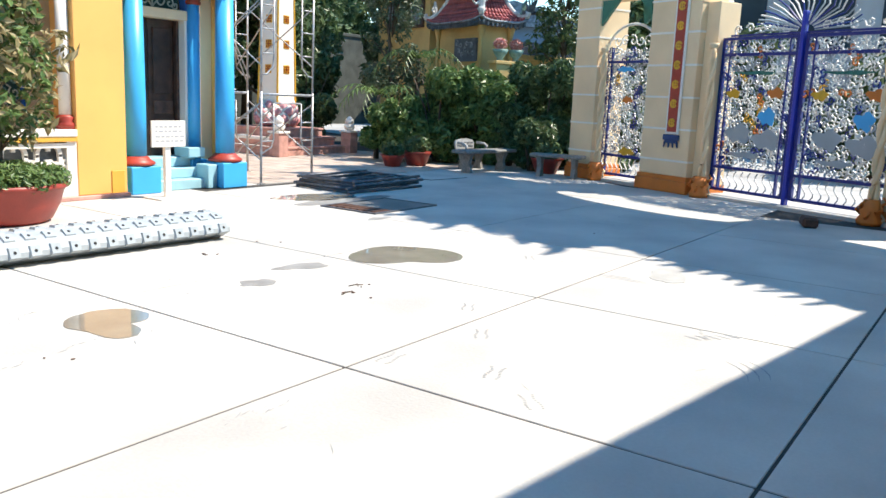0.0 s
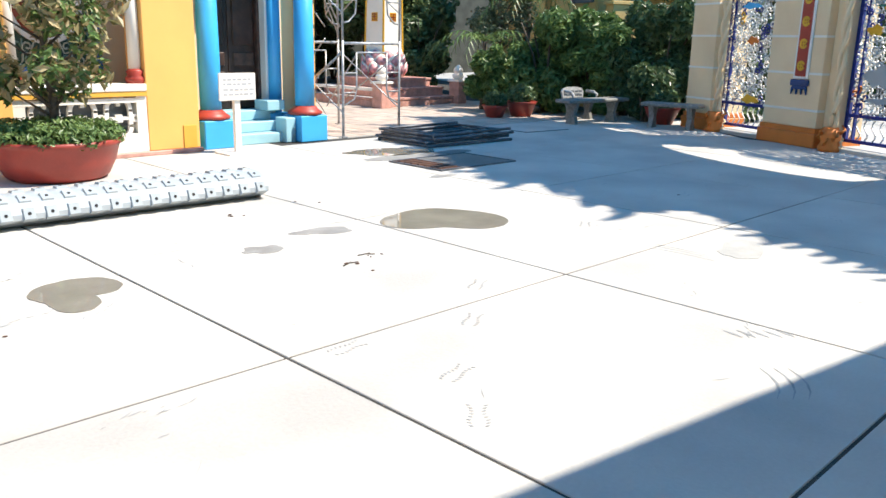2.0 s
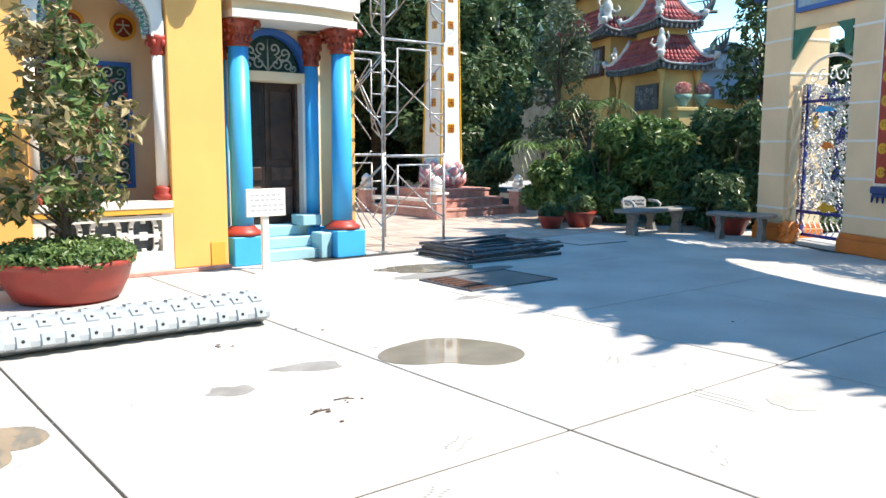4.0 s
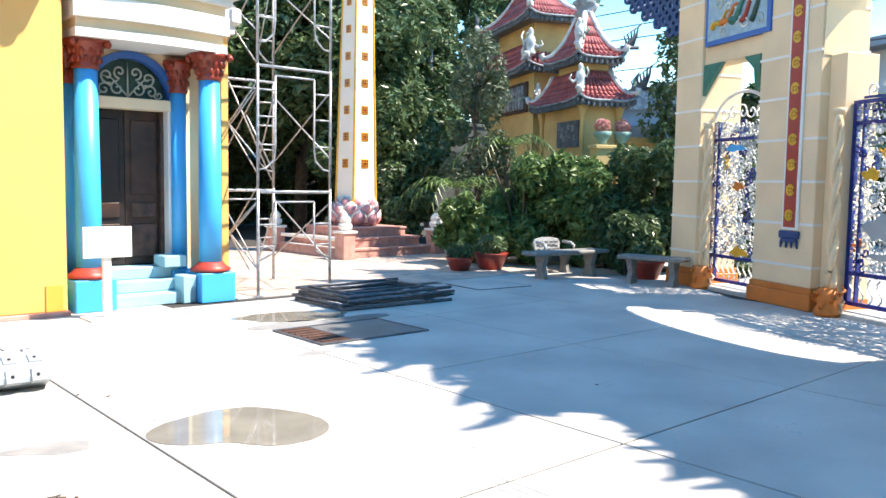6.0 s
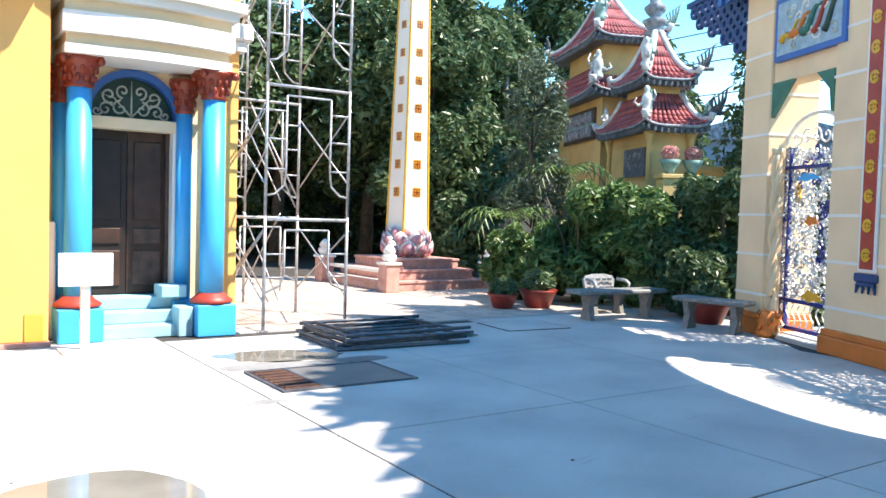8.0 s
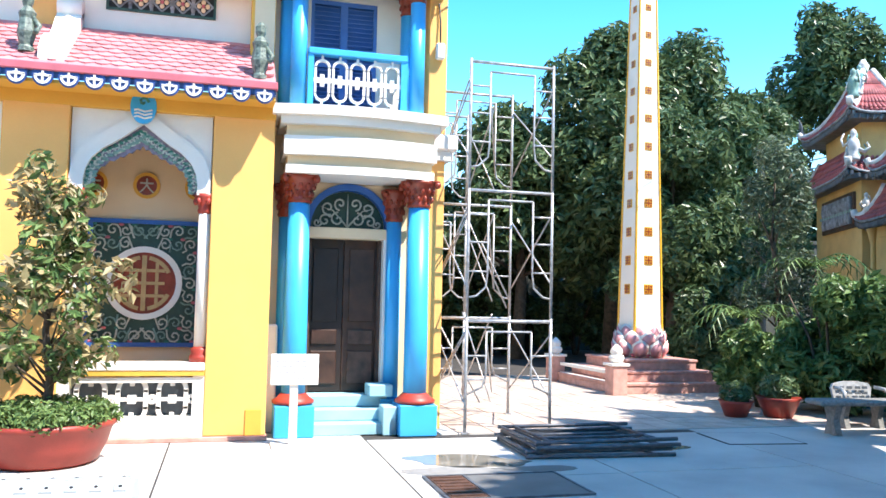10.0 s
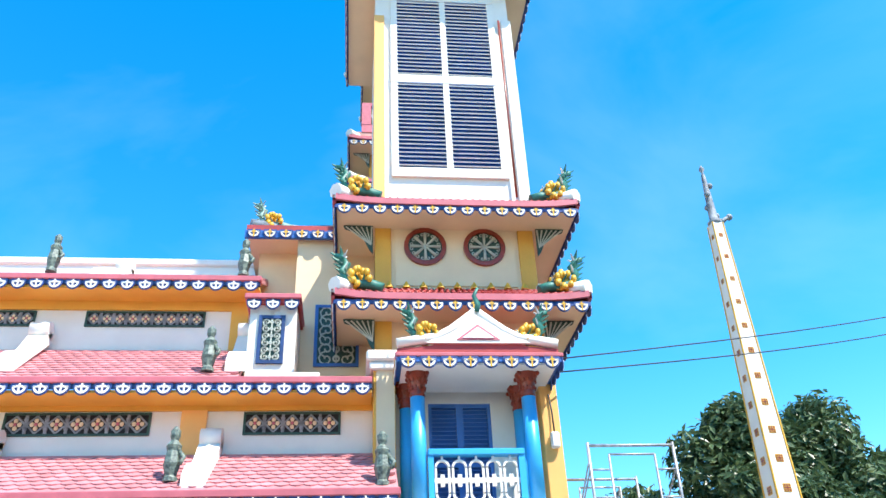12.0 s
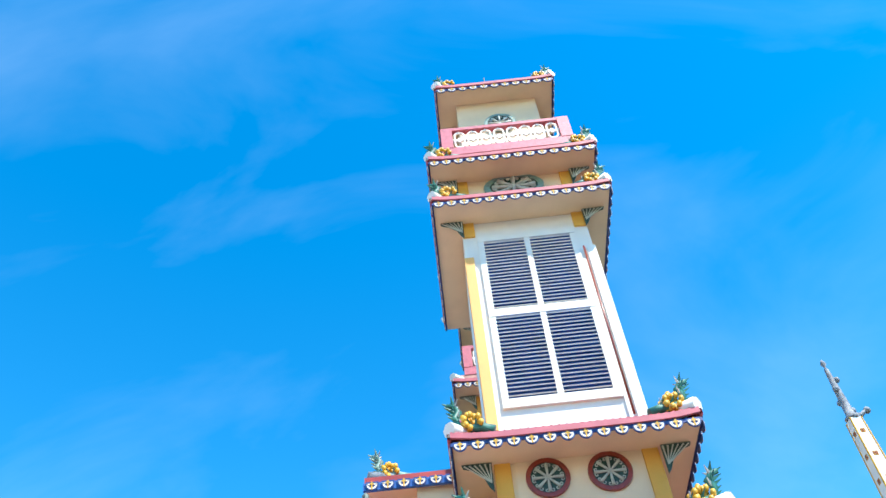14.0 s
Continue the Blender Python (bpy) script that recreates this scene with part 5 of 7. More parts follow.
# unseen upper tiers over the openings, added to cast the courtyard's shade
b = bmesh.new(); box(b, -0.6, 6.0, 0.08, TH - 0.08, 5.6, 8.0); gp("unseen_upper_wall", b, "gatecream")
b = bmesh.new(); box(b, 5.6, 9.6, 0.08, TH - 0.08, 4.6, 7.3); gp("unseen_upper_wall", b, "gatecream")
# roofs with ornamented ridges; their jagged outline shapes the courtyard shadow


def gate_roof(sa, sb, z, w, rz, tips=0.25):
    b = bmesh.new()
    n = 14
    rows = []
    for q, h in ((-1.0, 0.0), (-0.55, 0.28), (-0.2, 0.68), (0.0, 1.0), (0.2, 0.68), (0.55, 0.28), (1.0, 0.0)):
        rows.append([b.verts.new((-sb + (sb - sa) * i / n, TH / 2 + q * w, z + rz * h + tips * abs(2 * i / n - 1) ** 5)) for i in range(n + 1)])
    for r0, r1 in zip(rows, rows[1:]):
        for i in range(n):
            b.faces.new((r0[i], r0[i + 1], r1[i + 1], r1[i]))
    for i in range(n):
        b.faces.new((rows[0][i + 1], rows[0][i], rows[-1][i], rows[-1][i + 1]))
    for i in (0, n):
        b.faces.new([r[i] for r in rows])
    rf = gp("gate_roof", b, "rooftile2", "red tiled gate roof with upswept ends")
    for q in (-1, 1):
        b = bmesh.new(); tube(b, [(-sb + (sb - sa) * i / n, TH / 2 + q * w, z + tips * abs(2 * i / n - 1) ** 5) for i in range(n + 1)], 0.07, 6); part("eave_edge", b, "white", rf)
        b = bmesh.new()
        for i in range(int((sb - sa) / 0.24)):
            x = -sb + 0.15 + i * 0.24
            box(b, x - 0.06, x + 0.06, TH / 2 + q * (w - 0.06) - 0.03, TH / 2 + q * (w - 0.06) + 0.03, z - 0.18, z + 0.02)
        tagged(part("eave_dentil", b, "blue", rf), kind="stuff")
    for k, x in enumerate((-sb, -sa)):
        b = bmesh.new(); sg_ = -1 if k == 0 else 1
        for q in (-1, 1):
            tube(b, [(x, TH / 2 + q * w, z + tips), (x + sg_ * 0.18, TH / 2 + q * (w + 0.12), z + tips + 0.12), (x + sg_ * 0.30, TH / 2 + q * (w + 0.18), z + tips + 0.32)], 0.09, 6, r1=0.03)
        part("upswept_tip", b, "white", rf)
    b = bmesh.new()
    rr = random.Random(int(-sa * 10) + 50)
    for i in range(int((sb - sa) / 0.2)):
        x = -sb + 0.1 + i * 0.2
        hh = rr.uniform(0.08, 0.38)
        tube(b, [(x, TH / 2, z + rz - 0.1), (x + rr.uniform(-0.1, 0.1), TH / 2, z + rz + hh)], 0.06, 5, r1=0.015)
        # longer eave teeth on the high roofs serrate the cast shadow
        out = rr.uniform(0.05, 0.34) if z > 5.5 else 0.03
        tube(b, [(x, TH / 2 - w + 0.05, z), (x + (rr.uniform(-0.12, 0.12) if z > 5.5 else 0), TH / 2 - w - out, z + rr.uniform(0.06, 0.16))], 0.09 if z > 5.5 else 0.05, 5, r1=0.03)
    tagged(part("ridge_crest", b, "silverleaf", rf), kind="stuff")
    nn = max(3, int((sb - sa) / 0.42))
    for i in range(nn):
        s = sa + (i + 0.5) * (sb - sa) / nn
        hh = 0.35 + 0.22 * ((i * 7) % 4) / 3
        b = bmesh.new()
        tube(b, [(-s - 0.12, TH / 2, z + rz - 0.05), (-s, TH / 2, z + rz + 0.4 * hh), (-s - 0.08, TH / 2, z + rz + 0.7 * hh), (-s + 0.14, TH / 2, z + rz + hh)], 0.12, 6, r1=0.03)
        part("ridge_ornament", b, "jade" if i % 2 else "silverleaf", rf)


gate_roof(-5.9, 0.5, 5.75, 0.55, 0.55)
gate_roof(-6.5, 1.2, 8.0, 0.80, 1.25, 0.35)
# unseen top tier that carries the shadow further over the slabs
b = bmesh.new(); box(b, 1.9, 4.7, 0.14, TH - 0.14, 8.6, 9.5); gp("unseen_upper_wall", b, "gatecream")
gate_roof(-5.1, -1.6, 9.2, 0.45, 1.05, 0.25)
gate_roof(0.2, 3.1, 5.0, 0.62, 0.75)
# unseen storey over the side pier, added to shade the pots
b = bmesh.new(); box(b, -2.5, -0.62, 0.1, TH - 0.1, 5.2, 6.9); gp("unseen_upper_wall", b, "gatecream")
gate_roof(0.0, 3.0, 6.9, 0.55, 0.8)
gate_roof(-9.9, -5.6, 7.25, 0.70, 0.75, 0.3)
# unseen swept tails at the roof ends, added for the shadow's pointed tongues
for s0, z0, s1, z1, w in ((-5.0, 9.0, -5.9, 9.95, 0.34), (-5.9, 8.9, -6.62, 10.05, 0.36), (-4.3, 9.1, -5.2, 10.5, 0.32), (-7.4, 7.9, -7.95, 8.86, 0.26), (-8.0, 7.8, -8.56, 8.70, 0.22), (-8.6, 7.7, -9.15, 8.25, 0.2), (-3.4, 9.1, -4.4, 11.2, 0.36)):
    b = bmesh.new()
    tube(b, [(-(s0 + (s1 - s0) * q ** 1.5), TH / 2, z0 + (z1 - z0) * q) for q in (0, 0.25, 0.5, 0.75, 1.0)], w, 7, r1=0.02)
    gp("shadow_tail", b, "jade", "unseen green tail form added to the gate roof for its shadow")
# fretwork under the roof end
b = bmesh.new(); box(b, -4.5, -2.45, 0.0, 0.10, 5.16, 5.24)
fret = gp("eave_fretwork", b, "navy", "dark blue pierced eave bracket")
for i in range(9):
    for j in range(5 - i // 2):
        b = bmesh.new(); ring(b, (-2.60 - 0.21 * i, 5.05 - 0.21 * j), 0.055, 0.118, 0.02, 0.08, 0, 360, 10)
        part("fret_ring", b, "navy", fret)
# red vertical panels with gold marks
for s in (-0.36, -5.0):
    b = bmesh.new(); box(b, -s - 0.155, -s + 0.155, -0.03, -0.001, 1.04, 5.2, 0.008); pn = gp("red_panel", b, "white", "tall red vertical panel with gold marks")
    b = bmesh.new(); box(b, -s - 0.11, -s + 0.11, -0.037, -0.03, 1.08, 5.16); part("panel_ground", b, "red", pn)
    for i in range(12):
        z = 1.24 + i * 0.335
        b = bmesh.new(); ring(b, (-s, z), 0.045, 0.078, -0.047, -0.037, 20, 340, 14); box(b, -s - 0.05, -s + 0.05, -0.045, -0.0372, z - 0.012, z + 0.012); box(b, -s - 0.012, -s + 0.012, -0.046, -0.0374, z - 0.06, z + 0.06); part("gold_mark", b, "gold", pn)
    b = bmesh.new()
    box(b, -s - 0.19, -s + 0.19, -0.05, -0.001, 0.93, 1.03, 0.015)
    box(b, -s - 0.15, -s + 0.15, -0.045, -0.001, 0.88, 0.93, 0.01)
    for k in range(4):
        tube(b, [(-s - 0.14 + 0.093 * k, -0.025, 0.90), (-s - 0.16 + 0.107 * k, -0.025, 0.80)], 0.024, 5, r1=0.012)
    gp("panel_foot", b, "navy", "dark blue carved foot of the red panel")
# twisted rope columns in the jambs
for s, yy in ((-1.10, 0.02), (1.66, 0.06), (-4.22, 0.02)):
    b = bmesh.new()
    for ph in (0, math.pi):
        tube(b, [(-s + 0.038 * math.cos(ph + z * 7), yy + 0.038 * math.sin(ph + z * 7), 0.35 + z) for z in [0.06 * i for i in range(37)]], 0.042, 6)
    rc = gp("rope_column", b, "gatecream", "twisted cream rope column on an orange foot")
    b = bmesh.new(); lathe(b, [(0.16, 0.0), (0.18, 0.06), (0.13, 0.14), (0.16, 0.22), (0.10, 0.36)], (-s, yy - 0.02, 0), 12); ft = part("carved_foot", b, "orange", rc, "orange carved column foot")
    for k in range(9):
        a = k * 2.4
        b = bmesh.new()
        tube(b, [(-s + 0.13 * math.cos(a), yy - 0.02 + 0.13 * math.sin(a), 0.04 + 0.03 * k), (-s + 0.19 * math.cos(a + 0.3), yy - 0.02 + 0.19 * math.sin(a + 0.3), 0.09 + 0.03 * k), (-s + 0.14 * math.cos(a + 0.5), yy - 0.02 + 0.14 * math.sin(a + 0.5), 0.16 + 0.03 * k)], 0.034, 5, r1=0.012)
        part("foot_curl", b, "gatecream" if k % 3 == 0 else "orange", ft)
    b = bmesh.new(); lathe(b, [(0.06, 2.50), (0.08, 2.56), (0.08, 2.60)], (-s, yy, 0), 10); part("column_head", b, "gatecream", rc)
for s0, s1 in ((-1.05, -0.772), (-4.548, -4.27)):
    b = bmesh.new(); box(b, -s1, -s0, 0.14, TH - 0.1, 0.0, 3.3, 0.01); jb = gp("jamb", b, "gatecream", "sunlit cream jamb")
    b = bmesh.new(); box(b, -s1 - 0.01, -s0 + 0.01, 0.12, TH - 0.08, 0.0, 0.2, 0.01); part("plinth", b, "orange", jb)

# wrought-iron leaves
SC = {}


def scroll_mesh(cm):
    if cm not in SC:
        b = bmesh.new()
        pts = spiral((0, 0.045), 0.055, 0.95, -1.57, 1, 8)[::-1] + [(x, 0, -z) for x, _, z in [(-p[0], 0, p[2]) for p in spiral((0, 0.045), 0.055, 0.95, -1.57, 1, 8)]]
        tube(b, pts, 0.013, 4)
        SC[cm] = mesh_of(b, cm, "iron_scroll")
    return SC[cm]


def iron_leaf(s0, s1, z0, z1, arched, seed, y=0.30):
    rng = random.Random(seed)
    x0, x1 = -s1, -s0
    b = bmesh.new()
    for x, w in ((x0 + 0.03, 0.03), (x1 - 0.03, 0.03), (x0 + 0.17, 0.012), (x1 - 0.17, 0.012)):
        box(b, x - w, x + w, y - 0.03, y + 0.03, z0, z1)
    for z in (z0 + 0.02, z0 + 0.40, z1 - 0.28) + (() if arched else (z1 - 0.02,)):
        box(b, x0 + 0.06, x1 - 0.06, y - 0.025, y + 0.025, z - 0.025, z + 0.025)
    ob = new("gate_leaf", mesh_of(b, "gateblue", "gate_leaf"))
    ob.matrix_basis = gate.matrix_basis.copy()
    tagged(ob, "blue wrought-iron gate leaf filled with white scrollwork", "gate", "gate leaves")
    nx, nz = int((x1 - x0 - 0.12) / 0.118), int((z1 - z0 - 0.44) / 0.125)
    for i in range(nx):
        for j in range(nz):
            x = x0 + 0.06 + (x1 - x0 - 0.12) * (i + 0.5) / nx + rng.uniform(-0.02, 0.02)
            z = z0 + 0.42 + (z1 - z0 - 0.46) * (j + 0.5) / nz + rng.uniform(-0.02, 0.02)
            cm = rng.choice(("white", "white", "white", "plastic", "steel", "white", "gateblue") if rng.random() > 0.03 else ("orange", "gold"))
            o = new("iron_scroll", scroll_mesh(cm))
            o.parent = ob
            o.matrix_basis = pose(x, y + rng.uniform(-0.015, 0.015), z, 0, rng.uniform(0, 180), 0) @ Matrix.Scale(rng.uniform(1.0, 1.45), 4)
    n = int((x1 - x0 - 0.1) / 0.13)
    b = bmesh.new(); tube(b, [(0.045 * math.sin(k * 1.05), 0, 0.30 * k / 6) for k in range(7)], 0.012, 4); wave = mesh_of(b, "white" if arched else "steel", "wavy_bar")
    for i in range(n):
        o = new("wavy_bar", wave)
        o.parent = ob
        o.matrix_basis = pose(x0 + 0.1 + (x1 - x0 - 0.2) * i / (n - 1), y, z0 + 0.05)
    # coloured sheet-metal cut-outs
    if arched:
        plates = ((0.5, 1.62, 0.13, 0.06, "orange"), (0.55, 0.62, 0.2, 0.07, "gold"), (0.42, 2.2, 0.22, 0.05, "cyan"))
    else:
        plates = ((0.22, 1.78, 0.14, 0.07, "gold"), (0.78, 1.80, 0.15, 0.08, "orange"), (0.7, 1.42, 0.16, 0.13, "cyan"), (0.35, 1.12, 0.24, 0.15, "plastic"), (0.72, 1.05, 0.26, 0.15, "plastic"), (0.5, 2.12, 0.4, 0.03, "jade"), (0.45, 0.78, 0.3, 0.05, "plastic"))
    for fx, cz, w, h, cm in plates:
        cx = x0 + (x1 - x0) * fx
        b = bmesh.new()
        prism(b, [(cx + w * (1 + 0.22 * math.sin(3 * a + seed)) * math.cos(a), cz + h * (1 + 0.3 * math.cos(5 * a + seed)) * math.sin(a)) for a in [2 * math.pi * q / 20 for q in range(20)]], y - 0.03, y - 0.024)
        part("sheet_ornament", b, cm, ob)
    if arched:
        b = bmesh.new()
        cx, r = (x0 + x1) / 2, (x1 - x0) / 2
        tube(b, [(cx - r * math.cos(math.pi * i / 14), y, z1 - 0.1 + 0.75 * r * math.sin(math.pi * i / 14)) for i in range(15)], 0.028, 5)
        for k in range(5):
            tube(b, spiral((cx - r * 0.6 + r * 0.3 * k, z1 + 0.12), 0.12, 1.1, k, 1 if k % 2 else -1, 10, y), 0.014, 4)
        part("arched_top", b, "white", ob)


iron_leaf(0.45, 1.86, 0.12, 2.62, True, 3)
iron_leaf(-2.56, -1.06, 0.14, 2.70, False, 5)
iron_leaf(-4.26, -2.66, 0.14, 2.70, False, 6)
crest = thing("gate_crest", "fan-shaped blue and white iron crest over the middle of the gate", "gate crest", gate.matrix_basis.copy())
for k in range(25):
    a = radians(5 + 7.1 * k)
    b = bmesh.new()
    tube(b, [(2.61 + 0.15 * math.cos(a), 0.3, 2.76 + 0.1 * math.sin(a)), (2.61 + 0.75 * math.cos(a), 0.3, 2.76 + 0.42 * math.sin(a)), (2.61 + 0.95 * math.cos(a + 0.12), 0.3, 2.76 + 0.60 * math.sin(a + 0.1))], 0.014, 4)
    part("crest_ray", b, ("plastic", "gateblue", "white")[k % 3], crest)
for s_ in (-1, 1):
    for q in range(5):
        b = bmesh.new(); tube(b, spiral((2.61 + s_ * (0.35 + 0.23 * q), 2.82 + 0.02 * (q % 2)), 0.09, 1.2, q, s_, 9, 0.3), 0.016, 4); part("crest_scroll", b, "white", crest)
b = bmesh.new(); box(b, 1.20, 4.12, 0.285, 0.315, 2.715, 2.745); part("crest_bar", b, "gateblue", crest)
b = bmesh.new(); box(b, 2.575, 2.645, 0.22, 0.32, 0.05, 3.05, 0.01)
gpost = solid("gate_post", b, "postblue", "thick blue steel post between the gate leaves", "post", gate.matrix_basis.copy())
b = bmesh.new(); box(b, -1.80, 7.9, 0.05, 1.0, -0.02, 0.06, 0.01)
solid("gate_threshold", b, "concrete", "raised pale concrete threshold under the gate", "threshold", gate.matrix_basis.copy(), kind="structure")

# ---------------------------------------------------------------- street beyond the gate
b = bmesh.new(); box(b, -30, 30, 1.2, 11, -0.006, 0.004)
solid("road", b, "street", "pale concrete street outside the gate", "road", gate.matrix_basis.copy(), kind="structure")
STREET = []
shop = thing("street_house", "pale two-storey street house with dark window strips", "house", gate.matrix_basis @ pose(-7, 14, 0))
b = bmesh.new(); box(b, -9, 9, 0, 6, 0, 6.2); part("wall", b, "housewall", shop)
b = bmesh.new(); box(b, -9.3, 9.3, -0.8, 6.3, 6.2, 6.5); part("roof", b, "farwall", shop)
for i in range(5):
    for z in (0.4, 3.6):
        b = bmesh.new(); box(b, -8 + 3.4 * i, -5.6 + 3.4 * i, -0.06, 0.05, z, z + 1.9); w = part("window", b, "farglass", shop)
        b = bmesh.new(); box(b, -8.1 + 3.4 * i, -5.5 + 3.4 * i, -0.12, -0.061, z + 1.9, z + 2.05); part("window_head", b, "farwall", w)

for k in range(5):
    q = gate.matrix_basis @ Vector((-11.0 + 3.6 * k, 6.5 + 0.5 * (k % 2), 0))
    STREET.append((q.x, q.y))

far = thing("far_house", "distant blue-grey house with strips of windows", "house", pose(27, 11, 0, 0, 0, -55))
b = bmesh.new(); box(b, -4, 4, 0, 6, 0, 5.0); part("wall", b, "bluewall", far)
b = bmesh.new(); prism(b, [(-4.4, 5.0), (4.4, 5.0), (0, 6.2)], -0.4, 6.4); part("roof", b, "greytile", far)
for i in range(4):
    for z in (0.8, 3.0):
        b = bmesh.new(); box(b, -3.5 + 1.8 * i, -2.3 + 1.8 * i, -0.05, 0.02, z, z + 1.3); w = part("window", b, "farglass", far)
        b = bmesh.new(); box(b, -3.6 + 1.8 * i, -2.2 + 1.8 * i, -0.12, 0.01, z - 0.1, z - 0.001); part("sill", b, "farwall", w)

# ---------------------------------------------------------------- pillar monument
obel = thing("monument_pillar", "tall tapering white and orange pillar on a pink stepped base with lotus", "monument", pose(6.18, 5.36, 0, 0, 0.35, 3) @ Matrix.Scale(1.03, 4))
for r, z0, z1 in ((1.25, 0, 0.20), (1.0, 0.20, 0.40), (0.78, 0.40, 0.60)):
    b = bmesh.new(); box(b, -r, r, -r, r, z0, z1 - 0.05, 0.01); part("base_step", b, "pink", obel)
    b = bmesh.new(); box(b, -r - 0.02, r + 0.02, -r - 0.02, r + 0.02, z1 - 0.048, z1, 0.008); part("step_nosing", b, "pink", obel)
for sx in (-1, 1):
    for sy in (-1, 1):
        b = bmesh.new(); box(b, sx * 1.25 - 0.15, sx * 1.25 + 0.15, sy * 1.25 - 0.15, sy * 1.25 + 0.15, 0, 0.52, 0.012); po = part("corner_post", b, "pink", obel)
        b = bmesh.new(); box(b, sx * 1.25 - 0.18, sx * 1.25 + 0.18, sy * 1.25 - 0.18, sy * 1.25 + 0.18, 0.52, 0.57, 0.008); part("post_cap", b, "white", po)
        b = bmesh.new(); lathe(b, [(0.07, 0.57), (0.12, 0.60), (0.145, 0.66), (0.13, 0.71), (0.09, 0.73), (0.12, 0.76), (0.10, 0.83), (0.02, 0.91)], (sx * 1.25, sy * 1.25, 0), 10); part("lotus_bud", b, "white", po)
for sy in (-1, 1):
    for z in (0.14, 0.34):
        b = bmesh.new(); box(b, -1.22, -1.16, -1.1, 1.1, z, z + 0.07, 0.006); part("low_rail", b, "white", obel) if sy < 0 else b.free()
b = bmesh.new(); lathe(b, [(0.42, 0.6), (0.46, 0.66), (0.40, 0.95), (0.36, 1.08)], (0, 0, 0), 16); lot = part("lotus_base", b, "lotus", obel)
b = bmesh.new()
for grow, yy, mi in ((1.0, 0.0, 0), (0.80, -0.035, 1)):
    outline = [(0.0, -0.20), (0.13, -0.15), (0.185, -0.02), (0.16, 0.09), (0.08, 0.17), (0.0, 0.215)]
    pts = [(x * grow, z * grow) for x, z in outline] + [(-x * grow, z * grow) for x, z in outline[::-1][1:-1]]
    vs = [b.verts.new((x, yy + 1.1 * x * x - 0.10 * max(0.0, z), z)) for x, z in pts]
    mid, back = b.verts.new((0, yy - 0.06, 0)), b.verts.new((0, yy + 0.06, 0))
    for i in range(len(vs)):
        for f in (b.faces.new((vs[i], vs[(i + 1) % len(vs)], mid)), b.faces.new((vs[(i + 1) % len(vs)], vs[i], back))):
            f.material_index, f.smooth = mi, True
pet = mesh_of(b, ["white", "petalpink"], "petal")
for lev, n, r, z in ((0, 9, 0.47, 0.76), (1, 9, 0.44, 0.93), (2, 9, 0.38, 1.06)):
    for k in range(n):
        a = 2 * math.pi * (k + 0.5 * lev) / n
        o = new("petal", pet)
        o.parent = lot
        o.matrix_basis = pose(r * math.cos(a), r * math.sin(a), z, 16 - 4 * lev, 0, math.degrees(a) + 90)
b = bmesh.new()
H0, H1, W0, W1 = 1.05, 11.5, 0.31, 0.125
vs = [b.verts.new((sx * w, sy * w, z)) for z, w in ((H0, W0), (H1, W1)) for sx, sy in ((-1, -1), (1, -1), (1, 1), (-1, 1))]
for f in ((0, 1, 5, 4), (1, 2, 6, 5), (2, 3, 7, 6), (3, 0, 4, 7)):
    b.faces.new([vs[k] for k in f])
b.faces.new(vs[:4][::-1]); b.faces.new(vs[4:])
shaft = part("shaft", b, "white", obel, "white tapering shaft with orange edges")
for sx, sy in ((-1, -1), (1, -1), (1, 1), (-1, 1)):
    b = bmesh.new(); tube(b, [(sx * W0, sy * W0, H0), (sx * W1, sy * W1, H1)], 0.028, 4, 0, r1=0.018); part("edge_strip", b, "gold", shaft)
b = bmesh.new()
box(b, -0.5, 0.5, -0.06, 0, -0.5, 0.5, 0.05)
for a, c in (((-0.07, 0.07), (-0.42, 0.42)), ((-0.42, 0.42), (-0.07, 0.07))):
    box(b, a[0], a[1], -0.10, -0.061, c[0], c[1], 0, 1)
for sx in (-1, 1):
    for sz in (-1, 1):
        box(b, sx * 0.28 - 0.10, sx * 0.28 + 0.10, -0.09, -0.061, sz * 0.28 - 0.10, sz * 0.28 + 0.10, 0, 1)
me = mesh_of(b, ["gold", "capital"], "gold_tile")
for i in range(17):
    z = 1.95 + 0.575 * i
    if z > H1 - 0.2:
        break
    w = W0 + (W1 - W0) * (z - H0) / (H1 - H0)
    for ang in (0, -90, 90):
        o = new("gold_tile", me)
        o.parent = shaft
        o.matrix_basis = Matrix.Rotation(radians(ang), 4, "Z") @ pose(0, -w, z) @ Matrix.Scale(max(0.10, 0.20 - 0.006 * i), 4)
b = bmesh.new()
lathe(b, [(0.15, 11.5), (0.17, 11.56), (0.10, 11.62), (0.09, 12.0), (0.05, 12.9), (0.02, 13.0), (0.07, 13.08), (0.02, 13.2)], (0, 0, 0), 10)
for i in range(4):
    ball(b, (0.09 * math.cos(i * 2), 0.09 * math.sin(i * 2), 11.75 + 0.28 * i), 0.075, 1, 1, 1, 0, 7, 5)
part("finial", b, "greytile", shaft)
b = bmesh.new(); tube(b, [(0.05, 0, 11.65), (0.22, 0, 11.62), (0.34, 0, 11.72), (0.42, 0, 11.68)], 0.07, 6, r1=0.03); ball(b, (0.4, 0, 11.74), 0.08); part("dragon_head", b, "greytile", shaft)

# ---------------------------------------------------------------- scaffold
scaf = thing("scaffold", "grey steel frame scaffold tower standing beside the bell tower", "scaffold", pose(1.44, 0.95, 0))


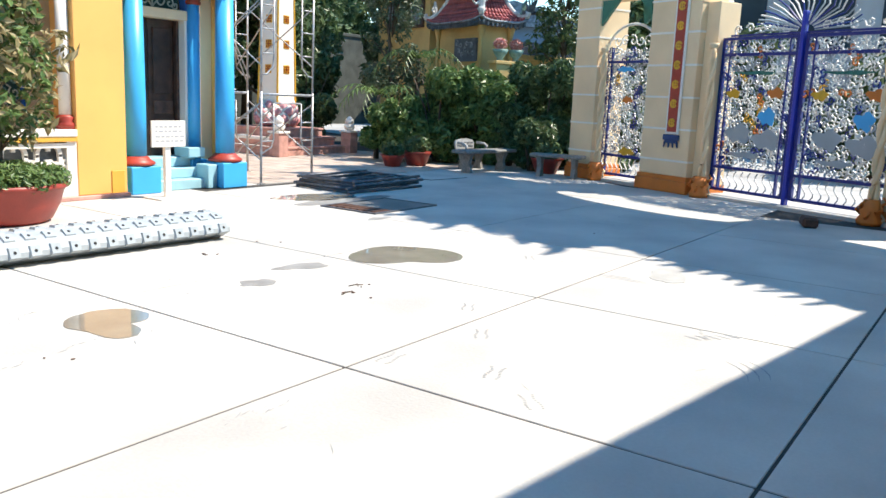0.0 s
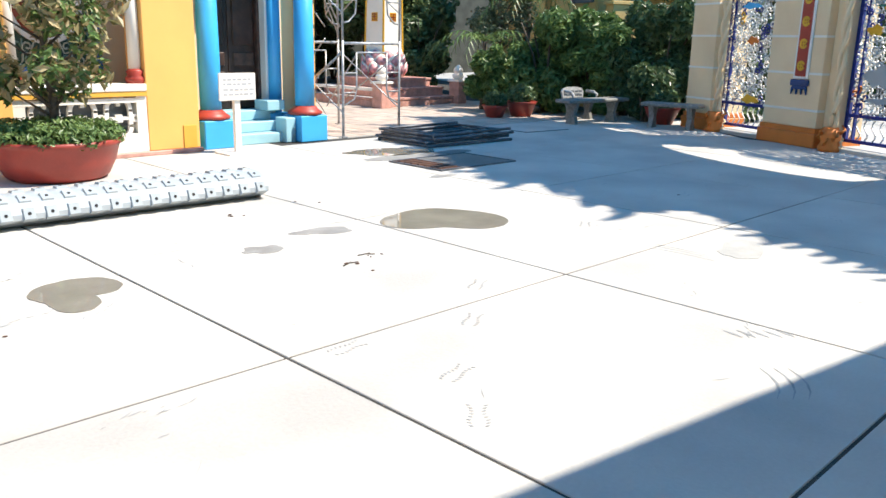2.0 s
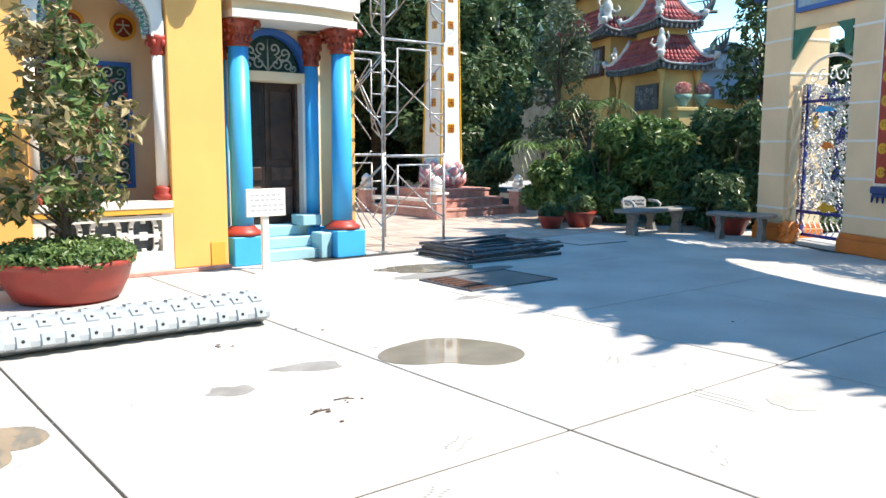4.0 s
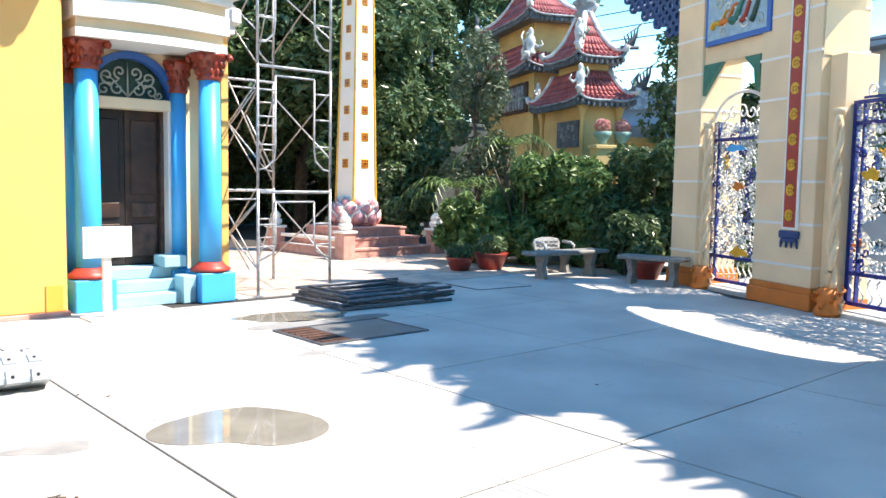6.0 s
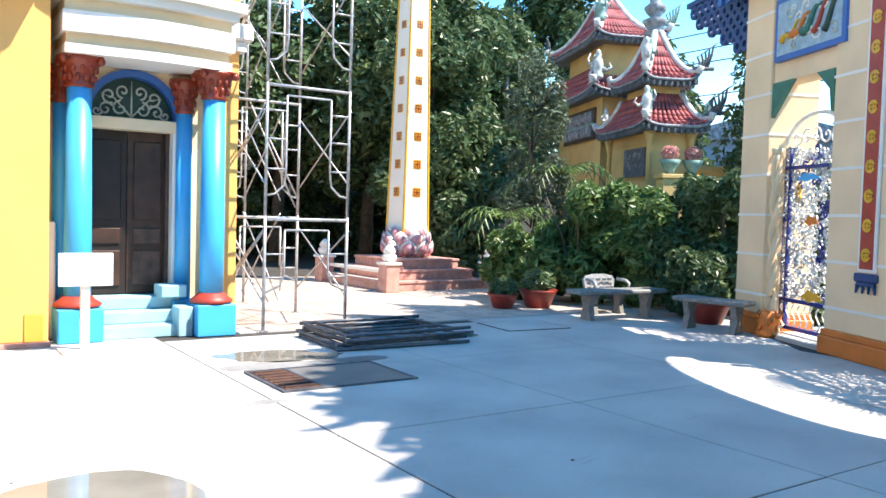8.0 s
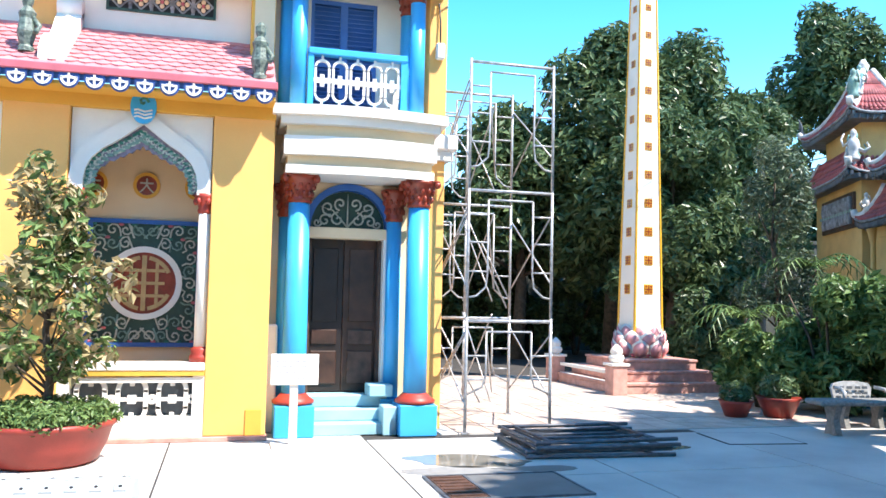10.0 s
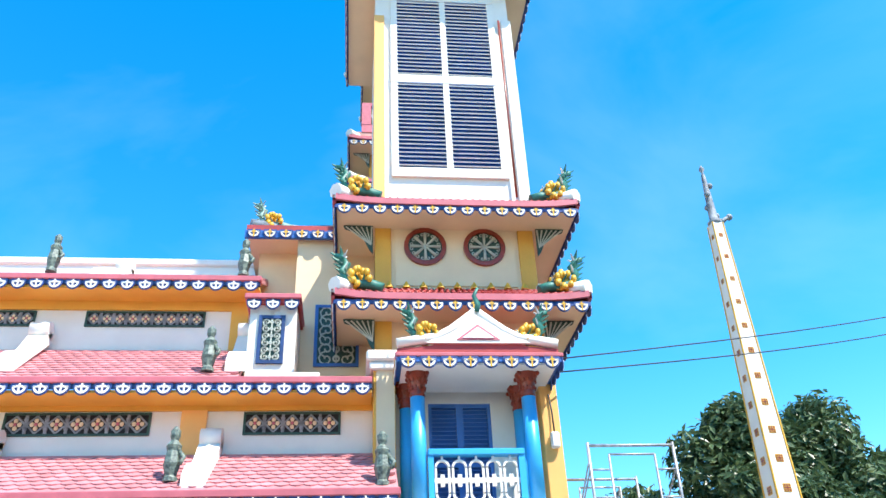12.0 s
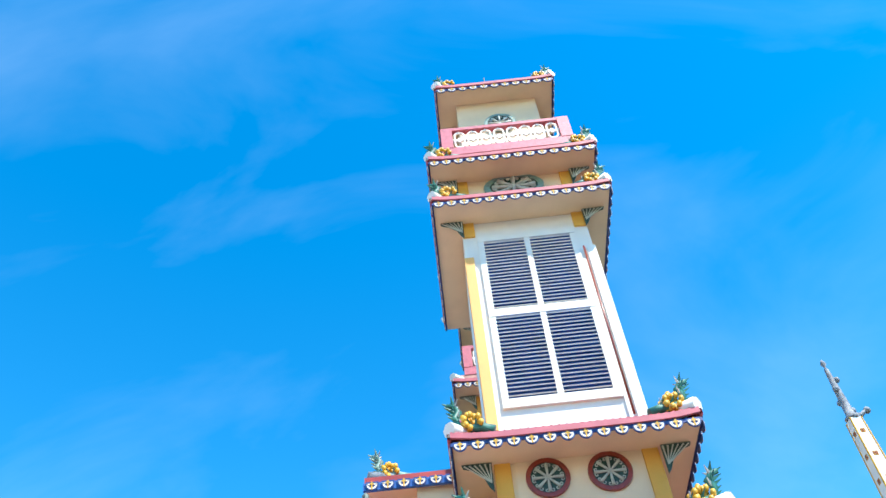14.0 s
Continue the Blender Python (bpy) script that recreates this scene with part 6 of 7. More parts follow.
def scaffold_frame():
    """One welded frame, 1.16 wide and 1.7 high, in x and z."""
    b = bmesh.new()
    r, w, h = 0.020, 0.58, 1.7
    for s in (-1, 1):
        tube(b, [(s * w, 0, 0), (s * w, 0, h + 0.02)], r, 6)
        tube(b, [(s * w, 0, 0.28), (s * (w - 0.12), 0, 0.30), (s * (w - 0.25), 0, 0.42), (s * (w - 0.27), 0, 0.6), (s * (w - 0.27), 0, h - 0.14)], 0.015, 5)
        for z in (0.62, 1.0, 1.36):
            tube(b, [(s * w, 0, z), (s * (w - 0.27), 0, z)], 0.013, 5)
    tube(b, [(-w, 0, h - 0.02), (w, 0, h - 0.02)], r, 6)
    tube(b, [(-w + 0.27, 0, h - 0.14), (w - 0.27, 0, h - 0.14)], 0.015, 5)
    return mesh_of(b, "steel", "frame")


FR = scaffold_frame()
for lev, z in enumerate((-0.23, 1.46, 3.16)):
    for y in (0.13, 1.75):
        o = new("frame", FR if lev else None)
        if not lev:
            bpy.data.objects.remove(o)
            b = bmesh.new()
            for s in (-1, 1):
                tube(b, [(s * 0.58, 0, -1.42), (s * 0.58, 0, 0.04)], 0.022, 6)
                tube(b, [(s * 0.58, 0, -0.95), (s * 0.36, 0, -0.85), (s * 0.31, 0, -0.7), (s * 0.31, 0, -0.14)], 0.015, 5)
                for q in (-0.75, -0.45):
                    tube(b, [(s * 0.58, 0, q), (s * 0.31, 0, q)], 0.013, 5)
                box(b, s * 0.58 - 0.05, s * 0.58 + 0.05, -0.05, 0.05, -1.44, -1.42)
            tube(b, [(-0.58, 0, 0), (0.58, 0, 0)], 0.022, 6)
            tube(b, [(-0.31, 0, -0.14), (0.31, 0, -0.14)], 0.015, 5)
            o = new("frame", mesh_of(b, "steel", "frame"))
            z = 1.44
        o.parent = scaf
        o.matrix_basis = pose(0, y - 0.95, z)
for za, zb in ((0.4, 1.3), (1.9, 2.9), (3.6, 4.6)):
    for s in (-1, 1):
        for (ya, yb) in ((-0.82, 0.80), (0.80, -0.82)):
            b = bmesh.new(); tube(b, [(s * 0.60, ya, za), (s * 0.60, yb, zb)], 0.012, 5); part("cross_brace", b, "steel", scaf)
for (xa, xb, za, zb) in ((-0.55, 0.1, 1.4, 0.2), (0.1, 0.55, 2.6, 1.7), (-0.2, 0.5, 3.1, 1.6)):
    b = bmesh.new(); tube(b, [(xa, 0.78, za), (xb, 0.7, zb)], 0.013, 5); part("brace", b, "steel", scaf)
for z in (1.46, 3.16):
    o = new("frame", FR)
    o.parent = scaf
    o.matrix_basis = pose(-0.25, 2.35, z)
for x, y in ((-0.83, 2.35), (0.33, 2.35)):
    b = bmesh.new(); tube(b, [(x, y, 0), (x, y, 1.5)], 0.022, 6); part("standard", b, "steel", scaf)
for za, zb in ((0.2, 1.5), (1.7, 3.0), (3.4, 4.7)):
    for x in (-0.75, 0.3):
        b = bmesh.new(); tube(b, [(x, 0.8, za), (x, 2.35, zb)], 0.012, 5); part("cross_brace", b, "steel", scaf)
        b = bmesh.new(); tube(b, [(x, 0.8, zb), (x, 2.35, za)], 0.012, 5); part("cross_brace", b, "steel", scaf)
for z in (0.75, 2.3, 4.0):
    b = bmesh.new(); tube(b, [(-0.58, -0.82, z + 0.55), (-0.58, 0.8, z - 0.4)], 0.012, 5); part("cross_brace", b, "steel", scaf)
    b = bmesh.new(); tube(b, [(-0.31, -0.80, z + 0.5), (0.31, 0.78, z - 0.4)], 0.012, 5); part("cross_brace", b, "steel", scaf)

# ---------------------------------------------------------------- trees and shrubs
def foliage(name, clumps, size, count, mats, rng, parent=None):
    """Many small folded leaves in uneven clumps: (centre, radii) each."""
    verts, faces, mi = [], [], []
    tot = sum(r[0] * r[1] + r[1] * r[2] + r[0] * r[2] for _, r in clumps)
    for c, r in clumps:
        n = max(12, int(count * (r[0] * r[1] + r[1] * r[2] + r[0] * r[2]) / tot))
        d = rng.normal(size=(n, 3))
        d /= np.linalg.norm(d, axis=1)[:, None]
        rad = rng.uniform(0.62, 1.08, n) ** 0.8
        p = np.array(c) + d * np.array(r) * rad[:, None]
        w = rng.normal(size=(n, 3)) * 0.55 + d * 0.6 + np.array((0, 0, 0.45))
        w /= np.linalg.norm(w, axis=1)[:, None]
        u = np.cross(w, rng.normal(size=(n, 3)))
        u /= np.linalg.norm(u, axis=1)[:, None]
        v = np.cross(w, u)
        s = size * rng.uniform(0.6, 1.4, n)[:, None]
        a, b_ = p - u * s, p + u * s
        l_, r_ = p + v * s * 0.42 + w * s * 0.18, p - v * s * 0.42 + w * s * 0.18
        o = len(verts)
        q = np.stack([a, l_, b_, r_], 1).reshape(-1, 3)
        verts.extend(map(tuple, q))
        faces.extend(f for i in range(n) for f in ((o + 4 * i, o + 4 * i + 1, o + 4 * i + 2), (o + 4 * i, o + 4 * i + 2, o + 4 * i + 3)))
    me = bpy.data.meshes.new(name)
    me.from_pydata(verts, [], faces)
    me.materials.append(M[mats])
    ob = new(name, me)
    if parent is not None:
        ob.parent = parent
    return ob


def tree(x, y, h, r, seed, leaf="leaf", size=0.16, count=16000, trunk=0.22, low=0.25, label="tall dense dark green tree behind the courtyard", top_narrow=0.55):
    rng = np.random.default_rng(seed)
    t = thing("tree", label, "tree", pose(x, y, 0), "background trees")
    b = bmesh.new()
    tube(b, [(0, 0, -0.03), (0.1, 0, h * 0.3), (0.0, 0.1, h * 0.6), (0, 0, h * 0.85)], trunk, 8, r1=trunk * 0.25)
    clumps = []
    n = 46
    for i in range(n):
        k = rng.uniform(low, 0.98)
        rr = r * (1 - (1 - top_narrow) * max(0, (k - 0.45) / 0.55)) * rng.uniform(0.45, 0.95) * (0.45 if k > 0.9 else 1)
        a = rng.uniform(0, 6.28)
        c = (rr * math.cos(a), rr * math.sin(a), h * k)
        s = r * rng.uniform(0.20, 0.42)
        clumps.append((c, (s, s, s * rng.uniform(0.8, 1.4))))
        if i % 3 == 0:
            tube(b, [(0, 0, h * k * 0.75), (c[0] * 0.5, c[1] * 0.5, h * k * 0.9), c], trunk * 0.3, 5, r1=0.02)
    part("trunk", b, "bark", t)
    foliage("crown", clumps, size, count, leaf, rng, t)
    return t


tree(6.4, 13.2, 7.4, 2.4, 1, size=0.14, count=26000, low=0.42)
tree(8.9, 12.2, 9.3, 2.6, 2, size=0.14, count=27000, low=0.36)
tree(11.8, 12.8, 9.6, 2.5, 3, size=0.14, count=26000, low=0.33)
tree(3.4, 15.5, 5.4, 2.0, 4)
tree(14.2, 13.0, 8.5, 1.9, 5, size=0.14, count=20000)
tree(9.0, 8.9, 6.6, 1.9, 6, size=0.12, count=20000)
tree(24.6, 21.0, 15.2, 3.2, 7, size=0.2, count=22000)
tree(17.0, 21.0, 8.5, 3.0, 8, size=0.2)
tree(10.9, -0.1, 5.3, 0.85, 10, "leaf", 0.09, 2400, 0.07, 0.45)
tree(17.5, 9.0, 7.0, 2.2, 21)
tree(16.5, 0.0, 4.6, 1.6, 22)


def shrub(x, y, r, h, seed, leaf="leaf", size=0.10, count=9000, label="dense green garden shrub"):
    rng = np.random.default_rng(seed)
    t = thing("shrub", label, "shrub", pose(x, y, 0), "garden shrubs")
    b = bmesh.new()
    for k in range(5):
        a = k * 1.3
        tube(b, [(0.05 * math.cos(a), 0.05 * math.sin(a), -0.03), (0.3 * r * math.cos(a), 0.3 * r * math.sin(a), h * 0.5), (0.6 * r * math.cos(a), 0.6 * r * math.sin(a), h * 0.8)], 0.04, 5, r1=0.01)
    part("stem", b, "bark", t)
    cl = []
    for i in range(20):
        a, q, k = rng.uniform(0, 6.28), rng.uniform(0.2, 0.8), rng.uniform(0.12, 0.88)
        s = r * rng.uniform(0.25, 0.42)
        cl.append(((r * q * math.cos(a), r * q * math.sin(a), h * k), (s, s, s)))
    foliage("leaves", cl, size, count, leaf, rng, t)


shrub(7.45, 1.35, 1.05, 2.40, 11, "leaf2", 0.085, 13000)
shrub(8.05, 0.45, 0.85, 2.15, 14, "leaf2", 0.085, 9000)
shrub(8.75, -0.75, 0.95, 2.50, 12, "leaf", 0.085, 12000)
shrub(9.7, -2.0, 1.1, 2.70, 15, "leaf", 0.09, 10000)
shrub(7.55, -1.15, 0.55, 1.15, 24, "leaf", 0.07, 4000)
shrub(8.35, -0.10, 0.7, 2.1, 26, "leaf", 0.085, 7000)
shrub(13.6, -0.8, 1.4, 2.6, 17)
shrub(6.65, 2.05, 0.7, 1.5, 18, "leaf2", 0.08)
shrub(8.9, 7.0, 1.1, 2.6, 25)
tree(7.60, 2.90, 4.9, 0.72, 19, "leafgrey", 0.055, 6000, 0.06, 0.3, "slender feathery young tree beside the monument", 0.6)


for k, (x, y) in enumerate(STREET):
    shrub(x, y, 1.3, 3.0 + 0.6 * (k % 3), 60 + k, "leaf", 0.16, 2500, "dark roadside shrub across the street")


def palm(x, y, h, seed):
    rng = random.Random(seed)
    t = thing("palm", "small palm with drooping feathered fronds", "palm", pose(x, y, 0))
    b = bmesh.new(); tube(b, [(0, 0, -0.03), (0.03, 0, h * 0.6)], 0.07, 7, r1=0.05); part("trunk", b, "bark", t)
    for k in range(10):
        a, L = k * 0.66 + rng.random() * 0.3, rng.uniform(0.9, 1.4)
        b = bmesh.new()
        pts = [Vector((L * q * math.cos(a), L * q * math.sin(a), h * 0.6 + 0.9 * L * q - 1.15 * L * q * q)) for q in [i / 9 for i in range(10)]]
        tube(b, pts, 0.014, 4, r1=0.004)
        side = Vector((-math.sin(a), math.cos(a), 0))
        for i in range(1, 10):
            for s in (-1, 1):
                tip = pts[i] + side * s * 0.30 * (1 - i / 14) + Vector((0, 0, -0.16)) + (pts[i] - pts[i - 1]) * 0.8
                w = (pts[i] - pts[i - 1]).normalized() * 0.02
                b.faces.new([b.verts.new(v) for v in (pts[i] - w, pts[i] + w, tip)])
        part("frond", b, "leaf2", t)


# added undergrowth and dark wall standing in for shade under the trees
for k in range(9):
    shrub(0.4 + 1.45 * k, 15.0 + 0.5 * (k % 2), 1.15, 2.4 + 0.4 * (k % 3), 80 + k, "leaf", 0.13, 4200, "added undergrowth shrub filling the shade beneath the tall trees")
b = bmesh.new(); box(b, -4, 30, 17.5, 17.8, 0, 4.2); box(b, -4, 30, 17.42, 17.88, 4.2, 4.35, 0.02)
solid("shade_backdrop", b, "moss", "added dark wall standing in for the shade under the trees", "wall", kind="structure")

palm(6.75, 2.6, 2.5, 1)
palm(8.0, 2.4, 4.0, 2)

# ---------------------------------------------------------------- side pavilion with tiered roofs
pav = thing("pavilion", "small yellow pavilion with tiered curved red roofs", "pavilion", pose(9.0, 1.3, 0, 0, 0, -24.6))


def curved_roof(x0, x1, y0, y1, z, rise, ix, iy, sweep=0.12):
    """A concave hipped roof over a rectangle, with tile ribs, swept hips, dark fascia and pale drops."""
    cx, cy = (x0 + x1) / 2, (y0 + y1) / 2
    outer = [Vector(p) for p in ((x0, y0), (x1, y0), (x1, y1), (x0, y1))]
    inner = [Vector(p) for p in ((cx - ix, cy - iy), (cx + ix, cy - iy), (cx + ix, cy + iy), (cx - ix, cy + iy))]

    def at(s, k, q, up=0.0):
        m = outer[s].lerp(outer[(s + 1) % 4], k).lerp(inner[s].lerp(inner[(s + 1) % 4], k), q)
        return (m.x, m.y, z + rise * q ** 1.9 + sweep * abs(2 * k - 1) ** 5 * (1 - q) ** 2 + up)

    b = bmesh.new()
    for s in range(4):
        rows = [[b.verts.new(at(s, i / 12, j / 7)) for i in range(13)] for j in range(8)]
        for j in range(7):
            for i in range(12):
                b.faces.new((rows[j][i], rows[j][i + 1], rows[j + 1][i + 1], rows[j + 1][i]))
    rf = part("roof", b, "pavtile", pav, "curved red tiled roof")
    b = bmesh.new()
    for s in range(4):
        n = max(4, int((outer[(s + 1) % 4] - outer[s]).length / 0.13))
        for i in range(n):
            k = (i + 0.5) / n
            for j in range(6):
                tube(b, [at(s, k, j / 6.1, 0.040), at(s, k, (j + 1.1) / 6.1, 0.018)], 0.042, 5)
    tagged(part("roof_tiles", b, "pavtile", rf), kind="stuff")
    for s in range(4):
        b = bmesh.new(); pts = [at(s, 0.0, q / 8, 0.05) for q in range(9)]
        o = Vector(pts[0]) - Vector(pts[1])
        pts = [tuple(Vector(pts[0]) + o * 0.35 + Vector((0, 0, 0.10)))] + pts
        tube(b, pts, 0.07, 7); part("hip", b, "agedwhite", rf, "thick weathered white hip ridge")
        b = bmesh.new(); tube(b, [at(s, i / 12, 0.0, -0.015) for i in range(13)], 0.030, 6); part("eave_edge", b, "greytile", rf)
        b = bmesh.new()
        n = max(4, int((outer[(s + 1) % 4] - outer[s]).length / 0.125))
        for i in range(n):
            p = at(s, (i + 0.5) / n, 0.02)
            lathe(b, [(0.010, -0.17), (0.034, -0.14), (0.036, -0.06)], p, 6)
        tagged(part("eave_fringe", b, "slate", rf), kind="stuff")
    b = bmesh.new(); box(b, x0 + 0.05, x1 - 0.05, y0 + 0.05, y1 - 0.05, z - 0.11, z - 0.01); part("fascia", b, "slate", rf)
    return rf


def roof_spirit(x, y, z, s, cm, turn=0.0):
    """A robed ceramic figure on a scroll foot."""
    b = bmesh.new()
    lathe(b, [(0.13, 0.0), (0.15, 0.06), (0.10, 0.14), (0.12, 0.26), (0.14, 0.38), (0.11, 0.50), (0.05, 0.56), (0.075, 0.62), (0.07, 0.70), (0.02, 0.76)], (0, 0, 0), 9)
    tube(b, [(0.08, 0.0, 0.45), (0.22, 0.02, 0.36), (0.26, 0.0, 0.52), (0.20, 0.0, 0.66)], 0.045, 5, r1=0.02)
    tube(b, [(-0.08, 0.0, 0.30), (-0.24, 0.0, 0.20), (-0.34, 0.03, 0.30), (-0.28, 0.0, 0.42)], 0.06, 5, r1=0.02)
    ob = solid("roof_statue", b, cm, "ceramic figure standing on a pavilion roof corner", "statue", pav.matrix_basis @ pose(x, y, z, 0, 0, turn) @ Matrix.Scale(s, 4), "pavilion roof statues")
    return ob


def flame(x, y, z, s, turn, cm):
    """A curled open-work crest at a roof tip."""
    b = bmesh.new()
    for k in range(5):
        tube(b, [(0.05 * k, 0, 0), (0.07 * k + 0.06, 0, 0.16 + 0.05 * k), (0.10 * k - 0.02, 0, 0.30 + 0.07 * k), (0.11 * k + 0.09, 0, 0.36 + 0.08 * k)], 0.045, 5, r1=0.012)
    tube(b, [(-0.1, 0, 0.03), (0.4, 0, 0.05)], 0.05, 6)
    ob = solid("roof_crest", b, cm, "dark curled ceramic crest at a roof tip", "roof ornament", pav.matrix_basis @ pose(x, y, z, 0, 0, turn) @ Matrix.Scale(s, 4), "pavilion roof crests")
    return ob


for x0, x1, y0, y1, z1 in ((0.28, 1.10, 0.32, 2.40, 3.36), (0.34, 0.98, 0.55, 1.75, 4.32), (0.12, 1.55, 2.70, 5.85, 4.40), (0.22, 1.40, 2.95, 5.40, 5.62)):
    b = bmesh.new(); box(b, x0, x1, y0, y1, 0, z1, 0.01); part("wall", b, "pavyellow", pav)
curved_roof(0.0, 1.37, -0.05, 2.70, 3.42, 0.66, 0.32, 0.75)
curved_roof(0.06, 1.20, 0.20, 2.05, 4.36, 1.02, 0.06, 0.16, 0.12)
curved_roof(-0.22, 1.85, 2.35, 6.60, 4.42, 0.66, 0.62, 1.30, 0.15)
curved_roof(-0.15, 1.55, 2.45, 6.10, 5.66, 1.22, 0.10, 0.25, 0.15)
for x, y in ((0.24, 0.28), (0.24, 2.42), (1.12, 0.28)):
    b = bmesh.new(); lathe(b, [(0.05, 0), (0.05, 3.0), (0.06, 3.05), (0.12, 3.3), (0.12, 3.36)], (x, y, 0), 12); part("corner_column", b, "pavyellow", pav)
# windows, plaque
b = bmesh.new(); box(b, 0.06, 0.118, 3.0, 5.2, 3.38, 4.12); w = part("window", b, "doorpanel", pav, "dark wooden window with grey balusters")
b = bmesh.new(); box(b, 0.045, 0.0595, 3.1, 5.1, 3.46, 4.04); part("backing", b, "slate", w)
for i in range(11):
    b = bmesh.new(); lathe(b, [(0.03, 3.46), (0.05, 3.58), (0.025, 3.72), (0.05, 3.86), (0.03, 4.04)], (0.03, 3.18 + 0.18 * i, 0), 8); part("baluster", b, "greytile", w)
b = bmesh.new(); box(b, 0.015, 0.0445, 3.0, 5.2, 3.70, 3.76); part("rail", b, "sage", w)
b = bmesh.new(); box(b, 0.235, 0.279, 0.48, 1.55, 2.44, 3.02); w = part("plaque", b, "slate", pav, "dark framed relief plaque")
for k in range(9):
    b = bmesh.new(); tube(b, [(0.225, p[0], p[2]) for p in spiral((0.62 + 0.1 * k, 2.62 + 0.07 * ((k * 3) % 5)), 0.085, 1, k, 1, 8)], 0.022, 4); part("relief_curl", b, "greytile", w)
b = bmesh.new(); box(b, 0.255, 0.279, 0.40, 2.2, 3.10, 3.16); part("string_course", b, "pavyellow", pav)
b = bmesh.new(); lathe(b, [(0.10, 5.30), (0.24, 5.42), (0.14, 5.50), (0.22, 5.60), (0.27, 5.68), (0.10, 5.76), (0.20, 5.86), (0.24, 5.95), (0.12, 6.05), (0.14, 6.15), (0.02, 6.35)], (0.63, 1.12, 0), 10); part("finial", b, "greytile", pav, "tiered grey roof finial")
b = bmesh.new(); lathe(b, [(0.14, 6.80), (0.18, 6.92), (0.10, 7.00), (0.13, 7.10), (0.04, 7.25)], (0.70, 4.28, 0), 10); part("finial", b, "agedwhite", pav)
b = bmesh.new(); tube(b, [(0.63, 1.12, 6.3), (0.63, 1.12, 7.05)], 0.012, 5); rod = part("rod", b, "darksteel", pav)
b = bmesh.new(); tube(b, [(0.33, 1.62, 6.60), (0.95, 0.75, 6.78)], 0.014, 5); boom = part("antenna_boom", b, "darksteel", rod)
for k in range(5):
    q = k / 4
    b = bmesh.new(); tube(b, [(0.33 + 0.62 * q - 0.12, 1.62 - 0.87 * q - 0.10, 6.60 + 0.18 * q), (0.33 + 0.62 * q + 0.12, 1.62 - 0.87 * q + 0.10, 6.60 + 0.18 * q)], 0.007, 4); part("antenna_element", b, "darksteel", boom)
for k, (x, y, z, sc) in enumerate(((0.04, 0.02, 3.62, 0.72), (0.12, 0.14, 3.72, 0.6), (0.10, 0.26, 4.58, 0.75), (0.22, 0.40, 4.72, 0.6), (-0.10, 2.42, 4.66, 0.85), (-0.02, 2.56, 4.74, 0.7), (-0.06, 2.9, 4.60, 0.6), (-0.06, 2.52, 5.96, 0.8), (0.08, 2.70, 6.06, 0.7), (0.3, 3.3, 6.4, 0.6), (0.16, 2.52, 3.62, 0.55), (0.0, 6.35, 4.66, 0.7))):
    roof_spirit(x, y, z, sc, ("agedwhite", "ceramicgreen", "agedwhite", "sage")[k % 4], 40 * k)
for k, (x, y, z, sc, t) in enumerate(((1.36, 0.0, 3.66, 0.9, 0), (1.30, 0.1, 3.64, 0.7, 30), (1.18, 0.25, 4.56, 0.85, 0), (1.50, 2.5, 5.95, 0.8, 0), (-0.10, 6.2, 5.95, 0.7, 90), (-0.2, 6.5, 4.70, 0.8, 90), (-0.2, 5.6, 4.46, 0.6, 90))):
    flame(x, y, z, sc, t, "slate" if k % 2 == 0 else "sage")
b = bmesh.new(); box(b, 1.40, 4.6, 0.4, 0.65, 0, 2.55); box(b, 1.38, 4.62, 0.34, 0.71, 2.55, 2.68, 0.01); part("garden_wall", b, "pavyellow", pav)
for x in (0.40, 0.86):
    t = thing("flower_urn", "pale urn of pink flowers on a yellow pedestal", "flower pot", pav.matrix_basis @ pose(x, -0.36, 0), "flower urns")
    b = bmesh.new(); box(b, -0.2, 0.2, -0.16, 0.16, 0, 2.36, 0.01); box(b, -0.24, 0.24, -0.2, 0.2, 2.36, 2.44, 0.01); part("pedestal", b, "pavyellow", t)
    b = bmesh.new(); lathe(b, [(0.10, 2.44), (0.07, 2.50), (0.16, 2.62), (0.20, 2.72), (0.17, 2.72)], (0, 0, 0), 12); part("urn", b, "sage", t)
    tagged(foliage("blossom", [((0, 0, 2.85), (0.16, 0.16, 0.13))], 0.045, 320, "flower", np.random.default_rng(int(x * 10) + 3), t), kind="stuff")

# ---------------------------------------------------------------- shade building behind the path
south = thing("rear_building", "plain cream building with a deep flat eave behind the courtyard", "building", pose(-3.31, -10.96, 0, 0, 0, -8.4))
b = bmesh.new(); box(b, -16, 9.0, -5.5, -5.2, 0, 5.0); part("wall", b, "cream", south)
b = bmesh.new(); box(b, -16, 9.0, -6.0, 0.0, 5.0, 5.3, 0.02); part("roof", b, "cream", south)
for i in range(5):
    b = bmesh.new(); lathe(b, [(0.18, 0), (0.18, 5.0)], (-15 + 6.0 * i, -0.9, 0), 14); part("column", b, "white", south)
west = thing("side_building", "plain cream wall closing the courtyard's far end", "building", pose(-15, -5, 0))
b = bmesh.new(); box(b, -0.3, 0, -9, 9, 0, 4.5); part("wall", b, "cream", west)

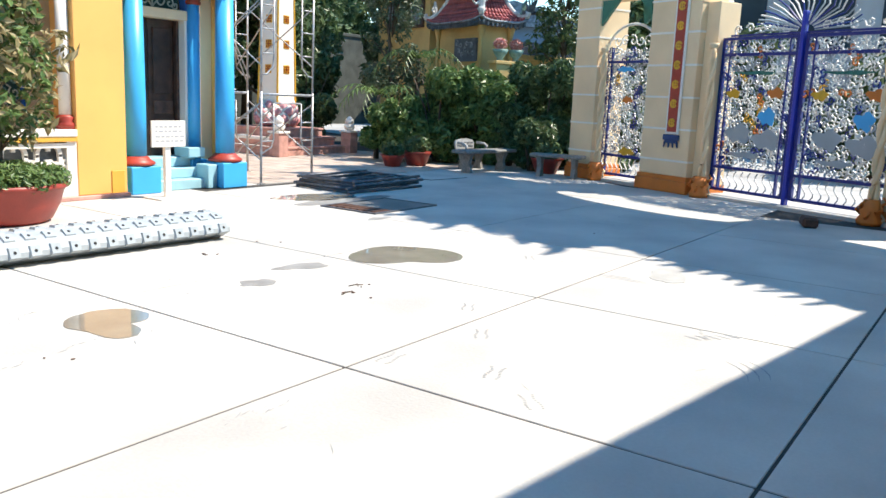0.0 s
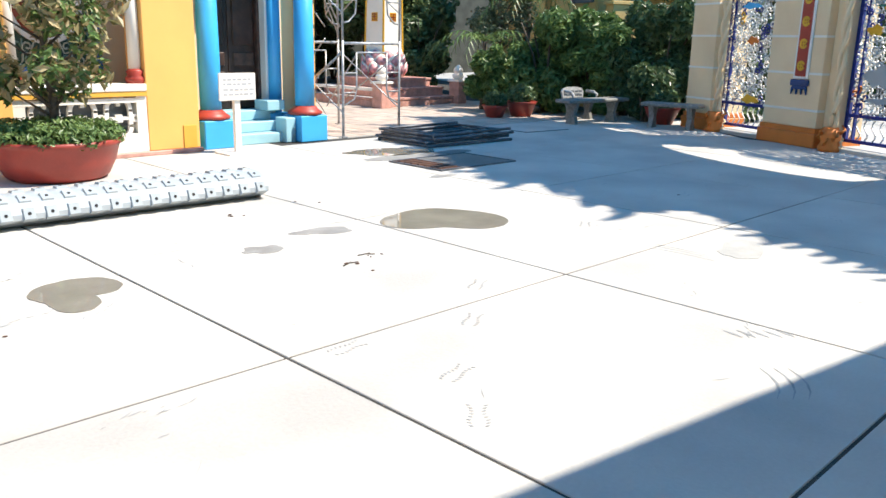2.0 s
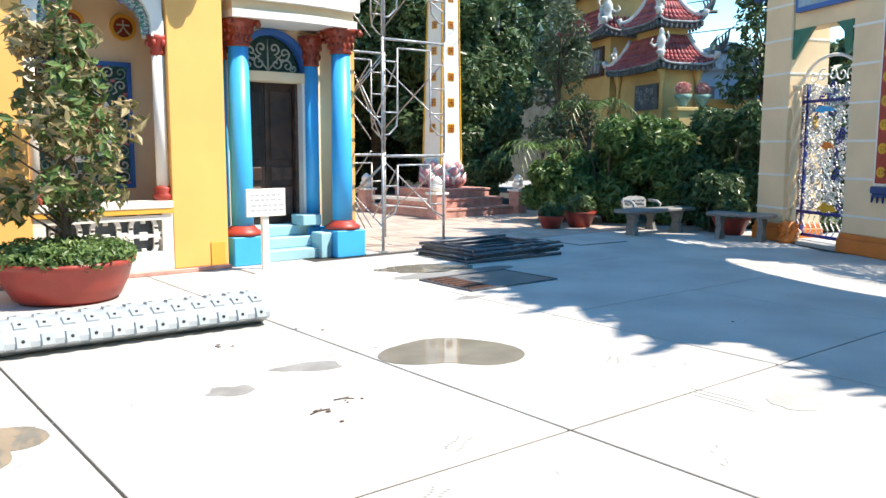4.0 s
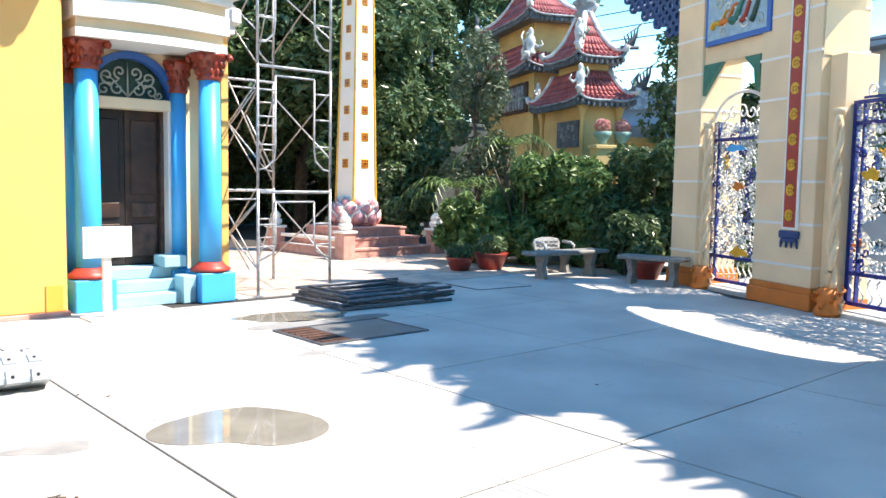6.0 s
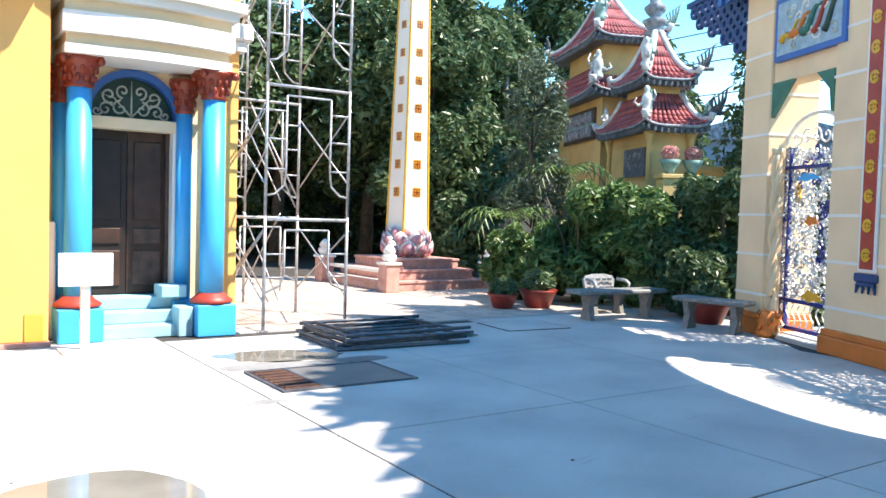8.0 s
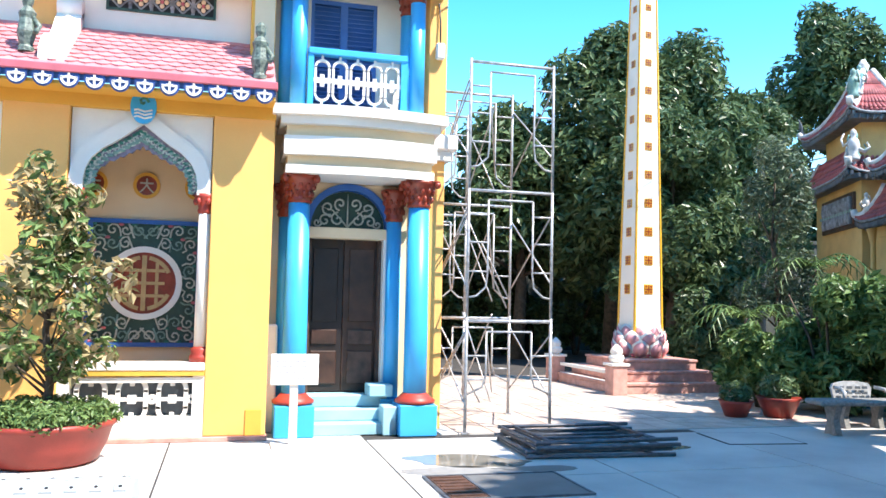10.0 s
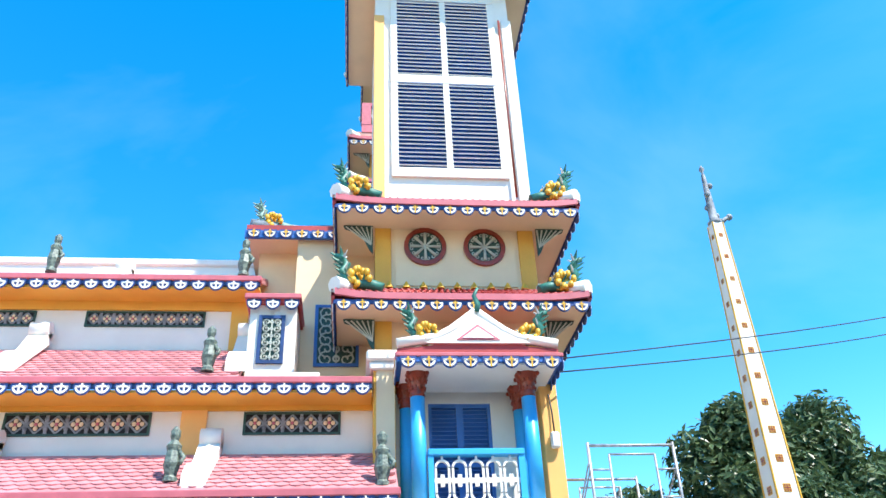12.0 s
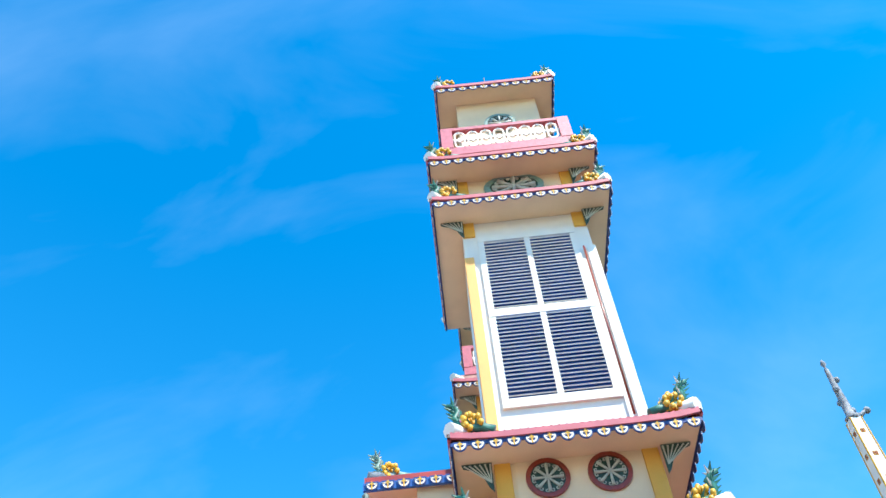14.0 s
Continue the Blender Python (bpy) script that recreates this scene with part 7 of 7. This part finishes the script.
# ---------------------------------------------------------------- courtyard paving
b = bmesh.new(); box(b, -STEP / 2 + 0.009, STEP / 2 - 0.009, -STEP / 2 + 0.009, STEP / 2 - 0.009, -0.1, 0.0, 0.004)
slab = mesh_of(b, "concrete", "slab")
for i in range(-4, 6):
    for j in range(-4, 4):
        cx, cy = JX + (i + 0.5) * STEP, JY + (j + 0.5) * STEP
        if cy > 0.8 and cx > -1.5 or cy > 1.2:
            continue
        if not inside_gate(cx, cy):
            continue
        piece("slab", slab, ground, pose(cx, cy, 0))
# apron slabs reaching the gate's slanting line
b = bmesh.new()
P = [(4.05, -6.9), (4.05, 0.10), (9.2, 0.10)]
prism(b, [(x, y) for x, y in P], -0.1, -0.0005)
bmesh.ops.transform(b, matrix=Matrix(((1, 0, 0, 0), (0, 0, 1, 0), (0, 1, 0, 0), (0, 0, 0, 1))), verts=b.verts)
ap = part("apron_slab", b, "concrete", ground)
b = bmesh.new(); prism(b, [(1.795, -9.9), (1.795, -6.886), (4.03, -6.886), (4.05, -6.9)], -0.1, -0.0005)
bmesh.ops.transform(b, matrix=Matrix(((1, 0, 0, 0), (0, 0, 1, 0), (0, 1, 0, 0), (0, 0, 0, 1))), verts=b.verts)
part("apron_slab", b, "concrete", ground)

TW = 0.48
b = bmesh.new(); box(b, -TW / 2 + 0.006, TW / 2 - 0.006, -TW / 2 + 0.006, TW / 2 - 0.006, -0.05, 0.012, 0.006)
tile_m = mesh_of(b, "tile", "paving_tile")
for i in range(16):
    for j in range(16):
        x, y = 0.78 + (i + 0.5) * TW, 0.12 + (j + 0.5) * TW
        piece("paving_tile", tile_m, ground, pose(x, y, random.uniform(-0.003, 0.003)))
b = bmesh.new(); box(b, 0.55, 0.775, 0.12, 7.8, -0.05, 0.012, 0.006); part("tile_border", b, "concrete", ground)
b = bmesh.new(); box(b, 0.78, 9.2, 0.102, 0.118, -0.05, 0.012); part("tile_border", b, "concrete", ground)


# ---------------------------------------------------------------- puddles and stains
def lobed(name, cx, cy, r0, lobes, z, m, label, category, n=72):
    """A flat patch whose radius swells and shrinks in a few lobes: (cosine, sine) of once, twice, ... round."""
    b = bmesh.new()
    vs = []
    for i in range(n):
        a = 2 * math.pi * i / n
        r = r0 + sum(p * math.cos((k + 1) * a) + q * math.sin((k + 1) * a) for k, (p, q) in enumerate(lobes)) + 0.012 * noise.noise((math.cos(a) * 6, math.sin(a) * 6, cx))
        vs.append(b.verts.new((cx + r * math.cos(a), cy + r * math.sin(a), z)))
    f = b.faces.new(vs)
    r = bmesh.ops.extrude_face_region(b, geom=[f])
    bmesh.ops.translate(b, vec=(0, 0, -0.003), verts=[v for v in r["geom"] if isinstance(v, bmesh.types.BMVert)])
    return solid(name, b, m, label, category)


def blot(name, cx, cy, rx, ry, turn, seed, z, m, label, category, wob=0.28, n=44):
    b = bmesh.new()
    vs = []
    for i in range(n):
        a = 2 * math.pi * i / n
        k = 1 + wob * noise.noise((math.cos(a) * 1.3 + seed, math.sin(a) * 1.3, seed)) * 1.6 + 0.4 * wob * noise.noise((math.cos(a) * 4 + seed, math.sin(a) * 4, 2))
        x, y = rx * k * math.cos(a), ry * k * math.sin(a)
        t = radians(turn)
        vs.append(b.verts.new((cx + x * math.cos(t) - y * math.sin(t), cy + x * math.sin(t) + y * math.cos(t), z)))
    f = b.faces.new(vs)
    if f.normal.z < 0:
        f.normal_flip()
    r = bmesh.ops.extrude_face_region(b, geom=[f])
    bmesh.ops.translate(b, vec=(0, 0, -0.003), verts=[v for v in r["geom"] if isinstance(v, bmesh.types.BMVert)])
    return solid(name, b, m, label, category)


lobed("puddle", -2.13, -5.16, 0.477, ((0.025, 0.056), (0.02, -0.082), (-0.036, 0.024), (0.01, -0.016)), 0.004, "water", "shallow brown rainwater puddle on the concrete", "puddle")
lobed("puddle", -5.29, -5.25, 0.267, ((-0.049, 0.089), (-0.032, 0.063), (0.037, 0.015), (-0.002, -0.017)), 0.004, "water", "shallow heart-shaped rainwater puddle on the concrete", "puddle")
blot("puddle", 0.35, -1.55, 0.62, 0.34, -15, 2.2, 0.004, "water", "thin puddle beside the stacked steel frames", "puddle")
blot("puddle", 0.15, -2.05, 0.55, 0.20, -12, 5.2, 0.004, "damp", "half-dried wet patch on the concrete", "puddle")
blot("stain", -3.20, -4.82, 0.25, 0.10, -15, 4.4, 0.003, "damp", "drying damp spot on the concrete", "stain")
blot("stain", -3.90, -5.01, 0.17, 0.11, 0, 6.4, 0.003, "damp", "drying damp spot on the concrete", "stain")
blot("stain", -0.5, -3.45, 0.22, 0.07, 0, 1.4, 0.003, "damp", "drying damp spot on the concrete", "stain")
blot("stain", -1.05, -7.35, 0.30, 0.16, 20, 9.4, 0.003, "faintstain", "faint grey scuff on the concrete", "stain")
# faint smudges, shoe prints and trowel marks over the slabs
rng = random.Random(77)
b = bmesh.new()


def stroke(x, y, a, L, w, bend=0.0):
    pts = []
    for i in range(5):
        pts.append((x, y, w * (1 - abs(i - 2) / 2.6), a))
        x, y, a = x + L / 4 * math.cos(a), y + L / 4 * math.sin(a), a + bend / 4
    lo = [b.verts.new((px + q * math.sin(d), py - q * math.cos(d), 0.0022)) for px, py, q, d in pts]
    hi = [b.verts.new((px - q * math.sin(d), py + q * math.cos(d), 0.0022)) for px, py, q, d in pts]
    for i in range(4):
        b.faces.new((lo[i], lo[i + 1], hi[i + 1], hi[i]))


# broken rows of short dashes
for k in range(26):
    x, y, a = rng.uniform(-7.0, 2.5), rng.uniform(-8.8, -4.2), rng.uniform(-0.5, 0.9)
    for i in range(rng.randint(4, 9)):
        stroke(x + rng.uniform(-0.03, 0.03), y + rng.uniform(-0.03, 0.03), a + rng.uniform(-0.5, 0.5), rng.uniform(0.02, 0.08), rng.uniform(0.002, 0.006), rng.uniform(-0.5, 0.5))
        x, y = x + 0.06 * math.cos(a), y + 0.06 * math.sin(a)
# shoe prints: two rows of tread bars
for x, y, a in ((-3.43, -6.70, 0.5), (-4.57, -7.60, 0.3), (-3.95, -7.15, 0.55), (-4.76, -6.98, 0.1), (-4.80, -8.02, 0.8), (-1.4, -6.1, 0.6), (0.6, -5.9, 0.2)):
    for i in range(8):
        for s_ in (-1, 1):
            u, v = 0.028 * i, s_ * (0.022 + 0.008 * math.sin(i))
            stroke(x + u * math.cos(a) - v * math.sin(a), y + u * math.sin(a) + v * math.cos(a), a + s_ * 1.2, 0.025, 0.005)
# five pressed finger marks and the sweep of a trowel
for k in range(5):
    stroke(-2.98 + 0.055 * k, -8.27 - 0.05 * k, 1.2, 0.13, 0.012, 0.4)
for k in range(3):
    stroke(-3.62 + 0.05 * k, -8.74 - 0.05 * k, 0.3, 0.38, 0.007, 0.9)
    stroke(-1.6 + 0.06 * k, -7.4 + 0.05 * k, 1.5, 0.55, 0.008, 0.25)
for k in range(60):
    stroke(rng.uniform(-7.5, 3.5), rng.uniform(-9.0, -2.5), rng.uniform(0, 6.28), rng.uniform(0.02, 0.14), rng.uniform(0.001, 0.003), rng.uniform(-0.6, 0.6))
solid("scratches", b, "scuff", "faint grey scratches, shoe prints and trowel marks on the concrete", "scratches", None, kind="stuff")
# scraps of litter on the slabs
rng = random.Random(12)
for cx, cy, n, sp in ((-3.46, -3.83, 5, 0.09), (-3.38, -5.68, 3, 0.07), (-3.60, -5.75, 3, 0.08), (-3.65, -5.97, 1, 0.0), (-2.5, -3.8, 2, 0.2), (-5.9, -5.6, 2, 0.1), (0.6, -5.85, 1, 0.0)):
    for k in range(n):
        x, y = cx + rng.uniform(-sp, sp), cy + rng.uniform(-sp, sp)
        b = bmesh.new(); ball(b, (0, 0, 0.005), 0.010, rng.uniform(0.6, 2.6), rng.uniform(0.5, 1.2), 0.4, 0, 6, 4)
        solid("dry_leaf", b, "iron", "tiny dark scrap of dry leaf on the concrete", "leaf litter", pose(x, y, 0.0, 0, 0, rng.uniform(-30, 40)), "leaf scraps")
for cx, cy, a, L in ((-3.42, -5.62, -20, 0.13), (-3.66, -5.74, 10, 0.15)):
    b = bmesh.new(); tube(b, [(-L / 2, 0, 0.004), (0, 0.01, 0.008), (L / 2, -0.005, 0.004)], 0.004, 5); tube(b, [(0, 0.01, 0.008), (L * 0.3, 0.04, 0.005)], 0.003, 4)
    solid("twig", b, "bark", "short dry twig lying on the concrete", "twig", pose(cx, cy, 0.0, 0, 0, a), "twigs")

# ---------------------------------------------------------------- hatches and steel frames on the ground
b = bmesh.new(); box(b, -0.66, 0.66, -0.45, 0.45, 0, 0.012, 0.004); h = solid("drain_hatch", b, "wet", "grey steel-edged hatch set in the concrete", "hatch", pose(0.40, -2.74, 0, 0, 0, 0))
for a in ((-0.68, 0.68, -0.48, -0.45), (-0.68, 0.68, 0.45, 0.48), (-0.68, -0.655, -0.45, 0.45), (0.655, 0.68, -0.45, 0.45), (-0.29, -0.26, -0.45, 0.45)):
    b = bmesh.new(); box(b, a[0], a[1], a[2], a[3], 0, 0.02); part("edge_bar", b, "darksteel", h)
b = bmesh.new(); box(b, -0.64, -0.30, -0.43, 0.43, 0.0125, 0.018); part("grate", b, "iron", h, "rusty brown drain grate")
for i in range(7):
    b = bmesh.new(); box(b, -0.62, -0.32, -0.38 + 0.12 * i, -0.34 + 0.12 * i, 0.018, 0.028); part("grate_bar", b, "iron", h)
b = bmesh.new(); box(b, -0.5, 0.5, -0.4, 0.4, 0, 0.010, 0.003); h = solid("manhole_cover", b, "concrete", "square concrete manhole cover with dark joints", "hatch", pose(4.45, -0.72, 0, 0, 0, -6))
for a in ((-0.53, 0.53, -0.43, -0.40), (-0.53, 0.53, 0.40, 0.43), (-0.53, -0.50, -0.40, 0.40), (0.50, 0.53, -0.40, 0.40)):
    b = bmesh.new(); box(b, a[0], a[1], a[2], a[3], 0, 0.006); part("edge_joint", b, "joint", h)


def lying_frame(x, y, z, turn, L=1.75, W=1.15):
    t = thing("steel_frame", "grey tubular scaffold frame lying stacked on the ground", "scaffold frame", pose(x, y, z, 0, 0, turn), "stacked frames")
    for yy in (-W / 2, W / 2):
        b = bmesh.new(); tube(b, [(-L / 2, yy, 0.024), (L / 2, yy, 0.024)], 0.024, 7); part("tube", b, "darksteel", t)
    for xx in (-L / 2 + 0.03, -L / 2 + 0.2, L / 2 - 0.25):
        b = bmesh.new(); tube(b, [(xx, -W / 2, 0.024), (xx, W / 2, 0.024)], 0.02, 7); part("tube", b, "darksteel", t)
    for yy in (-W / 4, W / 4):
        b = bmesh.new(); tube(b, [(-L / 2 + 0.2, yy, 0.024), (L / 2 - 0.25, yy, 0.024)], 0.016, 6); part("tube", b, "darksteel", t)


for k in range(4):
    lying_frame(1.95 + 0.03 * k - 0.04 * (k % 2), -1.05 + 0.05 * (k % 2), 0.001 + 0.05 * k, -3 + 1.5 * k)
lying_frame(2.35, -0.45, 0.001, 4, 1.3, 0.5)
blot("puddle", 2.92, -1.12, 0.36, 0.17, -4, 8.1, 0.004, "water", "small dark puddle beside the steel frames", "puddle", 0.15)
blot("stain", 1.0, -2.05, 0.5, 0.12, -5, 3.9, 0.004, "wet", "dark wet patch beside the steel frames", "stain")

# ---------------------------------------------------------------- roll of white plastic panels
form = thing("plastic_panel_stack", "long white plastic panels with square bosses on the concrete", "plastic panels", pose(-2.78, -3.12, 0, 0, 0, 178.0))
LEN = 4.6
b = bmesh.new()
prof = [(0.27 * math.cos(math.pi * (1.12 - 1.24 * i / 14)), 0.10 + 0.16 * math.sin(math.pi * (1.12 - 1.24 * i / 14))) for i in range(15)]
prof = [(-0.1, 0.0)] + prof[1:-1] + [(0.1, 0.0)]
NP = len(prof)
n0 = [b.verts.new((0, y, z)) for y, z in prof]
n1 = [b.verts.new((LEN, y, z)) for y, z in prof]
for i in range(NP):
    b.faces.new((n0[i], n0[(i + 1) % NP], n1[(i + 1) % NP], n1[i]))
b.faces.new(n0); b.faces.new(n1[::-1])
part("panel_body", b, "plastic", form)
b = bmesh.new()
r = bmesh.ops.create_cube(b, size=1)
for v in r["verts"]:
    k = 0.78 if v.co.z > 0 else 1.0
    v.co = Vector((v.co.x * 0.108 * k, v.co.y * 0.112 * k, v.co.z * 0.036))
lathe(b, [(0.014, 0.0175), (0.014, 0.021)], (0, 0, 0), 8, 1)
boss = mesh_of(b, ["plastic", "black"], "boss")
for i in range(int(LEN / 0.172)):
    for (y, z, rx) in ((0.262, 0.128, -68), (0.152, 0.228, -27), (-0.03, 0.258, 4), (-0.2, 0.195, 40)):
        o = new("boss", boss)
        o.parent = form
        o.matrix_basis = pose(0.09 + 0.172 * i, y, z, rx)

# ---------------------------------------------------------------- planter with small tree
pl = thing("planter", "large round red planter with a small tree and dense underplanting", "planter", pose(-3.86, -0.95, 0))
b = bmesh.new(); lathe(b, [(0.46, 0.0), (0.52, 0.04), (0.60, 0.2), (0.645, 0.36), (0.68, 0.38), (0.68, 0.43), (0.62, 0.43), (0.58, 0.36), (0.3, 0.35)], (0, 0, 0), 36); part("bowl", b, "pot", pl)
b = bmesh.new(); lathe(b, [(0.59, 0.33), (0.59, 0.37), (0.2, 0.40)], (0, 0, 0), 20); part("soil", b, "soil", pl)
b = bmesh.new()
tube(b, [(0, 0, 0.35), (0.03, 0.02, 0.8), (-0.03, 0, 1.3), (0.02, 0.03, 2.2), (0, 0, 2.8)], 0.055, 8, r1=0.015)
rngn = np.random.default_rng(5)
cl = []
for i in range(40):
    k = rngn.uniform(0.90, 2.85)
    a, rr = rngn.uniform(0, 6.28), rngn.uniform(0.15, 0.72) * (1.0 if k < 2.2 else 0.65)
    c = (rr * math.cos(a), rr * math.sin(a), k + 0.1)
    s = rngn.uniform(0.11, 0.23)
    cl.append((c, (s, s, s * 1.1)))
stem = part("trunk", b, "bark", pl, "thin branching trunk")
for c, _ in cl:
    b = bmesh.new(); tube(b, [(0, 0, c[2] - 0.35), (c[0] * 0.5, c[1] * 0.5, c[2] - 0.18), c], 0.018, 5, r1=0.005); part("branch", b, "bark", stem)
foliage("crown", cl, 0.070, 1500, "leaf3", rngn, pl)
foliage("crown", cl[::2] + cl[1::3], 0.066, 1500, "leaf2", rngn, pl)
foliage("underplanting", [((0.5 * math.cos(a), 0.5 * math.sin(a), 0.47), (0.22, 0.22, 0.14)) for a in [i * 0.7 for i in range(9)]] + [((0, 0, 0.5), (0.4, 0.4, 0.15))], 0.035, 5200, "leaf2", rngn, pl)

# ---------------------------------------------------------------- sign board
sg = thing("notice_board", "white notice board on a post with faint grey writing", "sign", pose(-1.36, -0.45, 0))
b = bmesh.new(); box(b, -0.24, 0.24, -0.2, 0.2, 0, 0.025, 0.006); part("base_plate", b, "white", sg)
b = bmesh.new(); box(b, -0.045, 0.045, -0.03, 0.03, 0.025, 0.72, 0.006); part("post", b, "white", sg)
b = bmesh.new(); box(b, -0.27, 0.27, -0.055, -0.031, 0.70, 1.05, 0.006); bd = part("board", b, "white", sg)
rng = random.Random(3)
for k, z in enumerate((0.97, 0.91, 0.84, 0.78)):
    x = -0.21
    while x < 0.18:
        w = rng.uniform(0.03, 0.075)
        b = bmesh.new(); box(b, x, x + w, -0.058, -0.055, z - 0.012, z + 0.012); part("writing_bar", b, "inkgrey", bd)
        x += w + 0.022

# ---------------------------------------------------------------- stone seats and pots
def stone_table(x, y, turn, L=1.35, label="grey stone bench with two slab legs"):
    t = thing("stone_bench", label, "bench", pose(x, y, 0, 0, 0, turn), "stone seats")
    b = bmesh.new(); box(b, -L / 2, L / 2, -0.2, 0.2, 0.40, 0.47, 0.02); part("seat", b, "stone", t)
    for s in (-1, 1):
        b = bmesh.new(); prism(b, [(-0.13, 0), (0.13, 0), (0.07, 0.2), (0.14, 0.40), (-0.14, 0.40), (-0.07, 0.2)], s * L * 0.33 - 0.045, s * L * 0.33 + 0.045)
        bmesh.ops.transform(b, matrix=Matrix.Rotation(math.pi / 2, 4, "Z"), verts=b.verts)
        bmesh.ops.transform(b, matrix=Matrix.Diagonal((-1, 1, 1, 1)), verts=b.verts)
        part("leg", b, "stone", t)
    return t


stone_table(6.4, -0.66, -6, 1.75)
t = stone_table(6.70, -0.12, -6, 0.95, "low stone seat with a carved white backrest")
b = bmesh.new(); prism(b, [(-0.34, 0.47), (0.34, 0.47), (0.38, 0.66), (0.33, 0.74), (0.12, 0.78), (-0.12, 0.78), (-0.33, 0.74), (-0.38, 0.66)], 0.12, 0.17, 0, Matrix.Translation((0, 0.03, 0)) @ Matrix.Rotation(-0.12, 4, "X")); bk = part("backrest", b, "seatgrey", t, "pale backrest with worn grey lettering")
for z in (0.54, 0.63):
    for x in (-0.22, -0.07, 0.09, 0.22):
        b = bmesh.new(); box(b, x - 0.05, x + 0.05, 0.164 + (z - 0.47) * 0.12, 0.172 + (z - 0.47) * 0.12, z, z + 0.045); part("writing_bar", b, "slate", bk)
for sx in (-1, 1):
    b = bmesh.new(); tube(b, [(sx * 0.40, -0.16, 0.43), (sx * 0.41, -0.17, 0.60), (sx * 0.40, -0.08, 0.65), (sx * 0.38, 0.14, 0.66)], 0.035, 6); part("arm", b, "seatgrey", t)
t.matrix_basis = t.matrix_basis @ Matrix.Scale(0.85, 4)
stone_table(6.73, -2.20, -80, 1.1)
for x, y, s in ((5.5, 1.1, 0.68), (6.15, 0.95, 0.85), (7.4, -1.6, 0.9)):
    t = thing("flower_pot", "red clay pot with leafy plant under the trees", "flower pot", pose(x, y, 0.012 if y > 0.1 else 0), "red pots")
    b = bmesh.new(); lathe(b, [(0.24 * s, 0), (0.36 * s, 0.3 * s), (0.4 * s, 0.36 * s), (0.36 * s, 0.36 * s), (0.3 * s, 0.3 * s)], (0, 0, 0), 18); part("pot", b, "pot", t)
    foliage("leaves", [((0, 0, 0.52 * s), (0.34 * s, 0.34 * s, 0.24 * s))], 0.06, 420, "leaf", np.random.default_rng(int(x * 7)), t)
b = bmesh.new(); box(b, -0.16, 0.16, -0.1, 0.1, 0, 0.14, 0.03)
solid("stone_block", b, "iron", "dark stone block on the concrete near the gate", "stone", pose(3.55, -7.65, 0, 0, 0, 20))

# ---------------------------------------------------------------- overhead cables
for k, (a, c, sag) in enumerate((((0.6, 0.3, 6.15), (16, 6, 11.05), 0.25), ((0.6, 0.3, 5.95), (16, 6, 10.75), 0.35))):
    A, C = Vector(a), Vector(c)
    b = bmesh.new(); tube(b, [A.lerp(C, i / 16) - Vector((0, 0, sag * math.sin(math.pi * i / 16))) for i in range(17)], 0.011, 5)
    solid("overhead_cable", b, "cable", "thin black cable strung from the tower across the sky", "cable", None, "overhead cables")
for za, zb, sag in ((6.35, 6.55, 0.10), (5.95, 6.30, 0.18), (5.75, 5.85, 0.22), (4.85, 4.95, 0.15)):
    A, C = Vector((14.0, 12.0, za)), Vector((14.0, -9.0, zb))
    b = bmesh.new(); tube(b, [A.lerp(C, i / 16) - Vector((0, 0, sag * math.sin(math.pi * i / 16))) for i in range(17)], 0.016, 5)
    solid("street_cable", b, "cable", "black service cable running along the street", "cable", None, "street cables")
for y, h in ((12.0, 7.2), (-9.0, 7.2)):
    b = bmesh.new(); lathe(b, [(0.14, 0.0), (0.10, h)], (0, 0, 0), 10); solid("utility_pole", b, "stone", "grey concrete pole carrying the street cables", "pole", pose(14.0, y, 0), "utility poles")
